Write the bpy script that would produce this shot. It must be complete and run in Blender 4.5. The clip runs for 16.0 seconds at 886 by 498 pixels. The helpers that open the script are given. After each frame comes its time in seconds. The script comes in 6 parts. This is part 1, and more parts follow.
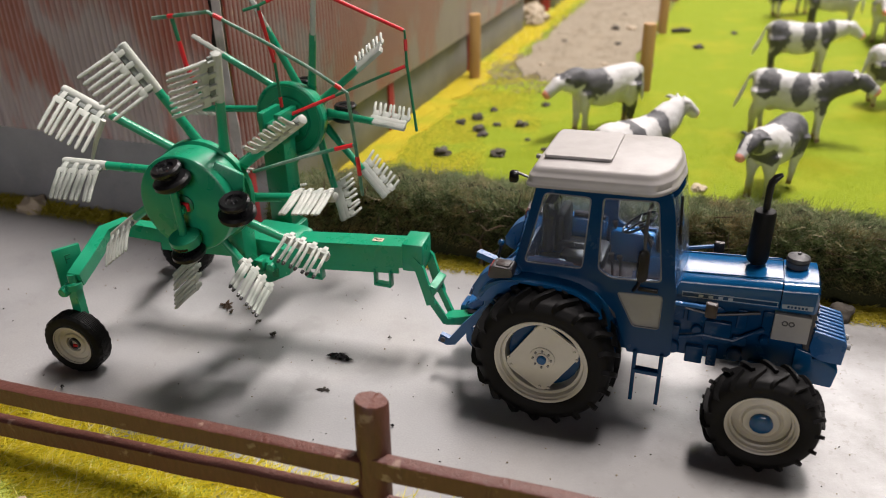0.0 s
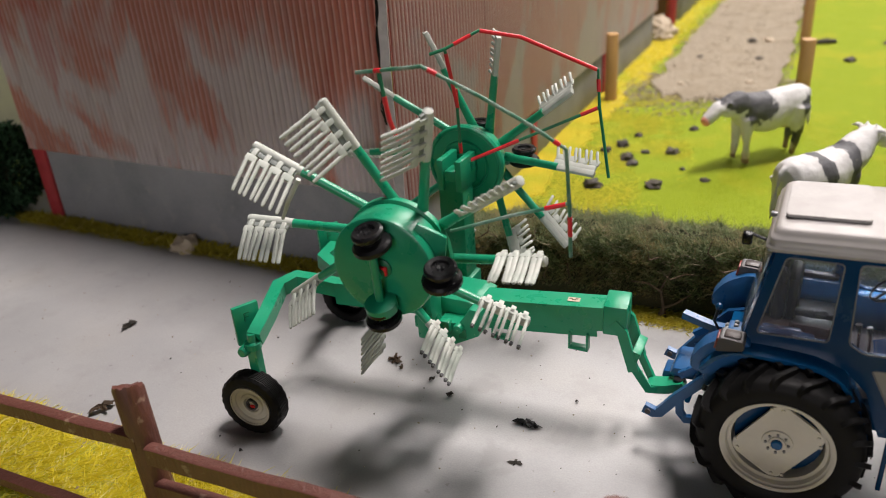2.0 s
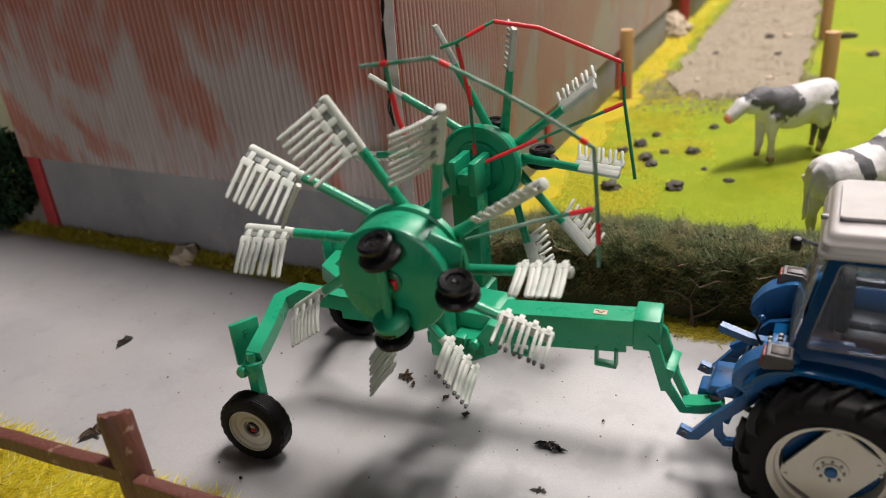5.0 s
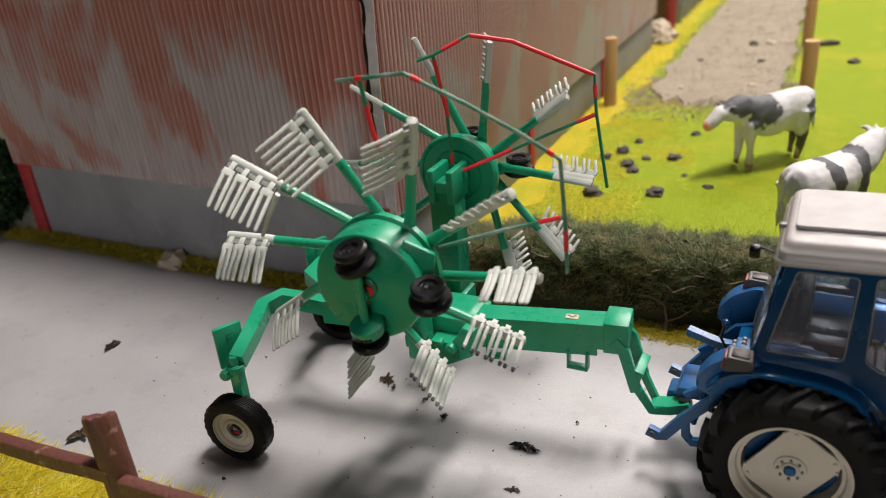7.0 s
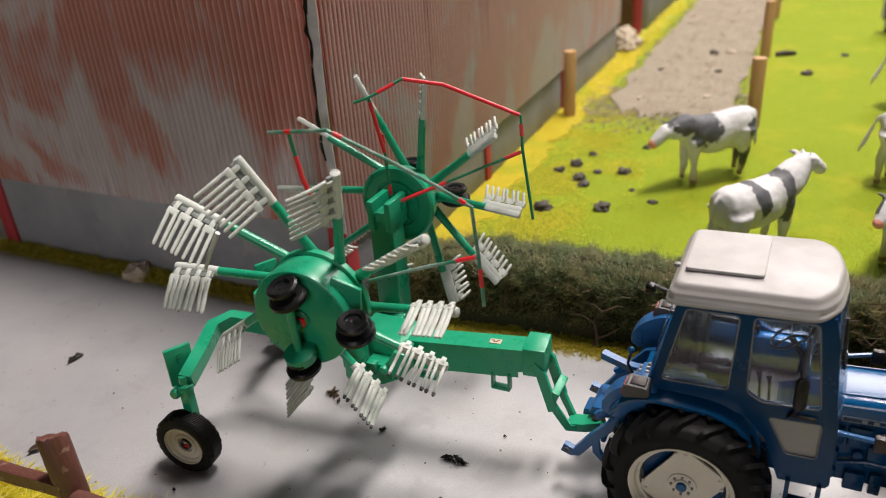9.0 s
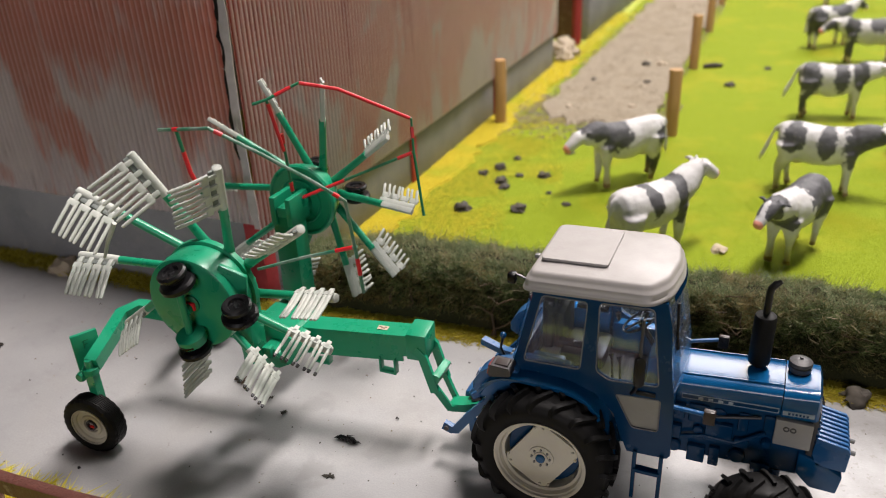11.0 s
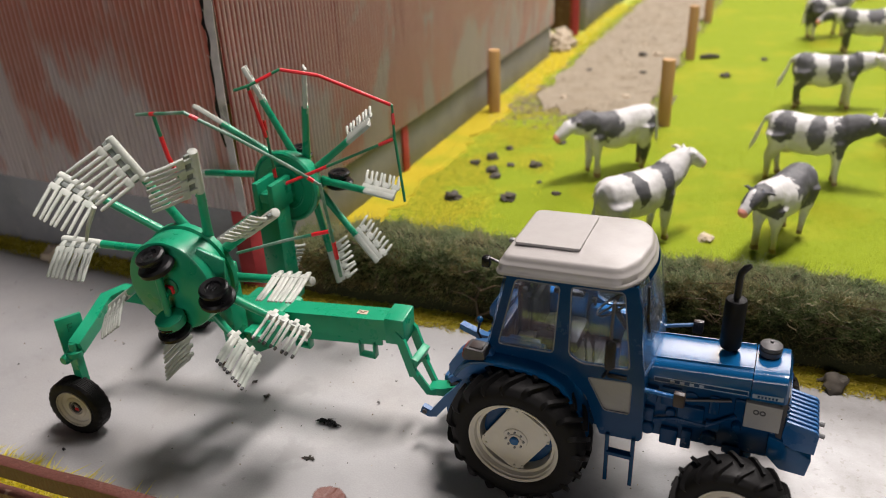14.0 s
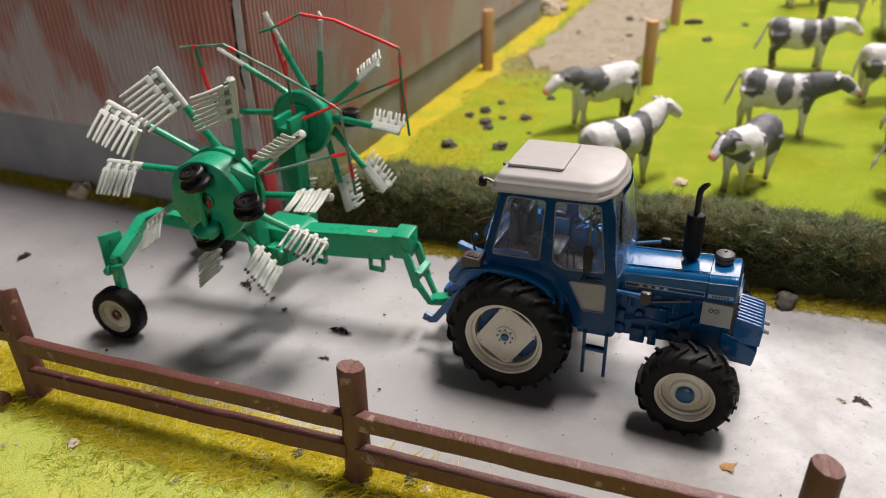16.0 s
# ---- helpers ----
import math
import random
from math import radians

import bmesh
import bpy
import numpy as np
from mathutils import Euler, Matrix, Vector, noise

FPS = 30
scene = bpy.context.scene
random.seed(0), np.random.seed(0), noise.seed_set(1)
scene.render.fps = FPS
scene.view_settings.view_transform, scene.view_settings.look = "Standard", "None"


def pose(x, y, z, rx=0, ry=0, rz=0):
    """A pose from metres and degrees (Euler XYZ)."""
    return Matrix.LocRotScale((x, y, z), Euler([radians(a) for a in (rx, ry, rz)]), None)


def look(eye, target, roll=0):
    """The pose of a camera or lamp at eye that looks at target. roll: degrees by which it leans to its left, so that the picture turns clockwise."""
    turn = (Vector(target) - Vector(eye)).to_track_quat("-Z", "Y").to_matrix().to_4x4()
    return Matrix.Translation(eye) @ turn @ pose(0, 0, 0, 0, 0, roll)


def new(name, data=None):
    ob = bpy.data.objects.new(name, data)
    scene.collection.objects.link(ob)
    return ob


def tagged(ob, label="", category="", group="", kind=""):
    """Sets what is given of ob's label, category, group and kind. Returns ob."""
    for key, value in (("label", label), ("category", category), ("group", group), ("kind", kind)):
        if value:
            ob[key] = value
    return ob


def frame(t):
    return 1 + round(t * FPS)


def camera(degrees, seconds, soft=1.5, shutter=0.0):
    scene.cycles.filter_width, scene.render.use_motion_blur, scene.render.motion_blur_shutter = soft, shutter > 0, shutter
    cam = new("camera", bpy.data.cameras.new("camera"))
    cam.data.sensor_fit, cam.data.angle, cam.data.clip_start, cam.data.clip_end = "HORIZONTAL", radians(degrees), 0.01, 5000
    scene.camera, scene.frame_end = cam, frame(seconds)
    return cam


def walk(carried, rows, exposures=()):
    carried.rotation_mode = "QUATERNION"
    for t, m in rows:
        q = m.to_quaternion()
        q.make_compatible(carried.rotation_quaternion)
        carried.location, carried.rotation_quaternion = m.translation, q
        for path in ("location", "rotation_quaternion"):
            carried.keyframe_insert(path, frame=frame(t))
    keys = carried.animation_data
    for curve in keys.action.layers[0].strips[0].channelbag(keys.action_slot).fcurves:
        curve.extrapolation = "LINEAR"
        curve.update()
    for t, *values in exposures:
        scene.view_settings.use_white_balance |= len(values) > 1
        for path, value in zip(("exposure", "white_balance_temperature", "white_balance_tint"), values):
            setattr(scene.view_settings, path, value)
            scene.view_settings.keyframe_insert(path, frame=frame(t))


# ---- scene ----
cam = camera(59.3, 16.0, soft=1.0)
cam.data.dof.use_dof, cam.data.dof.focus_distance, cam.data.dof.aperture_fstop = True, 0.29, 13.0
PATH = [
    (0.0, (0.04830, -0.22290, 0.18695), (-0.04651, 0.02638, 0.04958), -1.06),
    (0.5, (0.02994, -0.21500, 0.19585), (-0.07528, 0.03035, 0.05900), -1.35),
    (1.0, (0.01246, -0.22027, 0.19883), (-0.10307, 0.02145, 0.06384), -2.27),
    (1.5, (0.00078, -0.21821, 0.19882), (-0.12072, 0.02107, 0.06472), -3.28),
    (2.0, (-0.00062, -0.21107, 0.19449), (-0.12601, 0.02664, 0.06119), -4.14),
    (2.5, (0.00052, -0.21046, 0.19355), (-0.12681, 0.02644, 0.06063), -4.76),
    (3.0, (0.00776, -0.19990, 0.19553), (-0.12005, 0.03685, 0.06281), -5.20),
    (3.5, (-0.00877, -0.19889, 0.18740), (-0.13684, 0.03763, 0.05451), -5.31),
    (4.0, (-0.01436, -0.19075, 0.18330), (-0.14295, 0.04551, 0.05046), -5.21),
    (6.5, (-0.00438, -0.19831, 0.19253), (-0.13186, 0.03990, 0.06214), -4.94),
    (7.0, (-0.00300, -0.19672, 0.19065), (-0.12984, 0.04163, 0.05988), -4.95),
    (7.5, (-0.00490, -0.19542, 0.18653), (-0.13135, 0.04275, 0.05505), -4.90),
    (8.0, (-0.00507, -0.18581, 0.19456), (-0.13161, 0.05207, 0.06263), -4.97),
    (8.5, (-0.00162, -0.18664, 0.20425), (-0.12677, 0.05111, 0.07079), -4.71),
    (9.0, (0.02142, -0.19867, 0.21251), (-0.09997, 0.03989, 0.07704), -4.22),
    (9.5, (0.04720, -0.20356, 0.21586), (-0.06892, 0.03738, 0.07998), -3.78),
    (12.0, (0.05972, -0.20664, 0.21669), (-0.05055, 0.03877, 0.08397), -2.41),
    (12.5, (0.05026, -0.20455, 0.21863), (-0.06208, 0.04015, 0.08633), -2.53),
    (13.0, (0.04506, -0.20872, 0.21317), (-0.06834, 0.03509, 0.08016), -2.75),
    (13.5, (0.05401, -0.20637, 0.21148), (-0.05941, 0.03674, 0.07719), -2.87),
    (14.0, (0.07020, -0.20576, 0.21441), (-0.04185, 0.03688, 0.07815), -2.62),
    (14.5, (0.07901, -0.22376, 0.22828), (-0.03122, 0.01804, 0.08906), -2.22),
    (15.0, (0.07920, -0.23777, 0.22238), (-0.02941, 0.00243, 0.07918), -1.89),
    (15.5, (0.08389, -0.23540, 0.21833), (-0.02347, 0.00475, 0.07411), -1.62),
    (16.0, (0.08438, -0.25139, 0.21550), (-0.02191, -0.01169, 0.06973), -1.62),
]
walk(cam, [(t, look(eye, target, roll)) for t, eye, target, roll in PATH])


# ---- light ----
CM = 0.01
world = bpy.data.worlds.new("hall_air")
scene.world = world
world.use_nodes = True
world.node_tree.nodes["Background"].inputs[0].default_value = (1.0, 0.95, 1.0, 1)
world.node_tree.nodes["Background"].inputs[1].default_value = 0.008


def area_lamp(name, eye, target, size_x, size_y, watts, colour):
    lamp = bpy.data.lights.new(name, "AREA")
    lamp.shape, lamp.size, lamp.size_y, lamp.energy, lamp.color = "RECTANGLE", size_x, size_y, watts, colour
    ob = new(name, lamp)
    ob.matrix_world = look(eye, target)
    return tagged(ob, kind="structure")


# ceiling lamps of the hall: one overhead, one broad and further back
area_lamp("area_lamp", (0.33, 0.62, 2.4), (0.30, 0.10, 0.0), 0.36, 0.80, 97, (1.0, 0.91, 0.88))
area_lamp("area_lamp", (0.42, 2.95, 2.25), (0.0, 0.0, 0.0), 2.2, 1.3, 112, (1.0, 0.93, 0.90))
# low fill light added behind the camera to brighten faces turned to it
area_lamp("area_lamp", (0.4, -2.6, 0.7), (-0.25, 0.1, 0.06), 1.3, 0.5, 17, (1.0, 0.95, 0.98))
scene.view_settings.exposure = 0.0


# ---- materials ----
def material(name, build, rough=0.5, metal=0.0, spec=0.5):
    m = bpy.data.materials.new(name)
    m.use_nodes = True
    t = m.node_tree
    b = t.nodes["Principled BSDF"]
    b.inputs["Roughness"].default_value, b.inputs["Metallic"].default_value = rough, metal
    b.inputs["Specular IOR Level"].default_value = spec
    build(t, b)
    return m


def node(t, kind, inputs=None, **props):
    n = t.nodes.new(kind)
    if props.get("op"):
        n.operation = props["op"]
    if props.get("blend"):
        n.data_type, n.blend_type = "RGBA", props["blend"]
    if props.get("shape"):
        n.wave_type = props["shape"]
    if props.get("feature"):
        n.feature = props["feature"]
    for key, value in (inputs or {}).items():
        if isinstance(value, bpy.types.NodeSocket):
            t.links.new(value, n.inputs[key])
        else:
            n.inputs[key].default_value = value
    return n


def coords(t, stretch=(1, 1, 1)):
    c = node(t, "ShaderNodeTexCoord")
    info = node(t, "ShaderNodeObjectInfo")
    shift = node(t, "ShaderNodeMath", {0: info.outputs["Random"], 1: 7.0}, op="MULTIPLY")
    move = node(t, "ShaderNodeVectorMath", {0: c.outputs["Object"], 1: shift.outputs[0]}, op="ADD")
    return node(t, "ShaderNodeVectorMath", {0: move.outputs[0], 1: stretch}, op="MULTIPLY").outputs[0]


def noise_tex(t, v, scale, detail=4.0, rough=0.55):
    return node(t, "ShaderNodeTexNoise", {"Vector": v, "Scale": scale, "Detail": detail, "Roughness": rough}).outputs["Fac"]


def span(t, v, lo, hi, a=0.0, b=1.0):
    return node(t, "ShaderNodeMapRange", {0: v, 1: lo, 2: hi, 3: a, 4: b}).outputs[0]


def blend(t, fac, a, b, kind="MIX"):
    n = node(t, "ShaderNodeMix", blend=kind)
    for key, value in ((0, fac), (6, a), (7, b)):
        if isinstance(value, bpy.types.NodeSocket):
            t.links.new(value, n.inputs[key])
        else:
            n.inputs[key].default_value = value if key == 0 else (*value, 1)
    return n.outputs[2]


def bump(t, b, height, strength, depth):
    n = node(t, "ShaderNodeBump", {"Height": height, "Strength": strength, "Distance": depth})
    t.links.new(n.outputs[0], b.inputs["Normal"])


def painted(name, colour, worn, rough=0.35, amount=0.5, grain=900.0, spec=0.5, chips=None):
    """Paint with a faint mottle, grime in patches and a fine relief."""
    def build(t, b):
        v = coords(t)
        big, fine = noise_tex(t, v, 120.0), noise_tex(t, v, grain)
        c = blend(t, span(t, big, 0.45, 0.75, 0.0, amount), colour, worn)
        c = blend(t, span(t, fine, 0.35, 0.75, 0.0, 0.3 * amount), c, worn)
        if chips:
            c = blend(t, span(t, noise_tex(t, v, 420.0, 6.0, 0.7), 0.68, 0.71), c, chips)
        t.links.new(c, b.inputs["Base Color"])
        t.links.new(span(t, big, 0.3, 0.7, rough * 0.8, min(1.0, rough * 1.35)), b.inputs["Roughness"])
        bump(t, b, fine, 0.12, 0.0004)
    return material(name, build, rough, 0.0, spec)


green = painted("green_paint", (0.008, 0.25, 0.125), (0.02, 0.31, 0.17), 0.3, 0.5, chips=(0.30, 0.50, 0.36))
green_dark = painted("dark_green_paint", (0.004, 0.14, 0.06), (0.01, 0.19, 0.09), 0.4)
blue = painted("blue_paint", (0.003, 0.068, 0.185), (0.007, 0.09, 0.23), 0.14, 0.4)
blue_dark = painted("dark_blue_paint", (0.0015, 0.034, 0.098), (0.003, 0.048, 0.125), 0.22, 0.4, spec=0.35)
blue_light = painted("light_blue_plastic", (0.014, 0.088, 0.235), (0.03, 0.13, 0.30), 0.30, 0.5)
cream = painted("cream_paint", (0.55, 0.525, 0.45), (0.45, 0.425, 0.36), 0.4, 0.45)
roof_white = painted("roof_plastic", (0.34, 0.322, 0.31), (0.30, 0.282, 0.268), 0.38, 0.45, spec=0.4)
tine_paint = painted("tine_paint", (0.48, 0.495, 0.45), (0.32, 0.365, 0.32), 0.6, 0.8, 500.0, chips=(0.20, 0.25, 0.21))
tine_metal = painted("tine_bracket_paint", (0.13, 0.15, 0.14), (0.30, 0.32, 0.29), 0.55, 0.9)
worn_rod = painted("worn_green_rod", (0.02, 0.16, 0.085), (0.30, 0.34, 0.31), 0.45, 1.0, 300.0)
steel_panel = painted("pale_grey_panel", (0.33, 0.325, 0.305), (0.26, 0.255, 0.24), 0.35, 0.6)
lamp_brown = painted("smoked_lamp_plastic", (0.035, 0.027, 0.025), (0.08, 0.062, 0.057), 0.3, 0.6, spec=0.3)
grey_panel = painted("misted_grey_plastic", (0.25, 0.245, 0.225), (0.33, 0.32, 0.30), 0.3, 0.5)
flashing_grey = painted("dull_grey_tin", (0.42, 0.37, 0.375), (0.58, 0.52, 0.51), 0.5, 1.0, 400.0)
rubber = painted("tyre_rubber", (0.004, 0.004, 0.004), (0.014, 0.013, 0.013), 0.5, 0.6, spec=0.16)
black = painted("black_plastic", (0.006, 0.006, 0.007), (0.018, 0.017, 0.017), 0.3, 0.5, spec=0.32)
unseen_floor_paint = painted("dark_unseen_floor", (0.07, 0.07, 0.075), (0.11, 0.105, 0.10), 0.6, 0.8, 20.0)
red = painted("red_tape", (0.62, 0.012, 0.02), (0.5, 0.02, 0.03), 0.4, 0.3)
red_post = painted("red_post_paint", (0.36, 0.03, 0.035), (0.25, 0.03, 0.03), 0.6, 0.6)
silver = painted("silver_plastic", (0.19, 0.19, 0.19), (0.13, 0.13, 0.13), 0.3, 0.4)
grey_dark = painted("dark_grey_plastic", (0.045, 0.045, 0.05), (0.08, 0.075, 0.07), 0.4, 0.5)
stripe_grey = painted("pale_decal", (0.30, 0.36, 0.42), (0.22, 0.28, 0.35), 0.35, 0.5)
orange = painted("orange_lamp_plastic", (0.20, 0.03, 0.02), (0.12, 0.03, 0.02), 0.3, 0.4)


def wood_stain(t, b):
    v = coords(t, (1, 1, 0.25))
    grain, big = noise_tex(t, v, 700.0, 5.0), noise_tex(t, coords(t), 160.0)
    c = blend(t, grain, (0.066, 0.022, 0.016), (0.142, 0.050, 0.036))
    c = blend(t, span(t, big, 0.62, 0.68, 0.0, 0.7), c, (0.30, 0.20, 0.15))
    t.links.new(c, b.inputs["Base Color"])
    bump(t, b, grain, 0.5, 0.0008)


brown_wood = material("brown_stained_wood", wood_stain, 0.5)


def pale_wood(t, b):
    v = coords(t, (1, 1, 0.12))
    grain = noise_tex(t, v, 500.0, 4.0)
    t.links.new(blend(t, grain, (0.34, 0.185, 0.065), (0.50, 0.30, 0.12)), b.inputs["Base Color"])
    bump(t, b, grain, 0.3, 0.0005)


post_wood = material("pale_dowel_wood", pale_wood, 0.6)


def rusty_tin(lean, rust_low, rust_high, crest=(0.80, 0.70, 0.67), wide=0.60):
    def build(t, b):
        v = coords(t)
        c0 = node(t, "ShaderNodeTexCoord").outputs["Object"]
        long = node(t, "ShaderNodeVectorMath", {0: c0, 1: (1, 1, 0.16)}, op="MULTIPLY").outputs[0]
        streak = noise_tex(t, long, 260.0, 3.0)
        flow = node(t, "ShaderNodeVectorMath", {0: c0, 1: (1, 1, 0.8)}, op="MULTIPLY").outputs[0]
        sheet = node(t, "ShaderNodeTexNoise", {"Vector": flow, "Scale": 8.0, "Detail": 3.0, "Roughness": 0.5, "Distortion": 1.6}).outputs["Fac"]
        fine = noise_tex(t, c0, 700.0, 4.0)
        rust = blend(t, streak, rust_low, rust_high)
        tin = blend(t, streak, (0.56, 0.495, 0.49), (0.76, 0.69, 0.68))
        mask = node(t, "ShaderNodeMath", {0: sheet, 1: span(t, streak, 0.3, 0.7, -0.035, 0.035)}, op="ADD").outputs[0]
        high = node(t, "ShaderNodeSeparateXYZ", {0: c0}).outputs[2]
        mask = node(t, "ShaderNodeMath", {0: mask, 1: span(t, high, 0.05, 0.14, -0.10, 0.07)}, op="ADD").outputs[0]
        c = blend(t, span(t, mask, 0.45 - lean, 0.52 - lean), tin, rust)
        c = blend(t, span(t, noise_tex(t, long, 60.0, 2.0), 0.62, 0.68, 0.0, 0.45 + 5.0 * lean), c, (0.52, 0.085, 0.05))
        c = blend(t, span(t, fine, 0.6, 0.8, 0.0, 0.35), c, (0.62, 0.57, 0.55))
        hair = node(t, "ShaderNodeVectorMath", {0: c0, 1: (1, 1, 0.05)}, op="MULTIPLY").outputs[0]
        c = blend(t, span(t, noise_tex(t, hair, 800.0, 3.0), 0.60, 0.68, 0.0, 0.45), c, (0.74, 0.68, 0.66))
        c = blend(t, span(t, noise_tex(t, hair, 620.0, 3.0), 0.40, 0.32, 0.0, 0.30), c, (0.22, 0.11, 0.09))
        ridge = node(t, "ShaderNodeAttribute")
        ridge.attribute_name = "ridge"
        # paler crests, darker troughs: rib wear plus relief shading put into the colour
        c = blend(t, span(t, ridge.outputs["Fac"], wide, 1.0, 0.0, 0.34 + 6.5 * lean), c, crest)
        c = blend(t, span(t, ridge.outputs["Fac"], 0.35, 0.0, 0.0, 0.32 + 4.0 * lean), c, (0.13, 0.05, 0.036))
        t.links.new(c, b.inputs["Base Color"])
        bump(t, b, fine, 0.25, 0.0006)
    return build


tin_front = material("rusty_corrugated_tin", rusty_tin(0.015, (0.49, 0.185, 0.135), (0.66, 0.31, 0.235)), 0.5, 0.0)
tin_side = material("rustier_corrugated_tin", rusty_tin(0.08, (0.60, 0.175, 0.13), (0.80, 0.40, 0.33), (0.97, 0.91, 0.88), 0.34), 0.5, 0.0)


def block_wall(t, b):
    v = coords(t)
    big, fine = noise_tex(t, v, 28.0, 5.0), noise_tex(t, v, 900.0, 4.0)
    c = blend(t, span(t, big, 0.35, 0.7), (0.17, 0.174, 0.186), (0.26, 0.26, 0.272))
    c = blend(t, span(t, noise_tex(t, v, 75.0, 3.0), 0.62, 0.68, 0.0, 0.4), c, (0.32, 0.295, 0.275))
    t.links.new(blend(t, span(t, fine, 0.3, 0.8, 0.0, 0.3), c, (0.32, 0.32, 0.33)), b.inputs["Base Color"])
    bump(t, b, fine, 0.2, 0.0005)


concrete = material("grey_painted_board", block_wall, 0.65)


def road_grey(t, b):
    v = coords(t)
    big, mid, fine = noise_tex(t, v, 12.0, 5.0), noise_tex(t, v, 90.0, 5.0), noise_tex(t, v, 1400.0, 3.0)
    c = blend(t, span(t, big, 0.3, 0.7), (0.29, 0.292, 0.298), (0.385, 0.382, 0.38))
    c = blend(t, span(t, mid, 0.62, 0.72, 0.0, 0.35), c, (0.27, 0.265, 0.26))
    c = blend(t, span(t, noise_tex(t, v, 520.0, 2.0), 0.73, 0.76, 0.0, 0.6), c, (0.55, 0.53, 0.49))
    c = blend(t, span(t, noise_tex(t, v, 38.0, 5.0, 0.65), 0.56, 0.70, 0.0, 0.40), c, (0.25, 0.245, 0.245))
    c = blend(t, span(t, noise_tex(t, v, 260.0, 2.0), 0.28, 0.25, 0.0, 0.5), c, (0.16, 0.15, 0.14))
    c = blend(t, span(t, noise_tex(t, v, 16.0, 3.0), 0.5, 0.72, 0.0, 0.30), c, (0.36, 0.335, 0.30))
    place = node(t, "ShaderNodeTexCoord").outputs["Object"]
    for x, y, r, depth in ((-0.090, -0.010, 0.009, 0.45), (-0.072, 0.012, 0.007, 0.30), (-0.112, 0.028, 0.008, 0.35), (0.030, -0.030, 0.012, 0.25), (0.120, 0.050, 0.014, 0.22), (-0.160, 0.000, 0.010, 0.25), (-0.240, 0.020, 0.016, 0.22)):
        gap = node(t, "ShaderNodeVectorMath", {0: place, 1: (x, y, 0.0)}, op="DISTANCE").outputs["Value"]
        gap = node(t, "ShaderNodeMath", {0: gap, 1: span(t, noise_tex(t, v, 140.0), 0.3, 0.7, -0.004, 0.004)}, op="ADD").outputs[0]
        c = blend(t, span(t, gap, r, r * 0.6, 0.0, depth), c, (0.22, 0.215, 0.21))
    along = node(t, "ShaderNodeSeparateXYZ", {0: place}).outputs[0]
    # dirt patches, deepened to the right: the road's shade there is put into the colour
    dirt_and_shade = node(t, "ShaderNodeMath", {0: span(t, noise_tex(t, v, 26.0, 6.0, 0.68), 0.33, 0.60), 1: span(t, along, -0.05, 0.12, 0.0, 0.85)}, op="MULTIPLY").outputs[0]
    c = blend(t, dirt_and_shade, c, (0.155, 0.147, 0.135))
    crumbs = node(t, "ShaderNodeMath", {0: span(t, noise_tex(t, v, 330.0, 3.0), 0.62, 0.66), 1: span(t, along, 0.0, 0.2, 0.0, 0.6)}, op="MULTIPLY").outputs[0]
    c = blend(t, crumbs, c, (0.10, 0.075, 0.05))
    t.links.new(blend(t, span(t, fine, 0.35, 0.7, 0.0, 0.42), c, (0.25, 0.25, 0.255)), b.inputs["Base Color"])
    t.links.new(span(t, mid, 0.3, 0.7, 0.32, 0.46), b.inputs["Roughness"])
    bump(t, b, fine, 0.15, 0.0004)


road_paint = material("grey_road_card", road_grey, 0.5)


def flock(name, low, high, patch, amount, fibre=(0.5, 0.5, 0.5)):
    def build(t, b):
        v = coords(t)
        big, fine = noise_tex(t, v, 22.0, 4.0), noise_tex(t, v, 1500.0, 3.0)
        c = blend(t, span(t, fine, 0.25, 0.75), low, high)
        c = blend(t, span(t, big, 0.5, 0.68, 0.0, amount), c, patch)
        c = blend(t, span(t, noise_tex(t, v, 420.0, 3.0), 0.6, 0.75, 0.0, 0.35), c, fibre)
        t.links.new(c, b.inputs["Base Color"])
        bump(t, b, fine, 0.8, 0.0012)
    return material(name, build, 0.9, 0.0, 0.2)


field_flock = flock("bright_green_flock", (0.175, 0.235, 0.009), (0.265, 0.335, 0.014), (0.30, 0.315, 0.016), 0.9, (0.38, 0.47, 0.03))
verge_flock = flock("olive_flock", (0.32, 0.385, 0.06), (0.53, 0.58, 0.13), (0.60, 0.56, 0.11), 0.8, (0.62, 0.58, 0.26))
yellow_flock = flock("yellow_flock", (0.34, 0.27, 0.012), (0.52, 0.42, 0.025), (0.27, 0.31, 0.015), 0.9, (0.46, 0.40, 0.06))
moss_flock = flock("moss_flock", (0.11, 0.105, 0.012), (0.24, 0.22, 0.02), (0.28, 0.24, 0.02), 0.6, (0.3, 0.28, 0.05))


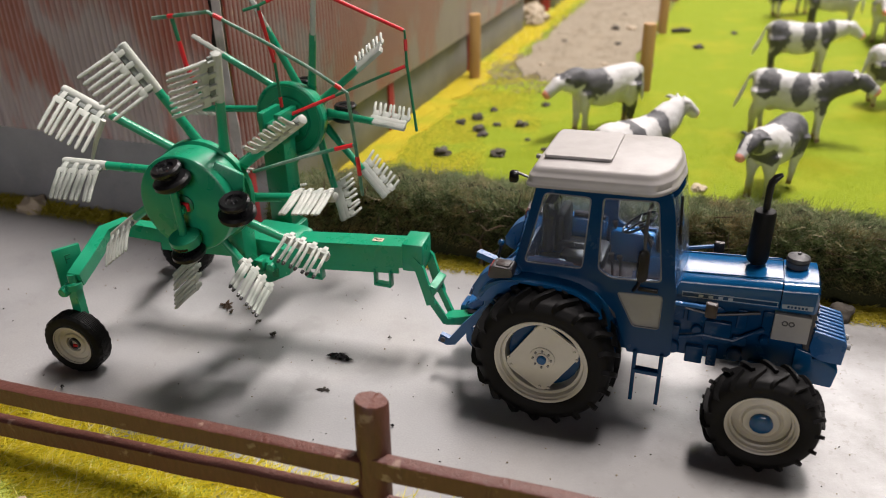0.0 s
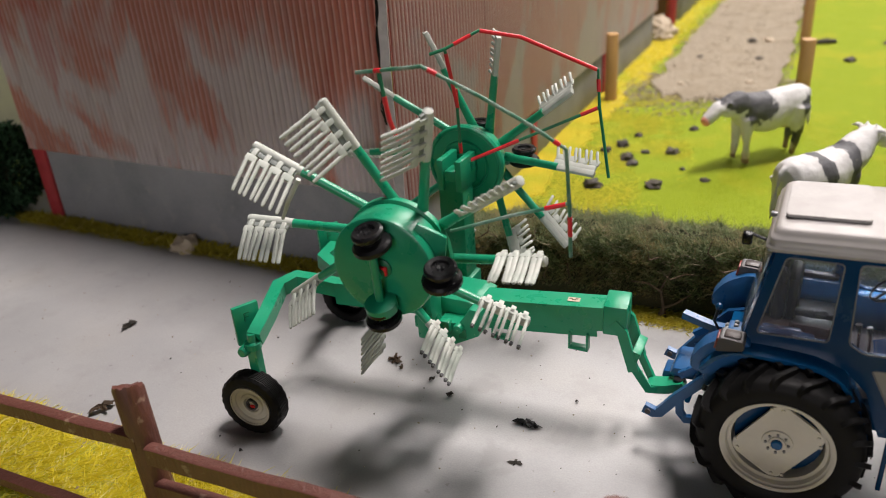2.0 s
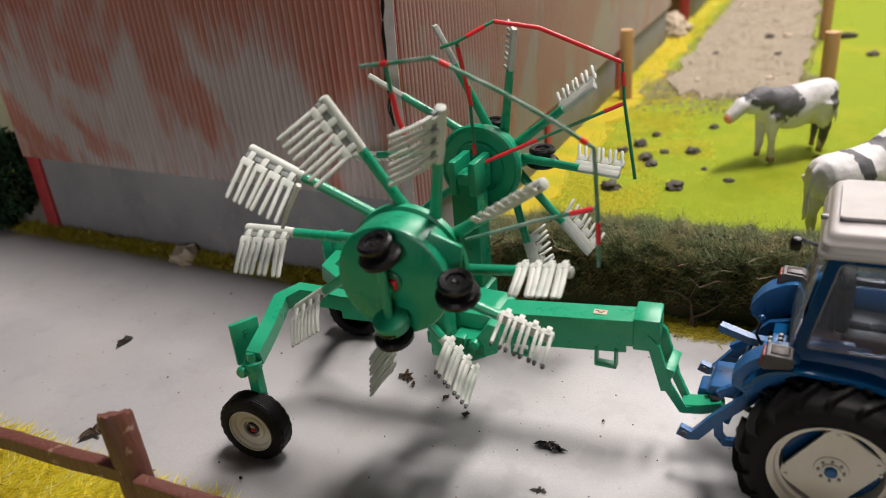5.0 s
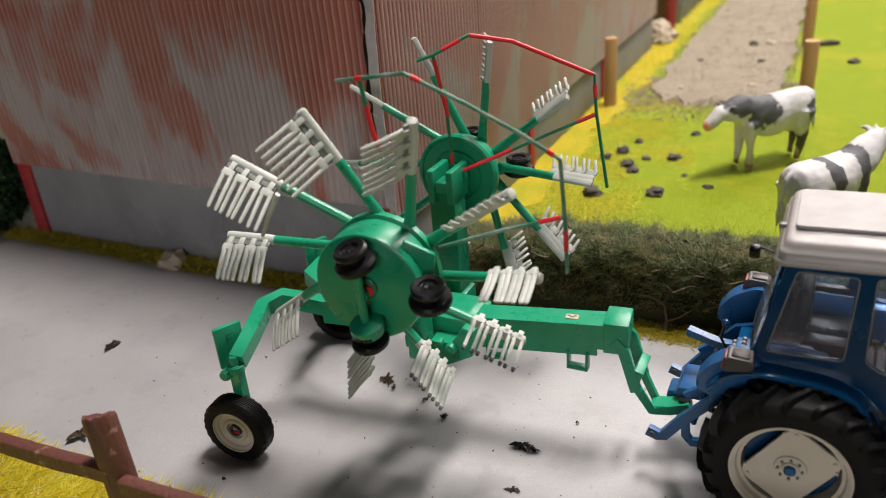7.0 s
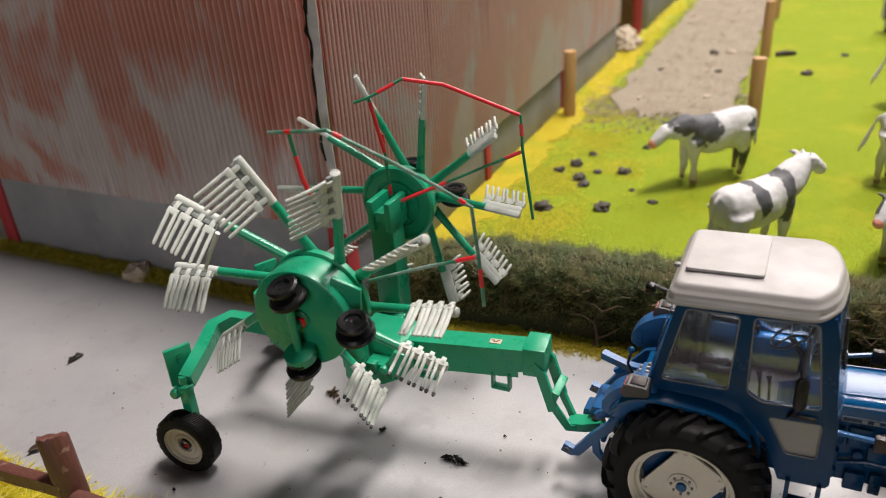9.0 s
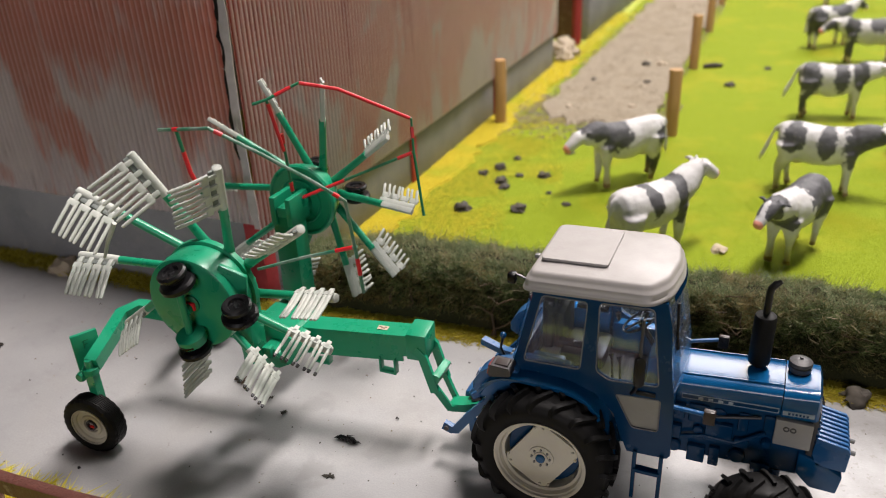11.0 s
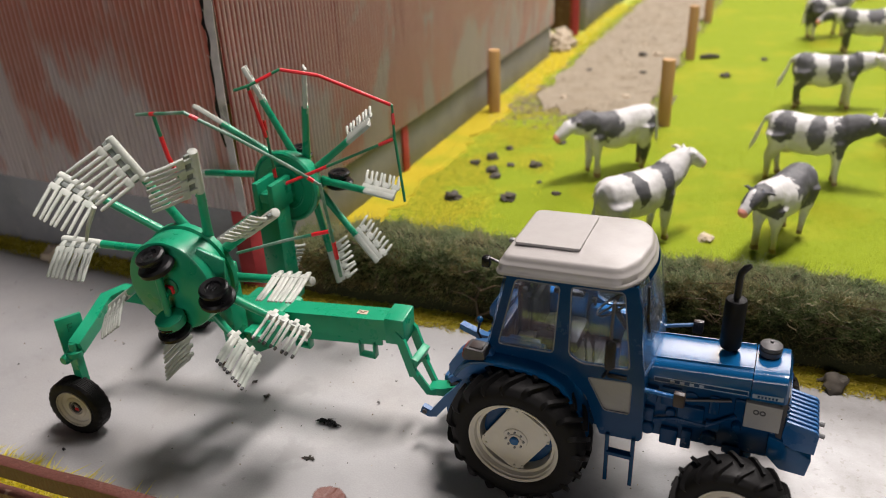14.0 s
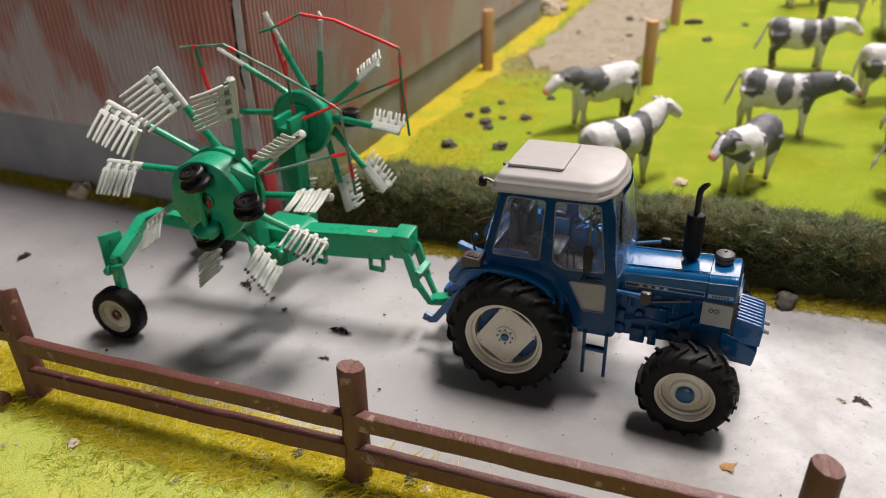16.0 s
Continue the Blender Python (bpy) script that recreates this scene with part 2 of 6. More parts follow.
def fibres(name, low, high, tip, thin=0.0, clump=None, share=0.15):
    def build(t, b):
        g = node(t, "ShaderNodeNewGeometry")
        r = g.outputs["Random Per Island"]
        c = blend(t, r, low, high)
        c = blend(t, span(t, r, 1.0 - share, 1.0 - 0.4 * share), c, tip)
        c = blend(t, span(t, noise_tex(t, coords(t), 900.0), 0.3, 0.8, 0.0, 0.35), c, low)
        if clump:
            c = blend(t, span(t, noise_tex(t, coords(t), 48.0, 3.0), 0.48, 0.66, 0.0, 0.75), c, clump)
            c = blend(t, span(t, noise_tex(t, coords(t), 75.0, 3.0), 0.46, 0.34, 0.0, 0.7), c, low)
        t.links.new(c, b.inputs["Base Color"])
        if thin:
            through_light = node(t, "ShaderNodeBsdfTranslucent", {"Color": c})
            both = node(t, "ShaderNodeMixShader", {0: thin, 1: b.outputs[0], 2: through_light.outputs[0]})
            t.links.new(both.outputs[0], t.nodes["Material Output"].inputs["Surface"])
    return material(name, build, 0.85, 0.0, 0.25)


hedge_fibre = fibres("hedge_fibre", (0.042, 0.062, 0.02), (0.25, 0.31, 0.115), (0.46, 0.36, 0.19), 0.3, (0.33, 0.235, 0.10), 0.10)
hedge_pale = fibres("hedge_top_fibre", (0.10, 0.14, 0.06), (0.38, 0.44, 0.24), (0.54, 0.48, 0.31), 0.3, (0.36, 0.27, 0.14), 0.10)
hedge_stalk = fibres("hedge_stalk", (0.16, 0.14, 0.08), (0.36, 0.30, 0.18), (0.50, 0.42, 0.28))
twig_brown = painted("brown_twig", (0.075, 0.048, 0.028), (0.15, 0.095, 0.05), 0.8, 0.7)
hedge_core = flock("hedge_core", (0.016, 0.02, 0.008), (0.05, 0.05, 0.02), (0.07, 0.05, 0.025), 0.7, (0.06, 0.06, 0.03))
grass_yellow = fibres("yellow_static_grass", (0.66, 0.57, 0.03), (0.84, 0.75, 0.09), (0.86, 0.82, 0.40), 0.45)
grass_lemon = fibres("lemon_static_grass", (0.56, 0.51, 0.04), (0.74, 0.67, 0.08), (0.50, 0.57, 0.05), 0.5)
grass_olive = fibres("olive_static_grass", (0.44, 0.46, 0.05), (0.62, 0.60, 0.12), (0.70, 0.66, 0.32), 0.45)
grass_moss = fibres("moss_static_grass", (0.34, 0.29, 0.03), (0.58, 0.49, 0.06), (0.66, 0.56, 0.16), 0.45)
grass_field = fibres("green_static_grass", (0.25, 0.33, 0.008), (0.33, 0.41, 0.018), (0.38, 0.45, 0.05), 0.4)
dark_leaf = fibres("dark_green_leaf", (0.012, 0.035, 0.014), (0.03, 0.075, 0.03), (0.05, 0.10, 0.05))


def gravel_mix(t, b):
    v = coords(t)
    fine, big = noise_tex(t, v, 800.0, 4.0), noise_tex(t, v, 40.0, 4.0)
    c = blend(t, span(t, fine, 0.25, 0.75), (0.235, 0.195, 0.135), (0.35, 0.30, 0.225))
    t.links.new(blend(t, span(t, big, 0.5, 0.7, 0.0, 0.5), c, (0.20, 0.155, 0.095)), b.inputs["Base Color"])
    bump(t, b, fine, 0.9, 0.002)


gravel = material("sandy_gravel", gravel_mix, 0.9)
stone_bits = fibres("stone_chips", (0.23, 0.19, 0.13), (0.40, 0.345, 0.26), (0.50, 0.44, 0.36))
dung_mat = painted("dark_earth_clod", (0.035, 0.030, 0.024), (0.10, 0.085, 0.065), 0.8, 0.8)
beige_stone = painted("beige_stone", (0.46, 0.38, 0.28), (0.34, 0.28, 0.2), 0.8, 0.7)


def clear(t, b):
    b.inputs["Base Color"].default_value = (0.84, 0.90, 0.97, 1)
    b.inputs["Transmission Weight"].default_value = 0.97
    b.inputs["IOR"].default_value = 1.42
    c = coords(t)
    t.links.new(span(t, noise_tex(t, c, 300.0), 0.35, 0.7, 0.0, 0.03), b.inputs["Roughness"])


glass = material("clear_window_plastic", clear, 0.05)


# ---- mesh helpers; sizes in centimetres ----
def box(bm, x0, x1, y0, y1, z0, z1, bev=0.0, m=None):
    made = bmesh.ops.create_cube(bm, size=1.0)["verts"]
    place = Matrix.Translation(((x0 + x1) / 2, (y0 + y1) / 2, (z0 + z1) / 2)) @ Matrix.Diagonal((x1 - x0, y1 - y0, z1 - z0, 1))
    bmesh.ops.transform(bm, matrix=place, verts=made)
    if bev:
        edges = list({e for v in made for e in v.link_edges})
        made = list({v for f in bmesh.ops.bevel(bm, geom=edges, offset=bev, segments=2, affect="EDGES", profile=0.5)["faces"] for v in f.verts} | {v for v in made if v.is_valid})
    if m is not None:
        bmesh.ops.transform(bm, matrix=m, verts=made)
    return bm


def ring_frames(pts):
    pts = [Vector(p) for p in pts]
    out, up = [], None
    for i, p in enumerate(pts):
        a, b = pts[max(i - 1, 0)], pts[min(i + 1, len(pts) - 1)]
        d = (b - a).normalized()
        if up is None:
            up = Vector((0, 0, 1)) if abs(d.z) < 0.9 else Vector((1, 0, 0))
        side = d.cross(up).normalized()
        up = side.cross(d).normalized()
        out.append((p, side, up))
    return out


def tube(bm, pts, radii, n=10, flat=1.0, caps=True):
    """A round bar along pts; radii one number or one for each point; flat squeezes it along its up."""
    frames = ring_frames(pts)
    rs = radii if isinstance(radii, (list, tuple)) else [radii] * len(frames)
    rings = []
    for (p, s, u), r in zip(frames, rs):
        rings.append([bm.verts.new(p + s * (r * math.cos(2 * math.pi * k / n)) + u * (r * flat * math.sin(2 * math.pi * k / n))) for k in range(n)])
    for a, b in zip(rings, rings[1:]):
        for k in range(n):
            bm.faces.new((a[k], a[(k + 1) % n], b[(k + 1) % n], b[k]))
    if caps:
        bm.faces.new(rings[0][::-1])
        bm.faces.new(rings[-1])
    return bm


def bar(bm, pts, w, h, bev=0.0):
    """A rectangular bar along pts: w across, h along its up."""
    rings = []
    for p, s, u in ring_frames(pts):
        rings.append([bm.verts.new(p + s * (a * w / 2) + u * (b * h / 2)) for a, b in ((-1, -1), (1, -1), (1, 1), (-1, 1))])
    faces = []
    for a, b in zip(rings, rings[1:]):
        for k in range(4):
            faces.append(bm.faces.new((a[k], a[(k + 1) % 4], b[(k + 1) % 4], b[k])))
    faces += [bm.faces.new(rings[0][::-1]), bm.faces.new(rings[-1])]
    if bev:
        edges = [e for e in {e for f in faces for e in f.edges} if len(e.link_faces) == 2 and e.calc_face_angle(0) > 0.3]
        bmesh.ops.bevel(bm, geom=edges, offset=bev, segments=2, affect="EDGES", profile=0.5)
    return bm


def smooth_line(pts, n=6):
    """A bent line with its corners rounded off."""
    pts = [Vector(p) for p in pts]
    out = [pts[0]]
    for a, p, b in zip(pts, pts[1:], pts[2:]):
        pa, pb = p.lerp(a, 0.4), p.lerp(b, 0.4)
        for j in range(n + 1):
            f = j / n
            out.append(pa * (1 - f) ** 2 + p * (2 * f * (1 - f)) + pb * f ** 2)
    return out + [pts[-1]]


def lathe(bm, profile, m=None, n=40):
    """A turned form: profile of (radius, height) about z, then placed by m."""
    rings = []
    m = m or Matrix()
    for r, h in profile:
        rings.append([bm.verts.new(m @ Vector((max(r, 0.002) * math.cos(2 * math.pi * k / n), max(r, 0.002) * math.sin(2 * math.pi * k / n), h))) for k in range(n)])
    for a, b in zip(rings, rings[1:]):
        for k in range(n):
            bm.faces.new((a[k], a[(k + 1) % n], b[(k + 1) % n], b[k]))
    return bm


def slab(bm, outline, thick, m, bev=0.0):
    """An outline in the xy plane of m, made thick along its z, both ways from the middle."""
    low = [bm.verts.new(m @ Vector((x, y, -thick / 2))) for x, y in outline]
    high = [bm.verts.new(m @ Vector((x, y, thick / 2))) for x, y in outline]
    faces = [bm.faces.new(low[::-1]), bm.faces.new(high)]
    k = len(outline)
    for i in range(k):
        faces.append(bm.faces.new((low[i], low[(i + 1) % k], high[(i + 1) % k], high[i])))
    if bev:
        edges = list({e for f in faces for e in f.edges})
        bmesh.ops.bevel(bm, geom=edges, offset=bev, segments=2, affect="EDGES", profile=0.5)
    return bm


SIDE = Matrix(((1, 0, 0, 0), (0, 0, -1, 0), (0, 1, 0, 0), (0, 0, 0, 1)))   # outline x, z; thickness along y


def side_slab(bm, outline, y0, y1, bev=0.0):
    """An outline of (x, z), from y0 to y1."""
    return slab(bm, outline, abs(y1 - y0), Matrix.Translation((0, (y0 + y1) / 2, 0)) @ SIDE, bev)


def to_mesh(name, bm, mat, origin, sharp=35):
    bmesh.ops.recalc_face_normals(bm, faces=bm.faces)
    me = bpy.data.meshes.new(name)
    bm.to_mesh(me)
    bm.free()
    me.transform(Matrix.Scale(CM, 4) @ Matrix.Translation(-Vector(origin)))
    me.materials.append(mat)
    me.shade_smooth()
    me.set_sharp_from_angle(angle=radians(sharp))
    return me


ORIGINS = {}


def thing(name, x, y, z, label, category, group="", kind=""):
    ob = new(name)
    ob.empty_display_size = 0.01
    ob.location = (x * CM, y * CM, z * CM)
    ORIGINS[ob.name] = (x, y, z)
    return tagged(ob, label, category, group, kind)


def part(name, bm, mat, parent, label="", sharp=35):
    """One mesh under a thing or a part; bm is drawn in the place's own centimetres."""
    ob = new(name, to_mesh(name, bm, mat, ORIGINS[parent.name], sharp))
    ob.parent = parent
    ORIGINS[ob.name] = ORIGINS[parent.name]
    return tagged(ob, label) if label else ob


def single(name, bm, mat, origin, label, category, group="", kind="", sharp=35):
    ob = new(name, to_mesh(name, bm, mat, origin, sharp))
    ob.location = Vector(origin) * CM
    ORIGINS[ob.name] = origin
    return tagged(ob, label, category, group, kind)


def fresh():
    return bmesh.new()


# ---- ground ----
def sheet(x0, x1, y0, y1, z, step, rise, seed, edge=None):
    """A gently uneven sheet; edge(x, y) gives a shifted place."""
    bm = fresh()
    nx, ny = max(2, int((x1 - x0) / step)), max(2, int((y1 - y0) / step))
    grid = []
    for j in range(ny + 1):
        row = []
        for i in range(nx + 1):
            x, y = x0 + (x1 - x0) * i / nx, y0 + (y1 - y0) * j / ny
            h = z + rise * noise.noise((x * 0.35 + seed, y * 0.35, seed)) + 0.4 * rise * noise.noise((x * 1.3, y * 1.3 + seed, 0))
            if edge:
                x, y = edge(x, y)
            row.append(bm.verts.new((x, y, h)))
        grid.append(row)
    for a, b in zip(grid, grid[1:]):
        for i in range(nx):
            bm.faces.new((a[i], a[i + 1], b[i + 1], b[i]))
    return bm


def wavy(at, size):
    def f(x, y):
        return (x, y + (size * noise.noise((x * 0.5, at, 3.0)) + 0.5 * size * noise.noise((x * 1.7, at, 5.0))) * max(0.0, 1 - abs(y - at) / 1.5))
    return f


# dark sheet added out of view, so cab side and panes reflect something dark
single("hall_floor", sheet(-220, 220, -150, 215, -90.0, 100, 0.0, 1), unseen_floor_paint, (0, 0, 0), "unseen dark grey floor sheet added to darken reflections", "floor", kind="structure")
single("ground", sheet(-195, 195, -17.4, 205, -0.35, 20, 0.0, 1), verge_flock, (0, 0, 0), "flat green and olive flocked baseboard of the diorama", "ground", kind="structure")
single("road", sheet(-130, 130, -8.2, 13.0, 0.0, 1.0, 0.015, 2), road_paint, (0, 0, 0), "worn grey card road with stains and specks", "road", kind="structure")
single("field", sheet(-16.5, 130, 12.0, 190, 0.02, 1.3, 0.10, 4), field_flock, (0, 0, 0), "bright lime green flocked pasture", "field", kind="structure")
single("verge", sheet(-130, 130, -17.5, -5.9, 0.05, 0.9, 0.16, 5, wavy(-5.9, 0.35)), verge_flock, (0, 0, 0), "olive and yellow flocked grass verge", "verge", kind="structure")


# ---- the shed ----
WALL_Y, SHED_W, SHED_E, SHED_N = 9.6, -45.0, -18.4, 66.0


def corrugated(a, b, z0, z1, face, depth=0.085, pitch=0.36, fade=False):
    """A corrugated sheet from a to b (x, y), its ribs upright, its ridges to the side face."""
    bm = fresh()
    ridge = bm.verts.layers.float.new("ridge")
    d = Vector((b[0] - a[0], b[1] - a[1], 0))
    n = int(d.length / pitch * 6)
    rows = []
    for z in (z0, z0 + (z1 - z0) * 0.33, z0 + (z1 - z0) * 0.66, z1):
        row = []
        for i in range(n + 1):
            p = Vector((a[0], a[1], z)) + d * (i / n)
            wob = 0.12 * noise.noise((p.x * 0.09, p.y * 0.09, z * 0.07))
            row.append(bm.verts.new(p + Vector(face) * (depth * (min(1.0, 0.3 + (z - z0) * 0.16) if fade else 1.0) * math.cos(2 * math.pi * i / 6) + wob)))
        rows.append(row)
    for lo, hi in zip(rows, rows[1:]):
        for i in range(n):
            bm.faces.new((lo[i], lo[i + 1], hi[i + 1], hi[i]))
    # rib height for the colour, which carries the ribs' painted light and shade
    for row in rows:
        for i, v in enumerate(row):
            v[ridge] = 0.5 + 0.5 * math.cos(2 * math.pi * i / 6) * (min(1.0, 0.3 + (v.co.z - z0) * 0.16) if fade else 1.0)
    bmesh.ops.solidify(bm, geom=bm.faces[:], thickness=0.06)
    return bm


shed = thing("shed", -32, 10, 0, "large farm shed of rusty corrugated tin over grey boards", "shed", kind="structure")
LOW, LOW_SIDE = 4.85, 3.75
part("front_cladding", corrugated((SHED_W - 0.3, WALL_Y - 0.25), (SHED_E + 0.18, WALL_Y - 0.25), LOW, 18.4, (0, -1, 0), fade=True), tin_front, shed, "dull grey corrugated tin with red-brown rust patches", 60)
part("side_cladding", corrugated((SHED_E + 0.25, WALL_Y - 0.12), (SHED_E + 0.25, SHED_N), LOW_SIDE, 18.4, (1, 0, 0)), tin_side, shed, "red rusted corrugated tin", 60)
bm = fresh()
box(bm, SHED_W + 0.9, SHED_E - 0.1, WALL_Y, WALL_Y + 1.0, -0.3, LOW + 0.4, 0.04)
part("front_board", bm, concrete, shed, "smooth grey painted wall board")
bm = fresh()
box(bm, SHED_E - 1.0, SHED_E, WALL_Y + 1.05, SHED_N, -0.3, LOW_SIDE + 0.4, 0.04)
part("side_board", bm, concrete, shed, "smooth grey painted wall board")
bm = fresh()
box(bm, SHED_W - 0.2, SHED_W + 0.85, WALL_Y - 0.15, WALL_Y + 1.0, -0.3, LOW - 0.05, 0.04)
part("corner_post", bm, red_post, shed, "red painted post")
bm = fresh()
box(bm, SHED_E - 0.9, SHED_E + 0.12, WALL_Y - 0.12, WALL_Y + 0.95, -0.3, LOW - 0.05, 0.04)
part("corner_post", bm, red_post, shed, "red painted post")
for y in (28.0, 46.0):
    bm = fresh()
    box(bm, SHED_E + 0.01, SHED_E + 0.16, y, y + 0.9, -0.2, LOW_SIDE - 0.05, 0.03)
    part("corner_post", bm, red_post, shed, "red painted post")
bm = fresh()
box(bm, SHED_W, SHED_E - 1.0, WALL_Y + 1.1, SHED_N, 17.8, 18.3)
part("roof", bm, tin_front, shed)
bm = fresh()
box(bm, SHED_W, SHED_W + 0.8, WALL_Y + 1.05, SHED_N, -0.3, 17.7)
part("end_wall", bm, concrete, shed)


def torn_strip(x0, wide, z0, z1, y, rag, seed):
    """An upright tin strip with ragged edges."""
    lo, hi = [], []
    for k in range(30):
        z = z0 + (z1 - z0) * k / 29
        bow = 0.10 * math.sin(z * 0.45)
        lo.append((x0 + bow + rag * noise.noise((z * 0.9, seed, 0)) + 0.5 * rag * noise.noise((z * 3.1, seed, 4)), z))
        hi.append((x0 + bow + wide + 0.4 * rag * noise.noise((z * 0.7, seed, 8)), z))
    return side_slab(fresh(), lo + hi[::-1], y, y + 0.05)


part("corner_flashing", torn_strip(SHED_E + 0.06, 0.46, LOW, 18.4, WALL_Y - 0.58, 0.20, 2.0), flashing_grey, shed, "thin dull grey tin flashing strip")
# solid black strip in place of the shaded gap beside the flashing
part("sheet_edge", torn_strip(SHED_E - 0.14, 0.34, 8.6, 18.4, WALL_Y - 0.52, 0.30, 6.0), black, shed, "black strip painted for the shade in a torn sheet edge's gap")
rng = random.Random(3)
for k in range(5):
    bm = fresh()
    z = rng.uniform(9, 15)
    x = SHED_E + 0.2
    tube(bm, [(x, WALL_Y - 0.5, z), (x + rng.uniform(-0.3, 0.4), WALL_Y - 0.75, z + rng.uniform(-0.2, 0.4)), (x + rng.uniform(-0.6, 0.6), WALL_Y - 0.8, z + rng.uniform(-0.3, 0.9))], 0.012, 5)
    part("loose_fibre", bm, cream, shed)


# ---- static grass, in strips ----
def blades(count, area, length, width, lean, seed, base=0.0, dense=None, low=1.0):
    """Thin upright fibres scattered over an area (x0, x1, y0, y1)."""
    rng = random.Random(seed)
    verts, faces = [], []
    x0, x1, y0, y1 = area
    made = 0
    while made < count:
        x, y = rng.uniform(x0, x1), rng.uniform(y0, y1)
        if dense and rng.random() > dense(x, y):
            continue
        made += 1
        h, turn = length * rng.uniform(0.5, 1.2), rng.uniform(0, 2 * math.pi)
        tip, dx, dy = lean * h * rng.uniform(0.3, 1.6), math.cos(turn), math.sin(turn)
        w = width * rng.uniform(0.6, 1.3)
        k = len(verts)
        px, py = -dy * w, dx * w
        rise = h * rng.uniform(0.35, 1.0) * low
        verts += [(x - px, y - py, base), (x + px, y + py, base), (x + px * 0.7 + dx * tip * 0.4, y + py * 0.7 + dy * tip * 0.4, base + rise * 0.6), (x + dx * tip, y + dy * tip, base + rise)]
        faces += [(k, k + 1, k + 2), (k, k + 2, k + 3)]
    return verts, faces


def stuff(name, data, mat, label, category):
    verts, faces = data
    me = bpy.data.meshes.new(name)
    me.from_pydata([(x * CM, y * CM, z * CM) for x, y, z in verts], [], faces)
    me.materials.append(mat)
    return tagged(new(name, me), label, category, kind="stuff")


# ---- hedge ----
def hedge_mid(x):
    return 12.7 + 0.072 * (x + 8.0)


def hedge_form(x, u):
    """The hedge's cross section at x: u runs from the front foot over the top to the back foot."""
    wob = 0.5 * noise.noise((x * 0.22, 1.7, 0)) + 0.25 * noise.noise((x * 0.8, 4.1, 0))
    top = 3.25 + 0.35 * noise.noise((x * 0.3, 9.0, 0)) + 0.2 * noise.noise((x * 1.1, 2.0, 5.0))
    if x < -13.0:
        top *= max(0.3, 1 - (-13.0 - x) * 0.07)
    a = math.pi * u
    mid = hedge_mid(x)
    y = mid - (2.1 + 0.3 * wob) * math.copysign(abs(math.cos(a)) ** 0.55, math.cos(a))
    z = top * abs(math.sin(a)) ** 0.5
    lump = 0.25 * noise.noise((x * 1.4, u * 9, 2.0)) + 0.12 * noise.noise((x * 4, u * 22, 7.0))
    return y + wob * 0.5 + lump * math.copysign(1, y - mid), max(0.0, z + lump)


HEDGE_W, HEDGE_E = -17.6, 60.0


def hedge_core_mesh():
    bm = fresh()
    rows = []
    n = int((HEDGE_E - HEDGE_W) / 0.3)
    for i in range(n + 1):
        x = HEDGE_W + (HEDGE_E - HEDGE_W) * i / n
        row = []
        for k in range(29):
            y, z = hedge_form(x, k / 28)
            row.append(bm.verts.new((x, hedge_mid(x) + (y - hedge_mid(x)) * 0.93, z * 0.95)))
        rows.append(row)
    for a, b in zip(rows, rows[1:]):
        for k in range(28):
            bm.faces.new((a[k], a[k + 1], b[k + 1], b[k]))
    bm.faces.new(rows[0])
    bm.faces.new(rows[-1][::-1])
    return bm


hedge = thing("hedge", 0, 12.3, 0, "long trimmed hedge of brown and dark green fibres", "hedge", kind="structure")
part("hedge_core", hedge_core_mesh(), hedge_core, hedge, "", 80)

# ---- the tractor ----
MID = 3.45     # the tractor's middle line


def mirror(y):
    return 2 * MID - y


def lug(bm, pts, w, h):
    """A tread lug along pts, standing up radially from the axle line; each point is (angle, radius, along the axle)."""
    rings = []
    for i, (a, r, y) in enumerate(pts):
        q = pts[min(i + 1, len(pts) - 1)] if i < len(pts) - 1 else pts[i]
        p = pts[i - 1] if i == len(pts) - 1 else pts[i]
        da, dy = (q[0] - p[0]) * r, q[2] - p[2]
        k = math.hypot(da, dy) or 1.0
        sa, sy = -dy / k * w / 2, da / k * w / 2
        ring = []
        for side, up in ((-1, -0.3), (1, -0.3), (0.75, 1.0), (-0.75, 1.0)):
            rr, ang = r + up * h, a + side * sa / r
            ring.append(bm.verts.new((rr * math.cos(ang), y + side * sy, rr * math.sin(ang))))
        rings.append(ring)
    for a, b in zip(rings, rings[1:]):
        for k in range(4):
            bm.faces.new((a[k], a[(k + 1) % 4], b[(k + 1) % 4], b[k]))
    bm.faces.new(rings[0][::-1])
    bm.faces.new(rings[-1])


AXLE = Matrix.Rotation(radians(90), 4, "X")     # turns a lathe's z to -y


def tractor_tyre(r, half, rim):
    bm = fresh()
    c = r * 0.925
    prof = [(rim, half * 0.80), (rim * 1.06, half * 0.92), (rim + (c - rim) * 0.5, half), (c * 0.94, half * 0.93), (c * 0.985, half * 0.72), (c, half * 0.4), (c * 1.004, 0)]
    prof = prof + [(a, -b) for a, b in prof[-2::-1]]
    lathe(bm, prof, AXLE, 64)
    return bm


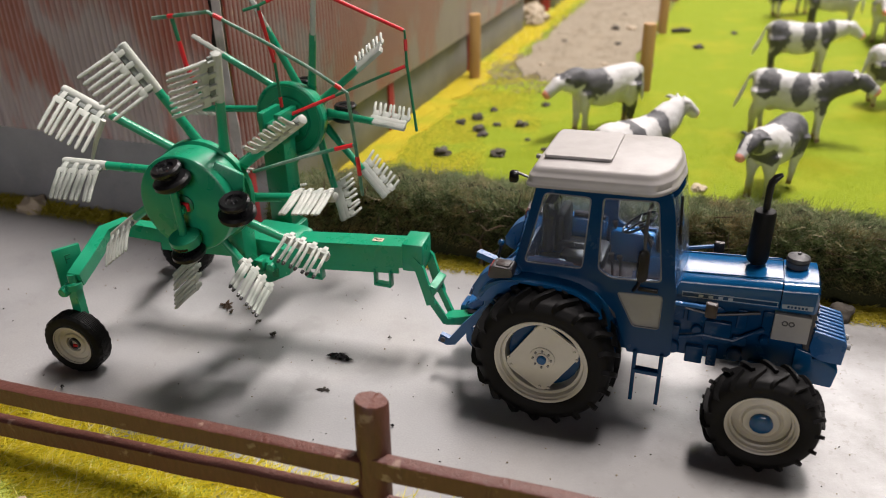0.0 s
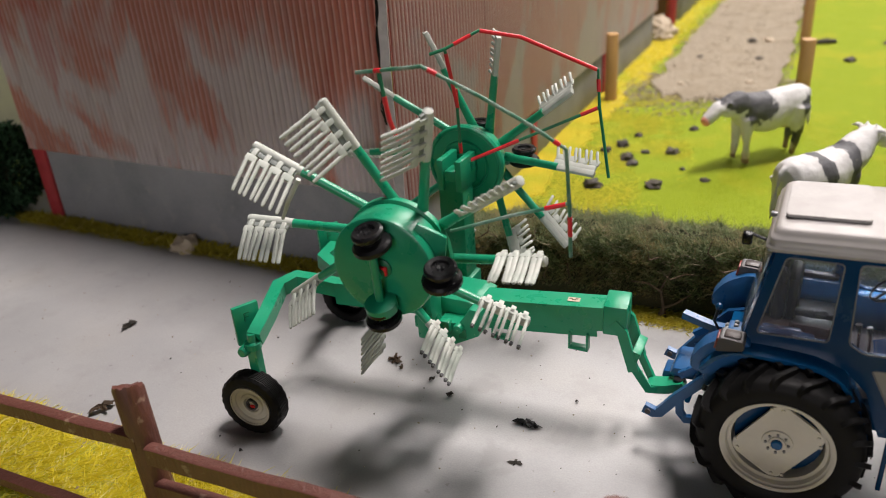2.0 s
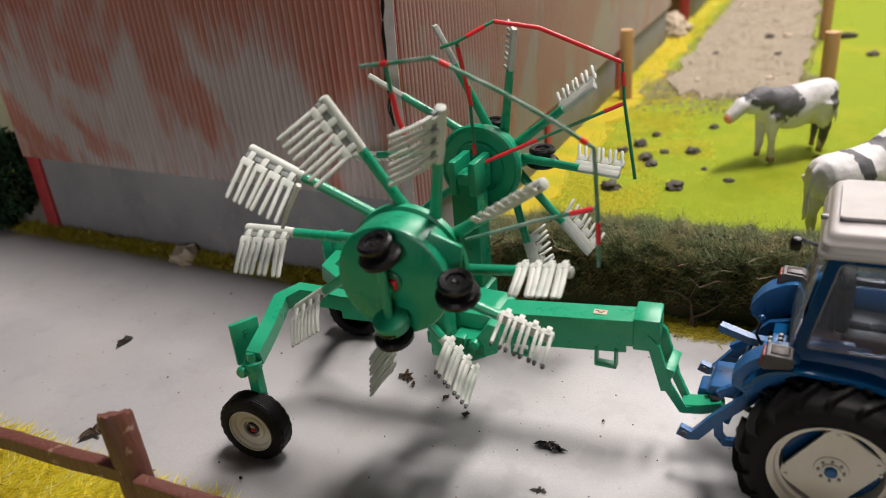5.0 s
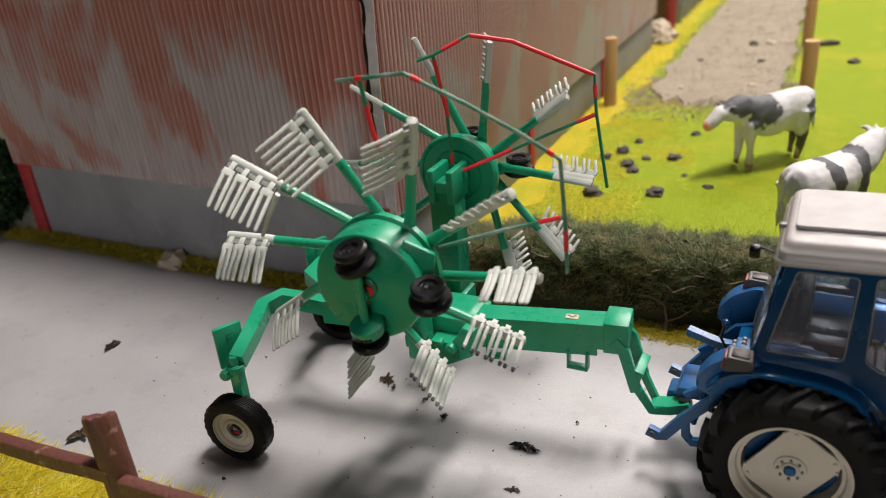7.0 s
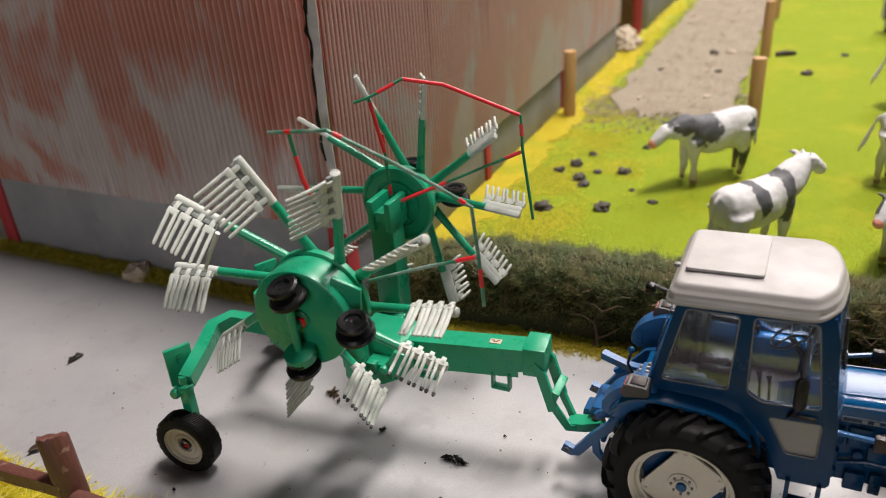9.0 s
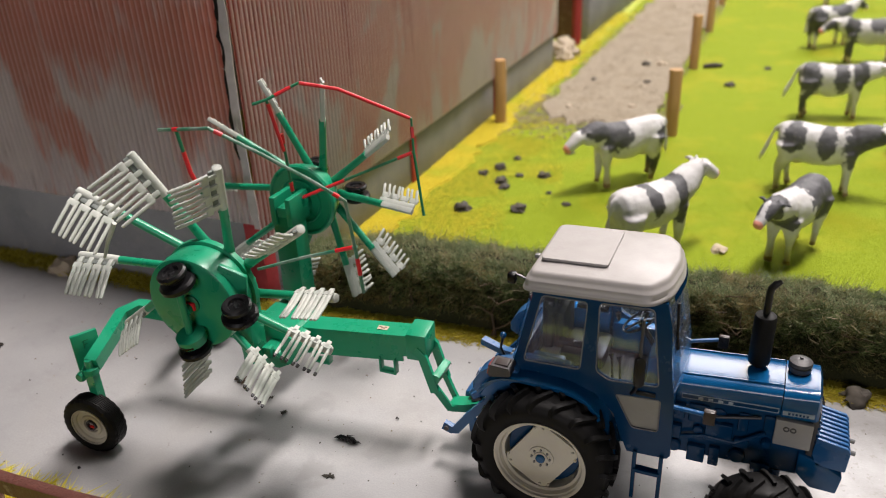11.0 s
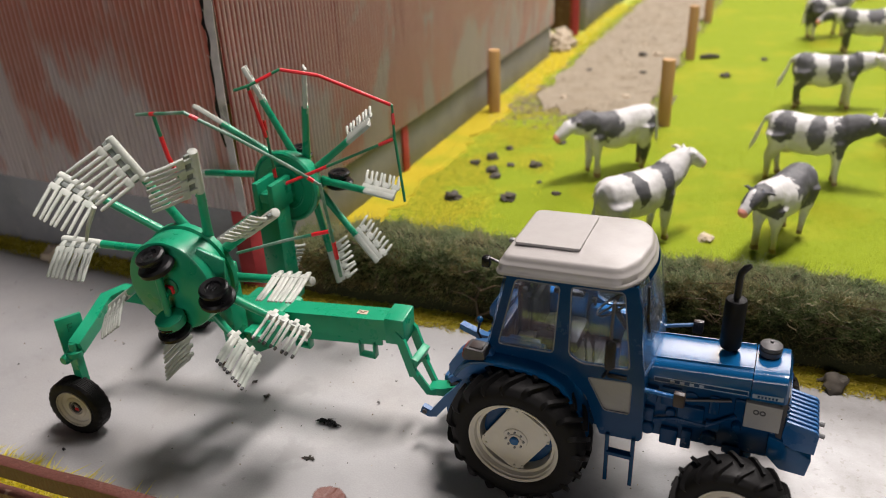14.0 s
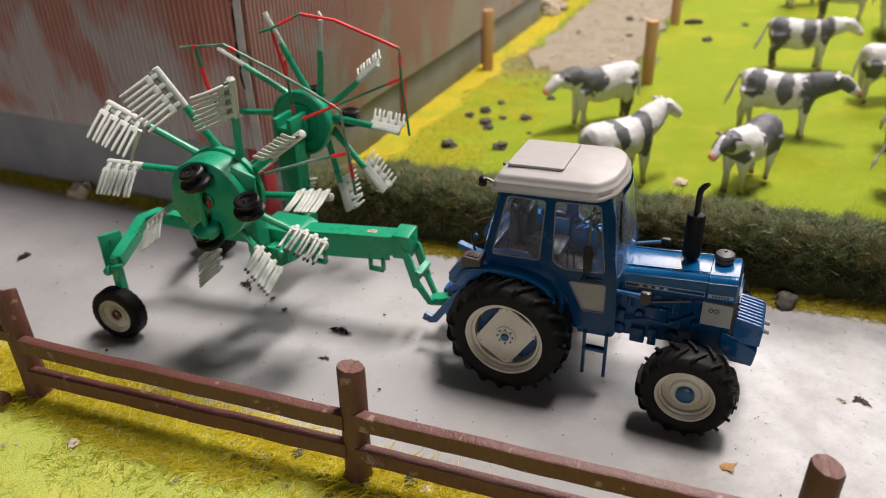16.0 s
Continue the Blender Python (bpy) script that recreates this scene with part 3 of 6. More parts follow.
def tread(r, half, lugs, put, wheel, hub):
    """Angled lugs round a tyre, one mesh for each flank, turned about the hub."""
    c = r * 0.925
    h = (Vector(hub) - Vector(ORIGINS[wheel.name])) * CM
    for side in (1, -1):
        bm = fresh()
        a0 = 0.0 if side > 0 else math.pi / lugs
        lug(bm, [(a0, c, -0.05 * half * side), (a0 + 0.07, c, 0.3 * half * side), (a0 + 0.16, c * 0.99, 0.66 * half * side), (a0 + 0.22, c * 0.965, 0.88 * half * side), (a0 + 0.25, c * 0.90, 1.0 * half * side)], r * 0.07, r * 0.07)
        first = part("lug", put(bm), rubber, wheel, "", 50)
        for k in range(1, lugs):
            ob = new("lug", first.data)
            ob.parent = wheel
            ob.matrix_basis = Matrix.Translation(h) @ Matrix.Rotation(-2 * math.pi * k / lugs, 4, "Y") @ Matrix.Translation(-h)


def tractor_wheel(x, y, r, half, rim, lugs, out, rear, parent):
    """Rim with tyre, disc, hub and bolts; out is -1 where the outer face looks to -y."""
    def put(bm):
        bmesh.ops.transform(bm, matrix=Matrix.Translation((x, y, r)) @ Matrix.Diagonal((1, -out, 1, 1)), verts=bm.verts)
        return bm
    # drawn with the outer face to -y
    bm = fresh()
    lathe(bm, [(rim * 0.97, -half * 0.86), (rim * 1.03, -half * 0.90), (rim * 1.02, -half * 0.80), (rim * 0.93, -half * 0.74), (rim * 0.90, -half * 0.55), (rim * 0.84, -half * 0.50), (rim * 0.82, half * 0.2), (rim * 0.92, half * 0.7), (rim * 1.0, half * 0.8)], Matrix.Rotation(radians(-90), 4, "X"), 56)
    wheel = part("rear_wheel" if rear else "front_wheel", put(bm), cream, parent, "cream painted steel rim")
    part("tyre", put(tractor_tyre(r, half, rim)), rubber, wheel, "chunky black rubber tyre with angled lugs", 50)
    tread(r, half, lugs, put, wheel, (x, y, r))
    bm = fresh()
    if rear:
        pts = []
        for k in range(64):
            a = 2 * math.pi * k / 64
            c, d = abs(math.cos(a - 2.55)), abs(math.sin(a - 2.55))
            q = min(rim * 0.84, rim * 0.56 / max(c, 0.01), rim * 0.74 / max(d, 0.01))
            pts.append((q * math.cos(a), q * math.sin(a)))
        slab(bm, pts, 0.1, Matrix.Translation((0, -half * 0.42, 0)) @ SIDE, 0.03)
        lathe(bm, [(0.46, 0), (0.45, 0.06), (0.40, 0.07), (0.25, 0.05), (0.24, 0.1), (0.0, 0.1)], Matrix.Translation((0, -half * 0.47, 0)) @ AXLE, 32)
    else:
        lathe(bm, [(rim * 0.86, -0.05), (rim * 0.80, 0.02), (rim * 0.62, 0.10), (rim * 0.55, 0.04), (rim * 0.5, 0.14), (0.0, 0.16)], Matrix.Translation((0, -half * 0.30, 0)) @ AXLE, 40)
    disc = part("wheel_disc", put(bm), cream, wheel, "cream lozenge-shaped wheel disc" if rear else "cream dished wheel disc")
    bm = fresh()
    if rear:
        lathe(bm, [(0.17, 0), (0.17, 0.07), (0.13, 0.1), (0.0, 0.1)], Matrix.Translation((0, -half * 0.47 - 0.1, 0)) @ AXLE, 20)
    else:
        lathe(bm, [(0.36, 0), (0.36, 0.12), (0.30, 0.17), (0.10, 0.19), (0.0, 0.18)], Matrix.Translation((0, -half * 0.30 - 0.14, 0)) @ AXLE, 24)
    part("hub_cap", put(bm), blue, wheel, "blue hub cap")
    for k in range(8):
        a = 2 * math.pi * k / 8
        d, br = (0.33, 0.045) if rear else (rim * 0.52, 0.04)
        if rear:
            bm = fresh()
            lathe(bm, [(br, 0), (br, 0.06), (0.0, 0.07)], Matrix.Translation((d * math.cos(a), -half * 0.47 - 0.06, d * math.sin(a))) @ AXLE, 8)
            part("bolt", put(bm), silver, disc)
    if rear:
        for k in range(4):
            for s in (-0.13, 0.13):
                a = 2.55 + (0.88, 2.26, 4.02, 5.40)[k] + s
                bm = fresh()
                d = rim * 0.76
                lathe(bm, [(0.06, 0), (0.05, 0.06), (0.0, 0.07)], Matrix.Translation((d * math.cos(a), -half * 0.47, d * math.sin(a))) @ AXLE, 8)
                part("bolt", put(bm), cream, disc)
    # the far side of the axle
    bm = fresh()
    lathe(bm, [(rim * 0.8, -half * 0.05), (0.0, -half * 0.05)], Matrix.Rotation(radians(-90), 4, "X"), 24)
    part("backing_disc", put(bm), blue_dark, wheel)


tractor = thing("tractor", 3.4, MID, 0, "blue model tractor with cream cab roof parked on the road", "tractor")
tractor_wheel(0.0, 0.42, 2.65, 0.78, 1.62, 19, -1, True, tractor)
tractor_wheel(0.0, mirror(0.42), 2.65, 0.78, 1.62, 19, 1, True, tractor)
tractor_wheel(7.35, 0.20, 1.93, 0.64, 1.10, 17, -1, False, tractor)
tractor_wheel(7.35, mirror(0.20), 1.93, 0.64, 1.10, 17, 1, False, tractor)

bm = fresh()
side_slab(bm, [(-1.0, 2.0), (3.8, 1.95), (4.2, 2.3), (8.3, 2.3), (8.4, 3.2), (8.4, 4.9), (3.6, 4.9), (2.2, 4.2), (-1.0, 4.3)], 2.6, 4.3, 0.08)
part("engine_block", bm, blue_dark, tractor, "dark blue engine and gearbox casting")
bm = fresh()
box(bm, -0.8, 0.8, 1.3, 5.6, 1.95, 3.4, 0.15)
tube(bm, [(0, 0.4, 2.65), (0, 6.5, 2.65)], 0.5, 16)
part("rear_axle", bm, blue_dark, tractor)
bm = fresh()
box(bm, 6.9, 7.8, 2.65, 4.25, 1.6, 2.4, 0.12)
tube(bm, [(7.35, 0.6, 1.9), (7.35, 1.6, 2.0), (7.35, 3.0, 2.0), (7.35, 4.4, 2.0), (7.35, 5.3, 2.0), (7.35, 6.3, 1.9)], [0.35, 0.26, 0.3, 0.3, 0.26, 0.35], 14)
part("front_axle", bm, blue_dark, tractor)

# castings on both flanks of the engine
rng = random.Random(11)
for flank in (-1, 1):
    for k in range(15):
        x, z = 4.2 + 3.0 * (k % 5) / 4 + rng.uniform(-0.15, 0.15), 2.5 + 0.85 * (k // 5) + rng.uniform(-0.15, 0.15)
        w, h, d = rng.uniform(0.15, 0.45), rng.uniform(0.15, 0.45), rng.uniform(0.08, 0.3)
        bm = fresh()
        y = MID + flank * 0.85
        if k % 3 == 0:
            lathe(bm, [(0.0, d), (w * 0.5, d), (w * 0.62, d * 0.8), (w * 0.62, 0)], Matrix.Translation((x, y, z)) @ Matrix.Rotation(radians(90 if flank < 0 else -90), 4, "X"), 14)
        else:
            box(bm, x - w, x + w, min(y, y + flank * d), max(y, y + flank * d), z - h, z + h, 0.05)
        part("casting", bm, blue_dark, tractor)
    bm = fresh()
    tube(bm, [(4.3, MID + flank * 1.02, 3.0), (5.2, MID + flank * 1.08, 3.3), (6.2, MID + flank * 1.06, 3.25), (7.1, MID + flank * 1.02, 3.9)], 0.07, 8)
    part("pipe", bm, blue_dark, tractor)
    bm = fresh()
    tube(bm, [(4.2, MID + flank * 1.04, 4.3), (5.4, MID + flank * 1.06, 4.15), (6.9, MID + flank * 1.04, 4.5)], 0.05, 8)
    part("pipe", bm, grey_dark, tractor)


def bonnet_mesh(x0, x1, nose):
    """Bonnet: rounded shoulders, a slight rise to the front; the nose end is drawn in."""
    bm = fresh()
    rings = []
    for i in range(13):
        f = i / 12
        x = x0 + (x1 - x0) * f
        half = 1.12 - 0.06 * f
        top = 5.52 + 0.30 * (x - 4.1) / 4.4
        e = max(0.0, (f - 0.90) / 0.10) if nose else 0.0
        half, top = half - 0.10 * e * e, top - 0.22 * e * e
        sec = [(-half, 4.78), (-half - 0.02, 5.0), (-half, top - 0.34)]
        for k in range(1, 6):
            a = math.pi / 2 * k / 5
            sec.append((-half + 0.36 * (1 - math.cos(a)), top - 0.36 + 0.34 * math.sin(a)))
        sec += [(-half * 0.35, top + 0.02)]
        sec = sec + [(-y, z) for y, z in sec[::-1]]
        rings.append([bm.verts.new((x, MID + y, z)) for y, z in sec])
    for a, b in zip(rings, rings[1:]):
        for k in range(len(a) - 1):
            bm.faces.new((a[k], a[k + 1], b[k + 1], b[k]))
    bm.faces.new(rings[0])
    bm.faces.new(rings[-1][::-1])
    return bm


part("bonnet", bonnet_mesh(4.1, 7.42, False), blue, tractor, "glossy blue bonnet")
part("nose", bonnet_mesh(7.45, 8.6, True), blue, tractor, "glossy blue bonnet nose")
for flank in (-1, 1):
    bm = fresh()
    tube(bm, [(4.2, MID + flank * 0.78, 5.53), (7.4, MID + flank * 0.74, 5.78)], 0.03, 6)
    part("bonnet_crease", bm, blue, tractor)
    y = MID + flank * 1.14
    bm = fresh()
    bar(bm, [(4.3, y, 4.86), (6.0, y - flank * 0.035, 4.92), (7.38, y - flank * 0.058, 4.97)], 0.03, 0.20)
    stripe = part("stripe", bm, stripe_grey, tractor, "pale decal stripe")
    bm = fresh()
    bar(bm, [(4.32, y + flank * 0.01, 4.86), (6.0, y - flank * 0.025, 4.92), (7.36, y - flank * 0.048, 4.97)], 0.03, 0.13)
    part("stripe_inlay", bm, blue_dark, stripe)
    bm = fresh()
    bar(bm, [(7.5, y - flank * 0.0, 4.97), (8.45, y - flank * 0.045, 5.0)], 0.03, 0.16)
    part("stripe", bm, stripe_grey, tractor, "pale decal stripe")
    for k in range(4):
        bm = fresh()
        bar(bm, [(4.85 + 0.32 * k, y + flank * 0.016 - flank * 0.007 * k, 4.88 + 0.01 * k), (5.00 + 0.32 * k, y + flank * 0.014 - flank * 0.007 * k, 4.885 + 0.01 * k)], 0.03, 0.09)
        part("letter_bar", bm, stripe_grey, stripe)
    for k in range(6):
        bm = fresh()
        bar(bm, [(7.66 + 0.11 * k, y + flank * 0.008 - flank * 0.006 * k, 4.98), (7.73 + 0.11 * k, y + flank * 0.005 - flank * 0.006 * k, 4.98)], 0.03, 0.08)
        part("letter_bar", bm, blue_dark, stripe)
    # white side panel with its round badge marks
    bm = fresh()
    yy = MID + flank * 1.10
    box(bm, 7.35, 8.5, min(yy, yy - flank * 0.3), max(yy, yy - flank * 0.3), 3.6, 4.62, 0.03)
    panel = part("side_panel", bm, steel_panel, tractor, "pale grey side panel")
    for k, m in ((0, grey_dark), (1, grey_dark)):
        bm = fresh()
        lathe(bm, [(0.10, 0.0), (0.10, 0.02), (0.06, 0.02), (0.06, 0.0)], Matrix.Translation((7.70 + 0.21 * k, yy, 4.30)) @ Matrix.Rotation(radians(90 if flank < 0 else -90), 4, "X"), 14)
        part("badge_mark", bm, m, panel)

bm = fresh()
side_slab(bm, [(8.42, 3.0), (8.62, 3.0), (8.66, 5.1), (8.42, 5.1)], 2.5, 4.4, 0.04)
grille = part("grille", bm, grey_dark, tractor, "dark front grille")
for k in range(6):
    bm = fresh()
    box(bm, 8.6, 8.72, 2.5, 4.4, 3.3 + 0.28 * k, 3.4 + 0.28 * k, 0.02)
    part("slat", bm, blue_dark, grille)
bm = fresh()
side_slab(bm, [(8.2, 3.4), (8.2, 2.55), (8.7, 2.05), (9.55, 2.0), (9.65, 2.75), (8.9, 3.2)], 2.4, 4.5, 0.08)
carrier = part("weight_carrier", bm, blue, tractor, "blue front weight carrier")
# weights get the lighter blue as a painted stand-in for reflections on the ribs
for k in range(9):
    y = 2.4 + 0.236 * k
    bm = fresh()
    side_slab(bm, [(8.66, 4.16), (9.62, 3.96), (9.72, 3.80), (9.68, 3.0), (8.75, 3.05), (8.6, 3.5)], y, y + 0.125, 0.03)
    part("weight", bm, blue_light, tractor, "blue slab weight, toned lighter for its bright reflections")
for y in (3.15, 3.8):
    bm = fresh()
    tube(bm, [(9.6, y, 3.35), (9.95, y, 3.3)], 0.10, 10)
    part("pin", bm, silver, carrier)

# exhaust and air cleaner
bm = fresh()
lathe(bm, [(0.0, 5.55), (0.14, 5.55), (0.16, 5.75), (0.33, 5.85), (0.36, 5.95), (0.36, 7.62), (0.33, 7.72), (0.16, 7.78), (0.0, 7.78)], Matrix.Translation((6.55, MID + 0.25, 0)), 28)
exhaust = part("exhaust", bm, rubber, tractor, "matt black exhaust silencer")
bm = fresh()
tube(bm, [(6.55, MID + 0.25, 7.7), (6.55, MID + 0.25, 8.55), (6.58, MID + 0.25, 8.75), (6.70, MID + 0.25, 8.92), (6.86, MID + 0.25, 9.05)], [0.12, 0.12, 0.125, 0.125, 0.07], 12)
part("exhaust_pipe", bm, black, exhaust)
bm = fresh()
lathe(bm, [(0.0, 5.6), (0.20, 5.6), (0.20, 5.78), (0.34, 5.82), (0.37, 5.9), (0.37, 6.02), (0.33, 6.04), (0.33, 6.08), (0.38, 6.1), (0.36, 6.2), (0.2, 6.28), (0.06, 6.29), (0.05, 6.35), (0.0, 6.35)], Matrix.Translation((7.85, MID + 0.25, 0)), 26)
part("air_cleaner", bm, grey_dark, tractor, "dark round air cleaner cap")


# ---- cab ----
def cab_lean(bm, near=True):
    """The cab's flanks lean in towards the roof."""
    for v in bm.verts:
        if v.co.z > 5.2:
            v.co.y += (v.co.z - 5.2) * (0.11 if v.co.y < MID else -0.11)
    return bm


def holed(outline, holes, y0, y1):
    """A flank of (x, z) with openings, from y0 to y1."""
    bm = fresh()
    edges = []
    for loop in (outline, *holes):
        vs = [bm.verts.new((x, y0, z)) for x, z in loop]
        edges += [bm.edges.new((vs[i], vs[(i + 1) % len(vs)])) for i in range(len(vs))]
    bmesh.ops.triangle_fill(bm, edges=edges, use_beauty=True, use_dissolve=False)
    out = bmesh.ops.extrude_face_region(bm, geom=bm.faces[:])
    bmesh.ops.translate(bm, vec=(0, y1 - y0, 0), verts=[g for g in out["geom"] if isinstance(g, bmesh.types.BMVert)])
    return bm


def rounded(points, r, n=4):
    """Corners of an outline, rounded off."""
    out = []
    k = len(points)
    for i in range(k):
        p, a, b = Vector(points[i]), Vector(points[i - 1]), Vector(points[(i + 1) % k])
        da, db = (a - p), (b - p)
        s = min(r, da.length * 0.45, db.length * 0.45)
        pa, pb = p + da.normalized() * s, p + db.normalized() * s
        for j in range(n + 1):
            f = j / n
            q = pa * (1 - f) ** 2 + p * 2 * f * (1 - f) + pb * f ** 2
            out.append((q.x, q.y))
    return out


WIN_REAR = rounded([(-0.52, 8.30), (1.05, 8.32), (0.95, 5.78), (-1.08, 5.72)], 0.16)
WIN_DOOR = rounded([(1.45, 8.36), (3.22, 8.46), (3.62, 5.72), (1.95, 5.60), (1.50, 5.85)], 0.16)
WIN_LOW = rounded([(2.22, 5.12), (3.72, 5.22), (3.72, 3.92), (2.85, 3.88)], 0.12)
FLANK = [(-0.78, 8.62), (3.62, 8.72), (3.80, 8.0), (4.02, 6.0), (4.15, 5.3), (4.22, 3.0), (4.1, 2.85), (2.75, 2.8), (2.55, 3.3), (2.2, 4.3), (1.5, 5.0), (0.6, 5.2), (-1.55, 5.15), (-1.45, 5.5)]
for near in (True, False):
    y0, y1 = (1.22, 1.40) if near else (mirror(1.22), mirror(1.40))
    cab = part("cab_side", cab_lean(holed(FLANK, [WIN_REAR, WIN_DOOR, WIN_LOW], y0, y1)), blue_dark, tractor, "dark blue cab side with door")
    for loop in (WIN_REAR, WIN_DOOR, WIN_LOW):
        bm = fresh()
        side_slab(bm, loop, y0 + (0.06 if near else -0.06), y0 + (0.09 if near else -0.09))
        pane = part("pane", cab_lean(bm), glass if loop is not WIN_LOW else grey_panel, cab, "clear plastic pane" if loop is not WIN_LOW else "misted grey lower pane")
        pane.visible_shadow = loop is WIN_LOW
        bm = fresh()
        tube(bm, [(x, y0, z) for x, z in loop] + [(loop[0][0], y0, loop[0][1])], 0.024, 6, caps=False)
        part("window_seal", cab_lean(bm), silver, cab, "thin grey window seal")
for pane_x, lean_x, label in ((4.08, -0.13, "clear curved windscreen"), (-1.50, 0.20, "clear rear window")):
    bm = fresh()
    rows = []
    z0, z1 = (5.5, 8.62) if pane_x > 0 else (5.6, 8.55)
    for j in range(6):
        z = z0 + (z1 - z0) * j / 5
        inn = (z - 5.2) * 0.11
        row = []
        for i in range(13):
            u = -1 + i / 6
            bow = 0.26 * (1 - u * u) * (1 if pane_x > 0 else -0.4)
            row.append(bm.verts.new((pane_x + lean_x * (z - z0) + bow, MID + u * (2.2 - inn), z)))
        rows.append(row)
    for a, b in zip(rows, rows[1:]):
        for i in range(12):
            bm.faces.new((a[i], a[i + 1], b[i + 1], b[i]))
    bmesh.ops.solidify(bm, geom=bm.faces[:], thickness=0.03)
    part("windscreen" if pane_x > 0 else "rear_window", bm, glass, tractor, label, 60).visible_shadow = False
bm = fresh()
box(bm, 3.85, 4.12, 1.45, 5.6, 3.2, 5.5, 0.06)
part("bulkhead", bm, blue_dark, tractor)
bm = fresh()
box(bm, -1.55, -1.25, 1.45, 5.6, 4.4, 5.6, 0.06)
part("rear_panel", bm, blue_dark, tractor)
bm = fresh()
box(bm, -1.3, 3.9, 1.5, 5.5, 3.9, 4.3, 0.04)
cab_floor = part("cab_floor", bm, grey_dark, tractor, "ribbed dark grey cab floor")
for k in range(14):
    bm = fresh()
    box(bm, 1.5 + 0.16 * k, 1.58 + 0.16 * k, 1.6, 5.3, 4.3, 4.34)
    part("rib", bm, grey_dark, cab_floor)


def roof_outline(inset):
    pts = [(-1.12, 1.12), (3.2, 1.14), (3.72, 1.95), (3.90, MID), (3.72, mirror(2.15)), (3.2, mirror(1.45)), (-1.12, mirror(1.45))]
    pts = rounded(pts, 0.34, 5)
    cx, cy = 1.4, MID
    return [(cx + (x - cx) * (1 - inset / 2.5), cy + (y - cy) * (1 - inset / 2.5)) for x, y in pts]


bm = fresh()
rings = []
for inset, z in ((0.12, 8.60), (0.0, 8.62), (-0.02, 8.67), (-0.01, 8.74), (0.04, 8.78), (0.055, 8.97), (0.075, 9.02), (0.125, 9.05), (0.165, 9.16), (0.20, 9.24), (0.25, 9.285), (0.33, 9.30), (1.4, 9.355), (2.4, 9.38)):
    rings.append([bm.verts.new((x, y, z + 0.035 * (x + 1.1))) for x, y in roof_outline(inset)])
for a, b in zip(rings, rings[1:]):
    for k in range(len(a)):
        bm.faces.new((a[k], a[(k + 1) % len(a)], b[(k + 1) % len(a)], b[k]))
bm.faces.new(rings[0][::-1])
bm.faces.new(rings[-1])
cab_roof = part("cab_roof", bm, roof_white, tractor, "off-white moulded cab roof", 50)
bm = fresh()
slab(bm, rounded([(-0.72, 2.05), (1.55, 2.05), (1.55, mirror(2.05)), (-0.72, mirror(2.05))], 0.12), 0.09, Matrix.Translation((0, 0, 9.455)) @ Matrix.Rotation(radians(-2.0), 4, "Y"), 0.03)
part("roof_hatch", bm, roof_white, cab_roof, "raised roof hatch", 15)
# seat, wheel and levers inside
bm = fresh()
box(bm, -0.2, 1.5, 2.6, 4.5, 4.9, 5.5, 0.24)
seat = part("seat", bm, black, tractor, "black moulded seat")
bm = fresh()
box(bm, -0.45, 0.0, 2.75, 4.35, 5.4, 7.0, 0.22)
part("backrest", bm, rubber, seat)
bm = fresh()
box(bm, -0.85, -0.35, 2.6, 4.5, 5.4, 7.5, 0.24)
part("seat_back", bm, black, seat)
for y in (2.35, 5.05):
    bm = fresh()
    box(bm, -0.1, 1.1, y - 0.14, y + 0.14, 6.0, 6.2, 0.06)
    part("armrest", bm, black, seat)
bm = fresh()
box(bm, 0.1, 0.9, 3.1, 4.3, 4.3, 4.95, 0.08)
part("seat_base", bm, black, seat)
bm = fresh()
box(bm, 3.0, 3.85, 2.4, 5.0, 4.3, 6.1, 0.2)
dash = part("dashboard", bm, blue, tractor, "glossy blue dashboard")
bm = fresh()
tube(bm, [(3.1, MID, 5.9), (2.55, MID, 6.75)], 0.1, 10)
column = part("steering_column", bm, black, tractor)
bm = fresh()
lathe(bm, [(0.62, 0.0), (0.66, 0.05), (0.70, 0.0), (0.66, -0.05), (0.62, 0.0)], Matrix.Translation((2.52, MID, 6.8)) @ Matrix.Rotation(radians(-33), 4, "Y"), 28)
for a in (90, 210, 330):
    d = Matrix.Translation((2.52, MID, 6.8)) @ Matrix.Rotation(radians(-33), 4, "Y")
    tube(bm, [d @ Vector((0, 0, 0)), d @ Vector((0.64 * math.cos(radians(a)), 0.64 * math.sin(radians(a)), 0))], 0.04, 6)
part("steering_wheel", bm, black, column)
for x, y, m in ((1.9, 2.5, black), (2.2, 2.4, black), (1.6, 5.2, black)):
    bm = fresh()
    tube(bm, [(x, y, 4.3), (x - 0.1, y, 5.6), (x - 0.15, y, 5.9)], [0.05, 0.05, 0.11], 8)
    part("lever", bm, m, tractor)
bm = fresh()
box(bm, -1.0, 0.2, 2.0, 2.4, 4.3, 5.5, 0.1)
part("control_console", bm, blue_light, tractor, "light blue control console")
for x0, x1, y0, y1, z1 in ((-1.2, 1.2, 4.9, 5.5, 6.0), (1.3, 3.0, 5.0, 5.5, 5.6), (-1.2, 0.6, 1.5, 1.9, 5.7)):
    bm = fresh()
    box(bm, x0, x1, y0, y1, 4.3, z1, 0.12)
    part("side_console", bm, blue, tractor, "blue moulded side console")
bm = fresh()
box(bm, 3.2, 3.75, 2.7, 4.3, 6.0, 6.9, 0.15)
part("instrument_hood", bm, black, dash, "black instrument hood")

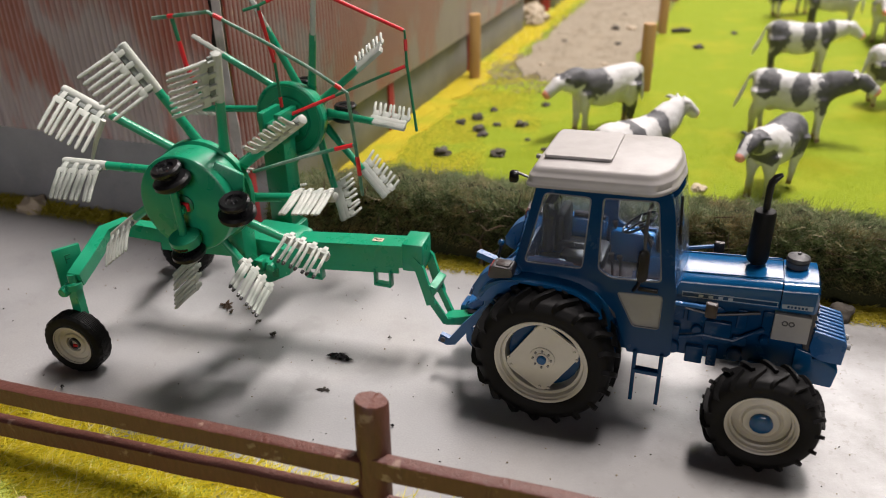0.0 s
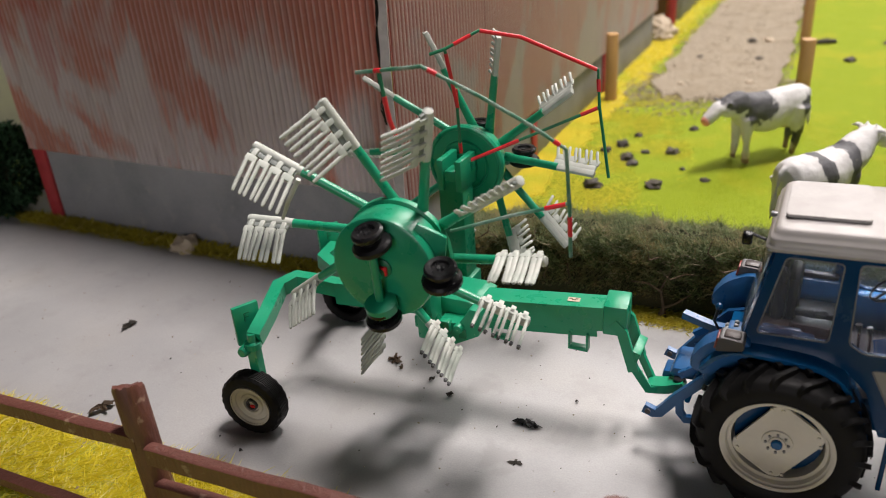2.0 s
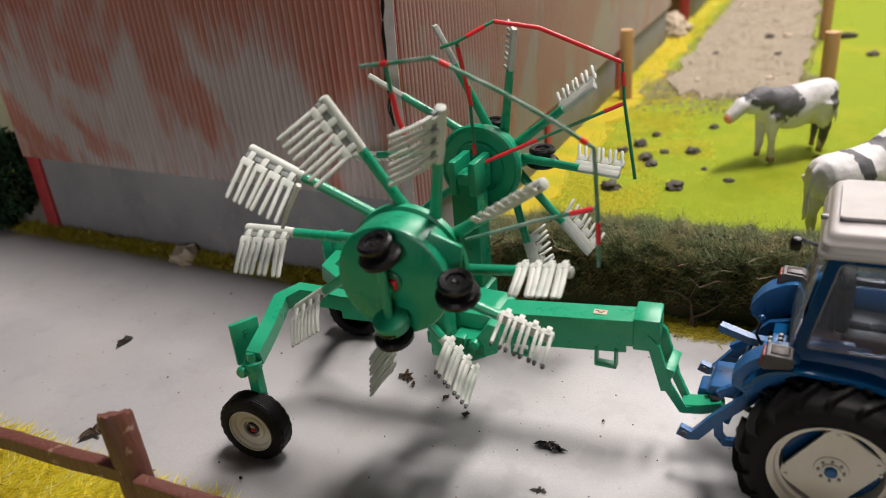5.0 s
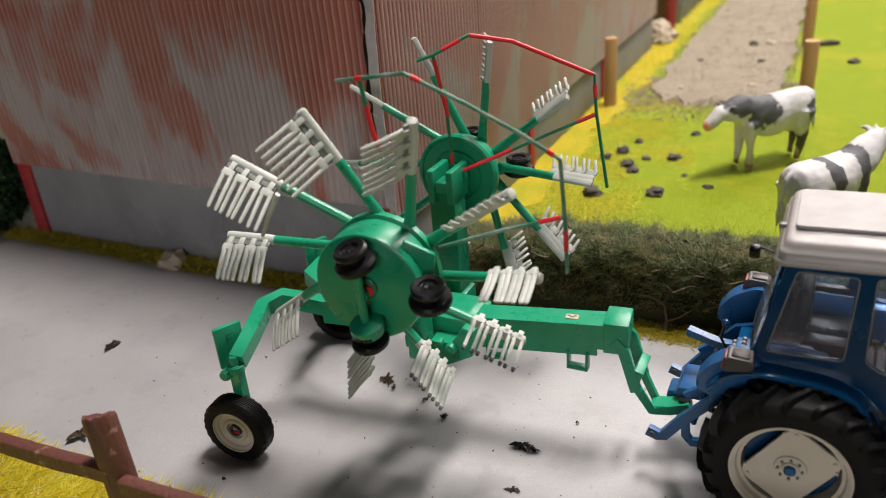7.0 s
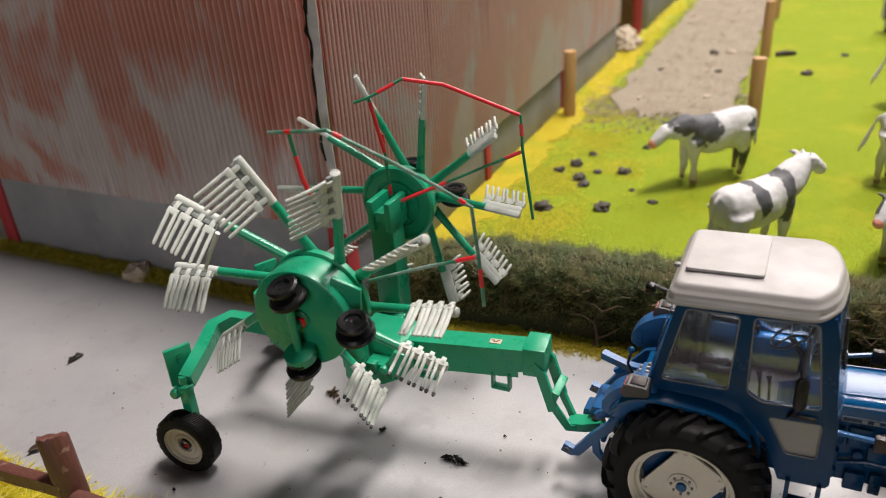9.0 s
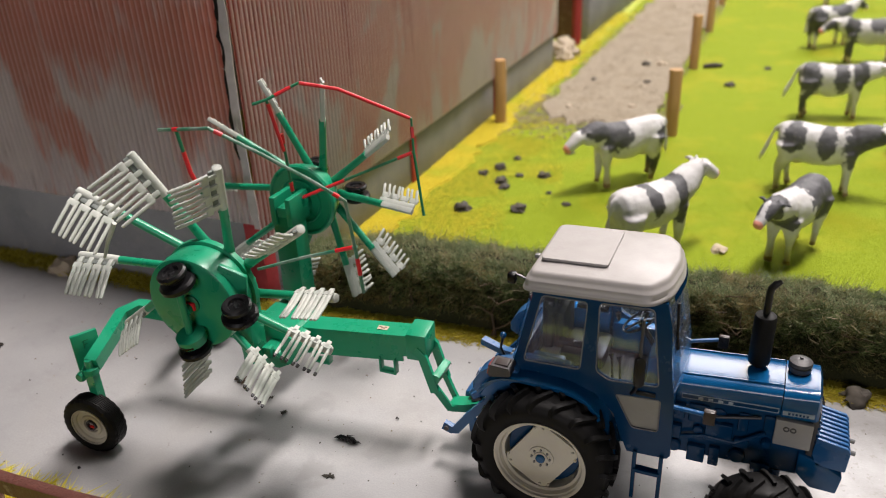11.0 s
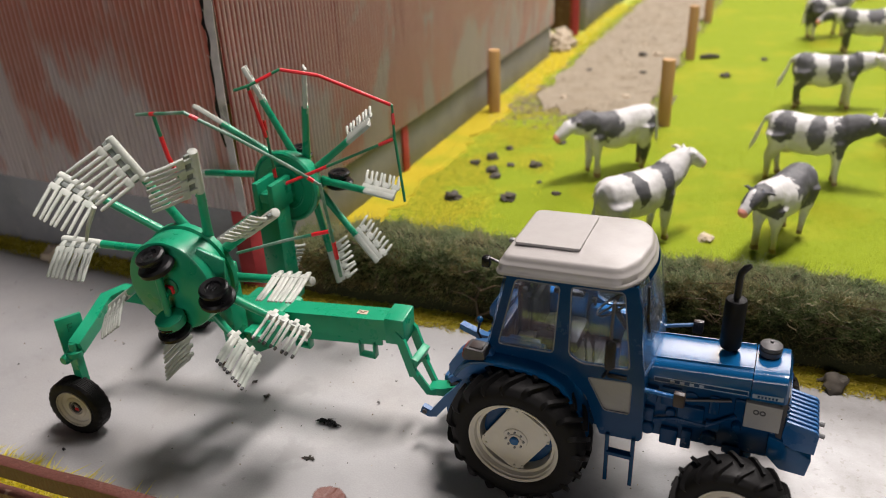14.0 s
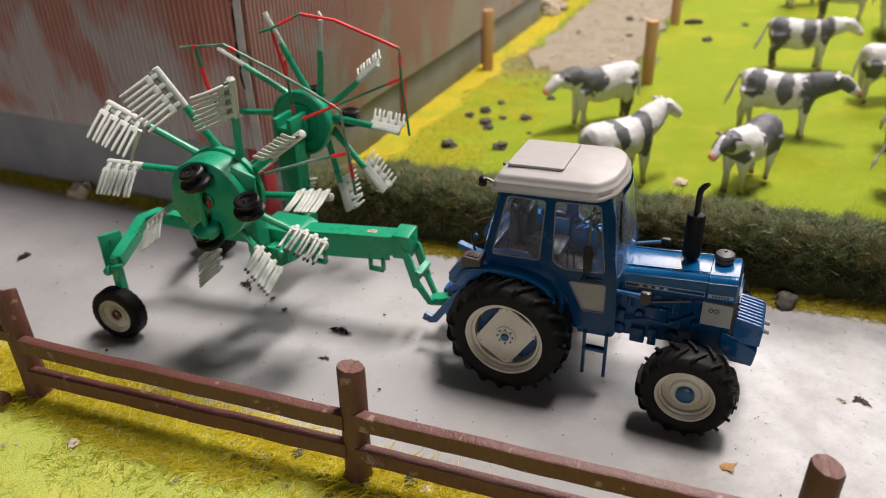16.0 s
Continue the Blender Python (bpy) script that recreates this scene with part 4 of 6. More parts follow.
# fenders
FENDER = [(-2.62, 4.42), (-2.3, 4.9), (-1.75, 5.26), (-0.9, 5.36), (0.75, 5.30), (1.55, 4.92), (2.15, 4.0), (2.48, 3.0)]
FENDER = [(p.x, p.y) for p in smooth_line(FENDER, 4)]
FENDER_IN = [(x * 0.94, z - 0.14 * max(0.35, 1 - abs(x) / 3.2)) for x, z in FENDER]
LOBE = rounded([(-2.98, 4.42), (-2.55, 5.15), (-1.75, 5.58), (-1.15, 5.52), (-1.2, 4.7), (-2.2, 4.05), (-2.75, 3.98)], 0.5, 6)
for near in (True, False):
    y0, y1 = (0.55, 1.5) if near else (mirror(1.5), mirror(0.55))
    bm = fresh()
    side_slab(bm, FENDER + FENDER_IN[::-1], y0, y1, 0.045)
    fender = part("fender", bm, blue, tractor, "glossy blue rear mudguard", 60)
    bm = fresh()
    yi = (1.4, 1.62) if near else (mirror(1.62), mirror(1.4))
    side_slab(bm, [(x * 0.99, z - 0.02) for x, z in FENDER] + [(1.4, 3.2), (-1.6, 3.2)], *yi, 0.02)
    part("fender_wall", bm, blue_dark, fender)
    bm = fresh()
    yt = (0.95, 1.66) if near else (mirror(1.66), mirror(0.95))
    side_slab(bm, LOBE, *yt, 0.09)
    part("fender_tail", bm, blue_light, fender, "glossy rounded mudguard end", 60)
    yl = 0.86 if near else mirror(1.06)
    bm = fresh()
    side_slab(bm, rounded([(-2.16, 5.24), (-1.30, 5.40), (-1.34, 5.72), (-2.08, 5.76)], 0.08), yl - 0.33, yl + 0.33, 0.04)
    lamp = part("tail_lamp", bm, grey_dark, tractor, "dark tail lamp housing with a red lens")
    bm = fresh()
    side_slab(bm, [(-2.22, 5.30), (-2.13, 5.30), (-2.06, 5.70), (-2.15, 5.70)], yl - 0.27, yl + 0.27, 0.02)
    part("lens", bm, orange, lamp, "red-orange lens")
    bm = fresh()
    box(bm, -1.95, -1.45, yl - 0.22, yl + 0.22, 5.70, 5.79, 0.03)
    part("lens", bm, lamp_brown, lamp, "smoked brown lamp top")

# arms, mirrors and lamps
for near in (True, False):
    s = -1 if near else 1
    bm = fresh()
    ya, yb = (1.35, 1.10) if near else (mirror(1.35), mirror(1.10))
    tube(bm, [(4.1, ya, 5.0), (5.2, yb, 5.15)], 0.08, 8)
    arm = part("indicator_arm", bm, blue_light, tractor, "light blue side arm")
    bm = fresh()
    box(bm, 5.12, 5.5, yb - 0.12, yb + 0.12, 4.82, 5.35, 0.05)
    part("indicator_lamp", bm, lamp_brown, arm, "dark brown side lamp")
bm = fresh()
tube(bm, [(3.05, 1.35, 8.45), (3.0, 1.02, 8.35), (2.98, 0.95, 7.4), (3.02, 0.95, 6.6)], 0.055, 8)
stay = part("mirror_stay", bm, grey_dark, tractor, "bent grey mirror stay")
bm = fresh()
slab(bm, rounded([(-0.17, -0.6), (0.17, -0.6), (0.17, 0.55), (-0.17, 0.55)], 0.14), 0.16, Matrix.Translation((3.0, 0.9, 6.45)) @ Matrix.Rotation(radians(20), 4, "Z") @ SIDE, 0.05)
part("mirror", bm, black, stay, "black oval door mirror")
bm = fresh()
tube(bm, [(3.02, 0.98, 6.3), (2.9, 1.05, 5.6), (2.75, 1.2, 5.3)], 0.06, 8)
part("mirror_foot", bm, black, stay)
bm = fresh()
box(bm, 2.9, 3.55, 1.12, 1.22, 5.34, 5.48, 0.03)
part("door_handle", bm, black, tractor, "black door handle")
bm = fresh()
tube(bm, [(3.9, 2.0, 8.6), (3.98, 1.9, 7.4), (4.05, 1.95, 6.9)], 0.05, 6)
part("wiper", bm, black, tractor)
for y in (1.9,):
    bm = fresh()
    tube(bm, [(-1.05, y, 8.6), (-1.6, y, 8.78)], 0.05, 8)
    arm = part("lamp_arm", bm, black, tractor)
    bm = fresh()
    box(bm, -1.85, -1.55, y - 0.16, y + 0.16, 8.42, 8.82, 0.07)
    part("work_lamp", bm, black, arm, "small black work lamp")
    bm = fresh()
    box(bm, -1.18, -0.98, y + 0.9 if y < MID else y - 1.1, y + 1.1 if y < MID else y - 0.9, 9.0, 9.14, 0.03)
    part("roof_bolt", bm, silver, cab_roof)

# steps
for near in (True, False):
    y = 1.15 if near else mirror(1.15)
    bm = fresh()
    for x in (3.05, 3.95):
        box(bm, x - 0.07, x + 0.07, y - 0.07, y + 0.07, 0.85, 2.95, 0.02)
    box(bm, 3.05, 3.95, y - 0.16, y + 0.14, 2.12, 2.26, 0.02)
    part("step", bm, blue_dark, tractor, "dark blue cab step")

# three-point linkage
for y, d in ((1.55, -1), (mirror(1.55), 1)):
    bm = fresh()
    bar(bm, [(-1.2, y + 0.1 * d, 3.85), (-2.25, y + 0.2 * d, 3.72), (-3.3, y, 2.42), (-3.88, y, 1.62), (-4.08, y, 1.58), (-4.42, y, 1.70)], 0.24, 0.34, 0.05)
    link = part("lower_link", bm, blue_light, tractor, "light blue lower lift link")
    bm = fresh()
    bar(bm, [(-3.25, y - 0.1 * d, 2.35), (-3.2, y - 0.1 * d, 1.75), (-3.0, y - 0.1 * d, 1.5), (-2.4, y - 0.1 * d, 1.6), (-1.0, y - 0.2 * d, 2.1)], 0.2, 0.26, 0.04)
    part("link_brace", bm, blue_light, link)
    bm = fresh()
    lathe(bm, [(0.0, 0.2), (0.2, 0.2), (0.24, 0.14), (0.24, -0.14), (0.2, -0.2), (0.0, -0.2)], Matrix.Translation((-2.28, y + 0.2 * d, 3.78)) @ AXLE, 16)
    part("link_ball", bm, blue_light, link)
    bm = fresh()
    bar(bm, [(-1.2, y - 0.4 * d, 4.4), (-2.2, y - 0.45 * d, 4.15), (-2.9, y - 0.5 * d, 3.35), (-3.35, y - 0.5 * d, 3.0)], 0.2, 0.24, 0.05)
    part("lift_arm", bm, blue_light, tractor, "light blue lift arm")
    bm = fresh()
    tube(bm, [(-2.65, y - 0.45 * d, 3.6), (-3.0, y - 0.15 * d, 2.2)], 0.09, 8)
    part("lift_rod", bm, blue, tractor)
    bm = fresh()
    tube(bm, [(-4.25, y - 0.2, 1.66), (-4.25, y + 0.2, 1.66)], 0.1, 10)
    part("link_pin", bm, grey_dark, link)
bm = fresh()
bar(bm, smooth_line([(-1.2, MID + 0.4, 4.15), (-2.5, MID + 0.4, 4.05), (-3.0, MID + 0.55, 4.08), (-3.7, MID + 0.7, 4.2)]), 0.30, 0.26, 0.07)
part("top_link", bm, blue_light, tractor, "light blue top link")
bm = fresh()
side_slab(bm, [(-1.4, 2.9), (-3.7, 2.75), (-3.85, 2.45), (-3.6, 2.35), (-1.4, 2.4)], 2.75, 4.3, 0.07)
hitch = part("drawbar", bm, blue_light, tractor, "light blue drawbar plate")
bm = fresh()
side_slab(bm, [(-3.4, 2.4), (-4.1, 2.3), (-4.15, 2.0), (-3.6, 1.95), (-3.4, 2.1)], 3.1, 3.9, 0.06)
part("drawbar_jaw", bm, blue_light, hitch)
bm = fresh()
box(bm, -2.1, -1.3, 2.4, 5.0, 3.2, 4.3, 0.12)
part("lift_housing", bm, blue, tractor)
bm = fresh()
tube(bm, [(-2.2, 2.9, 4.3), (-2.5, 2.9, 4.9), (-2.4, 2.9, 5.4)], [0.05, 0.05, 0.06], 8)
part("lift_lever", bm, black, tractor)
bm = fresh()
bmesh.ops.create_uvsphere(bm, u_segments=12, v_segments=8, radius=0.13, matrix=Matrix.Translation((-2.4, 2.9, 5.48)))
part("lever_knob", bm, blue_dark, tractor)
for z, x in ((4.55, -1.75), (4.2, -2.0), (3.8, -2.05)):
    bm = fresh()
    box(bm, x - 0.3, x + 0.15, 2.7, 3.5, z - 0.13, z + 0.14, 0.05)
    valve = part("spool_valve", bm, blue_light, tractor, "light blue spool valve")
    for k in range(3):
        bm = fresh()
        lathe(bm, [(0.0, 0.08), (0.05, 0.08), (0.085, 0.05), (0.085, -0.05)], Matrix.Translation((x - 0.05, 2.85 + 0.24 * k, z + 0.16)), 10)
        part("socket", bm, silver, valve)
    for k in range(3):
        bm = fresh()
        lathe(bm, [(0.0, 0.1), (0.05, 0.1), (0.09, 0.06), (0.09, -0.05)], Matrix.Translation((x - 0.32, 2.85 + 0.24 * k, z)) @ Matrix.Rotation(radians(-90), 4, "Y"), 10)
        part("socket", bm, silver, valve)

# ---- the hay rake ----
rake = thing("hay_rake", -12.5, 2.0, 0, "green twin-rotor hay rake model, folded upright, with pale tines", "hay rake")


bm = fresh()
bar(bm, [(-16.8, 1.45, 4.25), (-11.4, 2.05, 4.30), (-5.9, 2.62, 4.62)], 0.95, 0.95, 0.05)
beam = part("main_beam", bm, green, rake, "green box-section main beam")
bm = fresh()
bar(bm, [(-11.2, 1.62, 3.72), (-6.35, 2.16, 4.0)], 0.10, 0.30, 0.02)
part("beam_flange", bm, green, beam)
bm = fresh()
box(bm, -0.42, 0.42, -0.62, 0.62, -0.55, 0.62, 0.06, Matrix.Translation((-5.75, 2.62, 4.65)) @ Matrix.Rotation(radians(6), 4, "Z"))
part("beam_head", bm, green, beam)
bm = fresh()
box(bm, -0.22, 0.22, -0.14, 0.14, 0, 0.008, 0.0, Matrix.Translation((-7.3, 2.45, 5.03)) @ Matrix.Rotation(radians(6), 4, "Z"))
sticker = part("sticker", bm, beige_stone, beam, "small worn tan sticker")
bm = fresh()
for dx, dy, w in ((-0.12, 0.03, 0.06), (0.0, -0.03, 0.08), (0.1, 0.04, 0.05)):
    box(bm, dx - w, dx + w, dy - 0.03, dy + 0.03, 0.008, 0.013, 0.0, Matrix.Translation((-7.3, 2.45, 5.03)) @ Matrix.Rotation(radians(6 + 60 * dx), 4, "Z"))
part("sticker_mark", bm, twig_brown, sticker)
for x, y in ((-7.0, 2.1), (-9.9, 1.8)):
    bm = fresh()
    for dx in (-0.36, 0.30):
        box(bm, x + dx, x + dx + 0.08, y - 0.16, y + 0.16, 3.28, 3.95, 0.02)
    box(bm, x - 0.36, x + 0.38, y - 0.16, y + 0.16, 3.22, 3.34, 0.02)
    part("jack_bracket", bm, green, beam, "small slotted green bracket")

# gooseneck down to the hitch
bm = fresh()
for y in (2.05, 3.15):
    bar(bm, [(-5.75, y, 4.6), (-5.42, y, 4.3), (-4.95, y, 2.75)], 0.15, 0.38, 0.03)
neck = part("gooseneck", bm, green, rake, "green forked gooseneck")
bm = fresh()
box(bm, -0.16, 0.16, -0.60, 0.60, -0.24, 0.24, 0.04, Matrix.Translation((-4.95, 2.6, 3.35)) @ Matrix.Rotation(radians(20), 4, "Y"))
part("cross_block", bm, green, neck)
bm = fresh()
for y0, y1 in ((2.1, 2.45), (3.1, 2.8)):
    bar(bm, [(-5.0, y0, 2.95), (-4.45, (y0 + y1) / 2, 1.95), (-3.9, y1, 2.0)], 0.13, 0.30, 0.03)
part("tow_fork", bm, green, neck)
bm = fresh()
bar(bm, [(-4.5, 2.62, 1.9), (-3.9, 2.62, 2.02), (-3.25, 2.66, 2.25)], 0.62, 0.34, 0.06)
foot = part("tow_foot", bm, green, neck)
bm = fresh()
lathe(bm, [(0.0, 0.2), (0.2, 0.2), (0.2, -0.25), (0.0, -0.25)], Matrix.Translation((-3.45, 2.65, 2.22)), 14)
part("tow_pin", bm, black, foot, "black tow pin")

# centre frame that carries both rotors
bm = fresh()
side_slab(bm, [(-13.0, 3.7), (-10.6, 3.7), (-10.5, 4.75), (-10.9, 4.9), (-12.8, 4.9)], 1.2, 3.0, 0.08)
frame_block = part("centre_frame", bm, green, rake, "green centre frame box")
bm = fresh()
box(bm, -12.5, -11.85, 0.0, 0.85, 3.7, 7.4, 0.08)
near_mast = part("near_mast", bm, green, rake, "green rotor mast")
bm = fresh()
side_slab(bm, [(-11.9, 3.45), (-11.2, 3.4), (-10.25, 3.95), (-10.15, 5.0), (-10.6, 5.05), (-11.0, 4.3), (-11.9, 4.3)], 0.5, 1.4, 0.06)
part("mast_bracket", bm, green, near_mast, "green slotted bracket")
# no opening here: the slot's shade is a darker green box on the bracket
bm = fresh()
box(bm, -11.05, -10.75, 0.46, 0.52, 3.75, 4.15, 0.02)
part("bracket_slot", bm, green_dark, near_mast)
bm = fresh()
tube(bm, [(-12.2, -0.6, 7.2), (-12.2, 0.6, 7.0)], 0.55, 16)
part("mast_pivot", bm, green_dark, near_mast)
bm = fresh()
box(bm, -13.8, -12.7, 4.9, 5.9, 3.1, 8.2, 0.08)
mast = part("far_mast", bm, green, rake, "tall green rotor mast")
bm = fresh()
box(bm, -14.0, -12.5, 3.3, 5.9, 3.0, 3.7, 0.08)
part("mast_foot", bm, green, mast)
for x in (-13.75, -12.95):
    bm = fresh()
    box(bm, x, x + 0.28, 4.75, 6.2, 7.6, 8.9, 0.05)
    part("mast_ear", bm, green, mast)
bm = fresh()
box(bm, -13.45, -12.95, 4.8, 5.6, 8.0, 8.45, 0.06)
part("mast_block", bm, green, mast)
rng = random.Random(5)
for k in range(4):
    bm = fresh()
    x, z = -12.6 + 0.5 * (k % 4) + rng.uniform(-0.1, 0.1), 4.2
    if k % 2:
        lathe(bm, [(0.0, 0.3), (0.16, 0.3), (0.2, 0.2), (0.2, 0)], Matrix.Translation((x, 0.6, z)) @ AXLE, 12)
    else:
        box(bm, x - 0.2, x + 0.2, 0.3, 0.62, z - 0.25, z + 0.25, 0.05)
    part("frame_fitting", bm, green, frame_block)
# rear wheels on their bent arms, with the flat plates behind
for near in (True, False):
    wx, wy, kx = (-18.3, -2.95, -18.2) if near else (-19.2, 5.35, -19.1)
    s = 1 if near else -1
    if near:
        arm = [(-15.6, 1.45, 4.22), (-17.2, 1.2, 4.45), (-18.35, 0.75, 4.72), (-18.75, 0.1, 4.62), (-18.35, -1.3, 4.28), (-18.15, -2.45, 3.9)]
    else:
        arm = [(-15.6, 1.6, 4.3), (-17.0, 2.0, 4.5), (-18.3, 2.6, 4.7), (-18.7, 4.1, 4.5), (-19.05, 4.85, 3.9)]
    bm = fresh()
    bar(bm, arm, 0.52, 0.62, 0.05)
    wheel_arm = part("wheel_arm", bm, green, rake, "green bent wheel arm")
    bm = fresh()
    ky = arm[-1][1]
    lathe(bm, [(0.0, 0.42), (0.16, 0.42), (0.18, 0.1), (0.32, 0.05), (0.32, -0.2), (0.18, -0.25), (0.16, -0.5), (0.0, -0.5)], Matrix.Translation((kx, ky - 0.1 * s, 3.75)), 14)
    lathe(bm, [(0.0, 0.3), (0.17, 0.3), (0.22, 0.2), (0.22, -0.2), (0.0, -0.2)], Matrix.Translation((kx - 0.25, ky - 0.25 * s, 3.5)) @ AXLE, 12)
    part("knuckle", bm, green, wheel_arm)
    bm = fresh()
    bar(bm, [(kx, ky - 0.1 * s, 3.6), (kx, ky - 0.1 * s, 1.5)], 0.34, 0.42, 0.05)
    part("wheel_leg", bm, green, wheel_arm)
    bm = fresh()
    px, py = (-18.85, -1.95) if near else (-19.1, 4.25)
    pz = 4.15 if near else 4.7
    box(bm, -0.09, 0.09, -0.52, 0.52, -0.82, 0.82, 0.03, Matrix.Translation((px, py, pz)) @ Matrix.Rotation(radians(-28), 4, "Z"))
    plate = part("marker_plate", bm, green, rake, "flat green marker plate")
    bm = fresh()
    for a, b in (((0.1, -0.1, 0.15), (0.1, -0.1, 0.5)), ((0.1, -0.1, 0.5), (0.1, 0.1, 0.5)), ((0.1, -0.1, 0.33), (0.1, 0.06, 0.33))):
        turn = Matrix.Translation((px, py, pz)) @ Matrix.Rotation(radians(-28), 4, "Z")
        bar(bm, [turn @ Vector(a), turn @ Vector(b)], 0.03, 0.035)
    part("moulded_mark", bm, green_dark, plate)

    def put(bm):
        bmesh.ops.transform(bm, matrix=Matrix.Translation((wx, wy, 1.315)) @ Matrix.Rotation(radians(6), 4, "Z") @ Matrix.Diagonal((0.81, s * 0.78, 0.81, 1)), verts=bm.verts)
        return bm
    bm = fresh()
    lathe(bm, [(1.02, -0.50), (1.06, -0.52), (1.04, -0.42), (0.90, -0.36), (0.86, -0.28), (0.62, -0.28), (0.56, -0.34), (0.42, -0.36), (0.38, -0.22), (0.0, -0.2)], Matrix.Rotation(radians(-90), 4, "X"), 40)
    wheel = part("rake_wheel", put(bm), cream, rake, "cream steel wheel rim")
    bm = fresh()
    prof = [(1.02, 0.40), (1.10, 0.50), (1.32, 0.54), (1.50, 0.48), (1.57, 0.36)]
    for k in range(7):
        y = 0.30 - 0.1 * k
        prof += [(1.62, y + 0.04), (1.62, y - 0.02), (1.57, y - 0.035), (1.57, y - 0.055)]
    prof += [(a, -b) for a, b in ((1.57, 0.36), (1.50, 0.48), (1.32, 0.54), (1.10, 0.50), (1.02, 0.40))]
    lathe(bm, prof, AXLE, 144)
    for v in bm.verts:
        far, a = math.hypot(v.co.x, v.co.z), math.atan2(v.co.z, v.co.x)
        saw = abs((a * 24 / math.pi) % 2 - 1) - 0.5
        if far > 1.54 and abs(v.co.y) < 0.35:
            v.co.y += 0.05 * saw
        elif far > 1.45:
            v.co.x, v.co.z = v.co.x * (1 + 0.022 * (saw > 0)), v.co.z * (1 + 0.022 * (saw > 0))
    part("tyre", put(bm), rubber, wheel, "black tyre with a zigzag ribbed tread", 30)
    bm = fresh()
    lathe(bm, [(0.30, 0.0), (0.30, 0.30), (0.22, 0.30), (0.20, 0.12), (0.0, 0.10)], Matrix.Translation((0, -0.08, 0)) @ AXLE, 20)
    part("hub", put(bm), grey_dark, wheel, "dark hollow hub")
    bm = fresh()
    box(bm, -0.14, 0.14, -0.30, -0.22, -0.22, -0.06, 0.03)
    part("hub_mark", put(bm), red, wheel, "red paint spot")


# ---- rotors ----
def tine_arm(hub, tip_at, v, thick, tips=False, flip=1, channel=False, back=0.0, pitch=0.46):
    """An arm from the hub to its outer end, with four forked tines along v."""
    c, v = Vector(hub), Vector(v)
    d = (Vector(tip_at) - c).normalized()
    r_out = (Vector(tip_at) - c).length
    e = (v - d * v.dot(d)).normalized()
    side = d.cross(e).normalized()
    m = Matrix((d, e, side)).transposed().to_4x4()
    m.translation = c
    long = 3 * pitch + 0.45
    bm = fresh()
    tube(bm, [c + d * 0.9, c + d * 2.0, c + d * (r_out - long + 0.3)], [0.20, 0.165, 0.155], 12)
    for k in range(5):
        q = c + d * rng.uniform(1.6, r_out - long) + (e * rng.choice((-1, 1)) + side * rng.uniform(-1, 1)).normalized() * 0.15
        bmesh.ops.create_icosphere(bm, subdivisions=1, radius=rng.uniform(0.02, 0.045), matrix=Matrix.Translation(q))
    arm = part("tine_arm", bm, green, rake, "green rotor arm with pale painted tine bar")
    bm = fresh()
    if channel:
        box(bm, r_out - long, r_out, -0.14, 0.12, -0.11, 0.09, 0.04, m)
    else:
        tube(bm, [c + d * (r_out - long - 0.05), c + d * (r_out - long + 0.2), c + d * (r_out - 0.12), c + d * (r_out - 0.03), c + d * r_out], [0.16, 0.175, 0.175, 0.16, 0.09], 12)
    part("tine_bar", bm, tine_paint, arm, "pale grey-green tine bar")
    bm = fresh()
    if channel:
        box(bm, r_out - long + 0.04, r_out - 0.04, 0.12, 0.34, -0.07, 0.03, 0.02, m)
    elif not back:
        box(bm, r_out - long + 0.05, r_out - 0.04, 0.1, 0.34, 0.02 * flip - 0.05, 0.02 * flip + 0.05, 0.03, m)
    if channel or not back:
        part("tine_bracket", bm, tine_paint if channel else tine_metal, arm, "grey tine mounting strip")
    lift = (0.10 + 0.3 * back) * flip
    for k in range(4):
        r = r_out - 0.24 - pitch * (3 - k)
        skew = rng.uniform(-0.045, 0.045)
        half = pitch * 0.44
        bm = fresh()
        box(bm, r - half, r + half, 0.40 - back, 0.66 - back, lift - 0.05, lift + 0.05, 0.03, m)
        box(bm, r - 0.09, r + 0.09, 0.10 - min(back, 0.3), 0.44 - back * 0.6, lift - 0.05, lift + 0.04, 0.02, m)
        fork = []
        for s in (-1, 1):
            b = c + d * (r + s * (half - thick)) + e * (0.50 - back) + side * lift
            tip = c + d * (r + s * (half - thick) * 0.96 + skew + rng.uniform(-0.02, 0.02)) + v + side * (lift * 0.4)
            across = (tip - b).cross(side).normalized()
            rings = []
            for f, w in ((0.0, 1.0), (0.5, 0.98), (0.93, 0.92), (1.0, 0.62)):
                p = b.lerp(tip, f) + side * (0.03 * math.sin(3.1 * f))
                ring = []
                for q in range(8):
                    g = 2 * math.pi * q / 8 + 0.39
                    ring.append(bm.verts.new(p + across * (thick * w * math.cos(g)) + side * (0.062 * w * math.sin(g))))
                rings.append(ring)
            for a, z in zip(rings, rings[1:]):
                for q in range(8):
                    bm.faces.new((a[q], a[(q + 1) % 8], z[(q + 1) % 8], z[q]))
            bm.faces.new(rings[0][::-1])
            bm.faces.new(rings[-1])
            fork.append(tip)
        tine = part("tine", bm, tine_paint, arm)
        if tips:
            bm = fresh()
            for tip in fork:
                w = v.normalized()
                tube(bm, [tip - w * 0.05, tip + w * 0.05], [0.075, 0.055], 8)
            part("tine_tip", bm, grey_dark, tine)


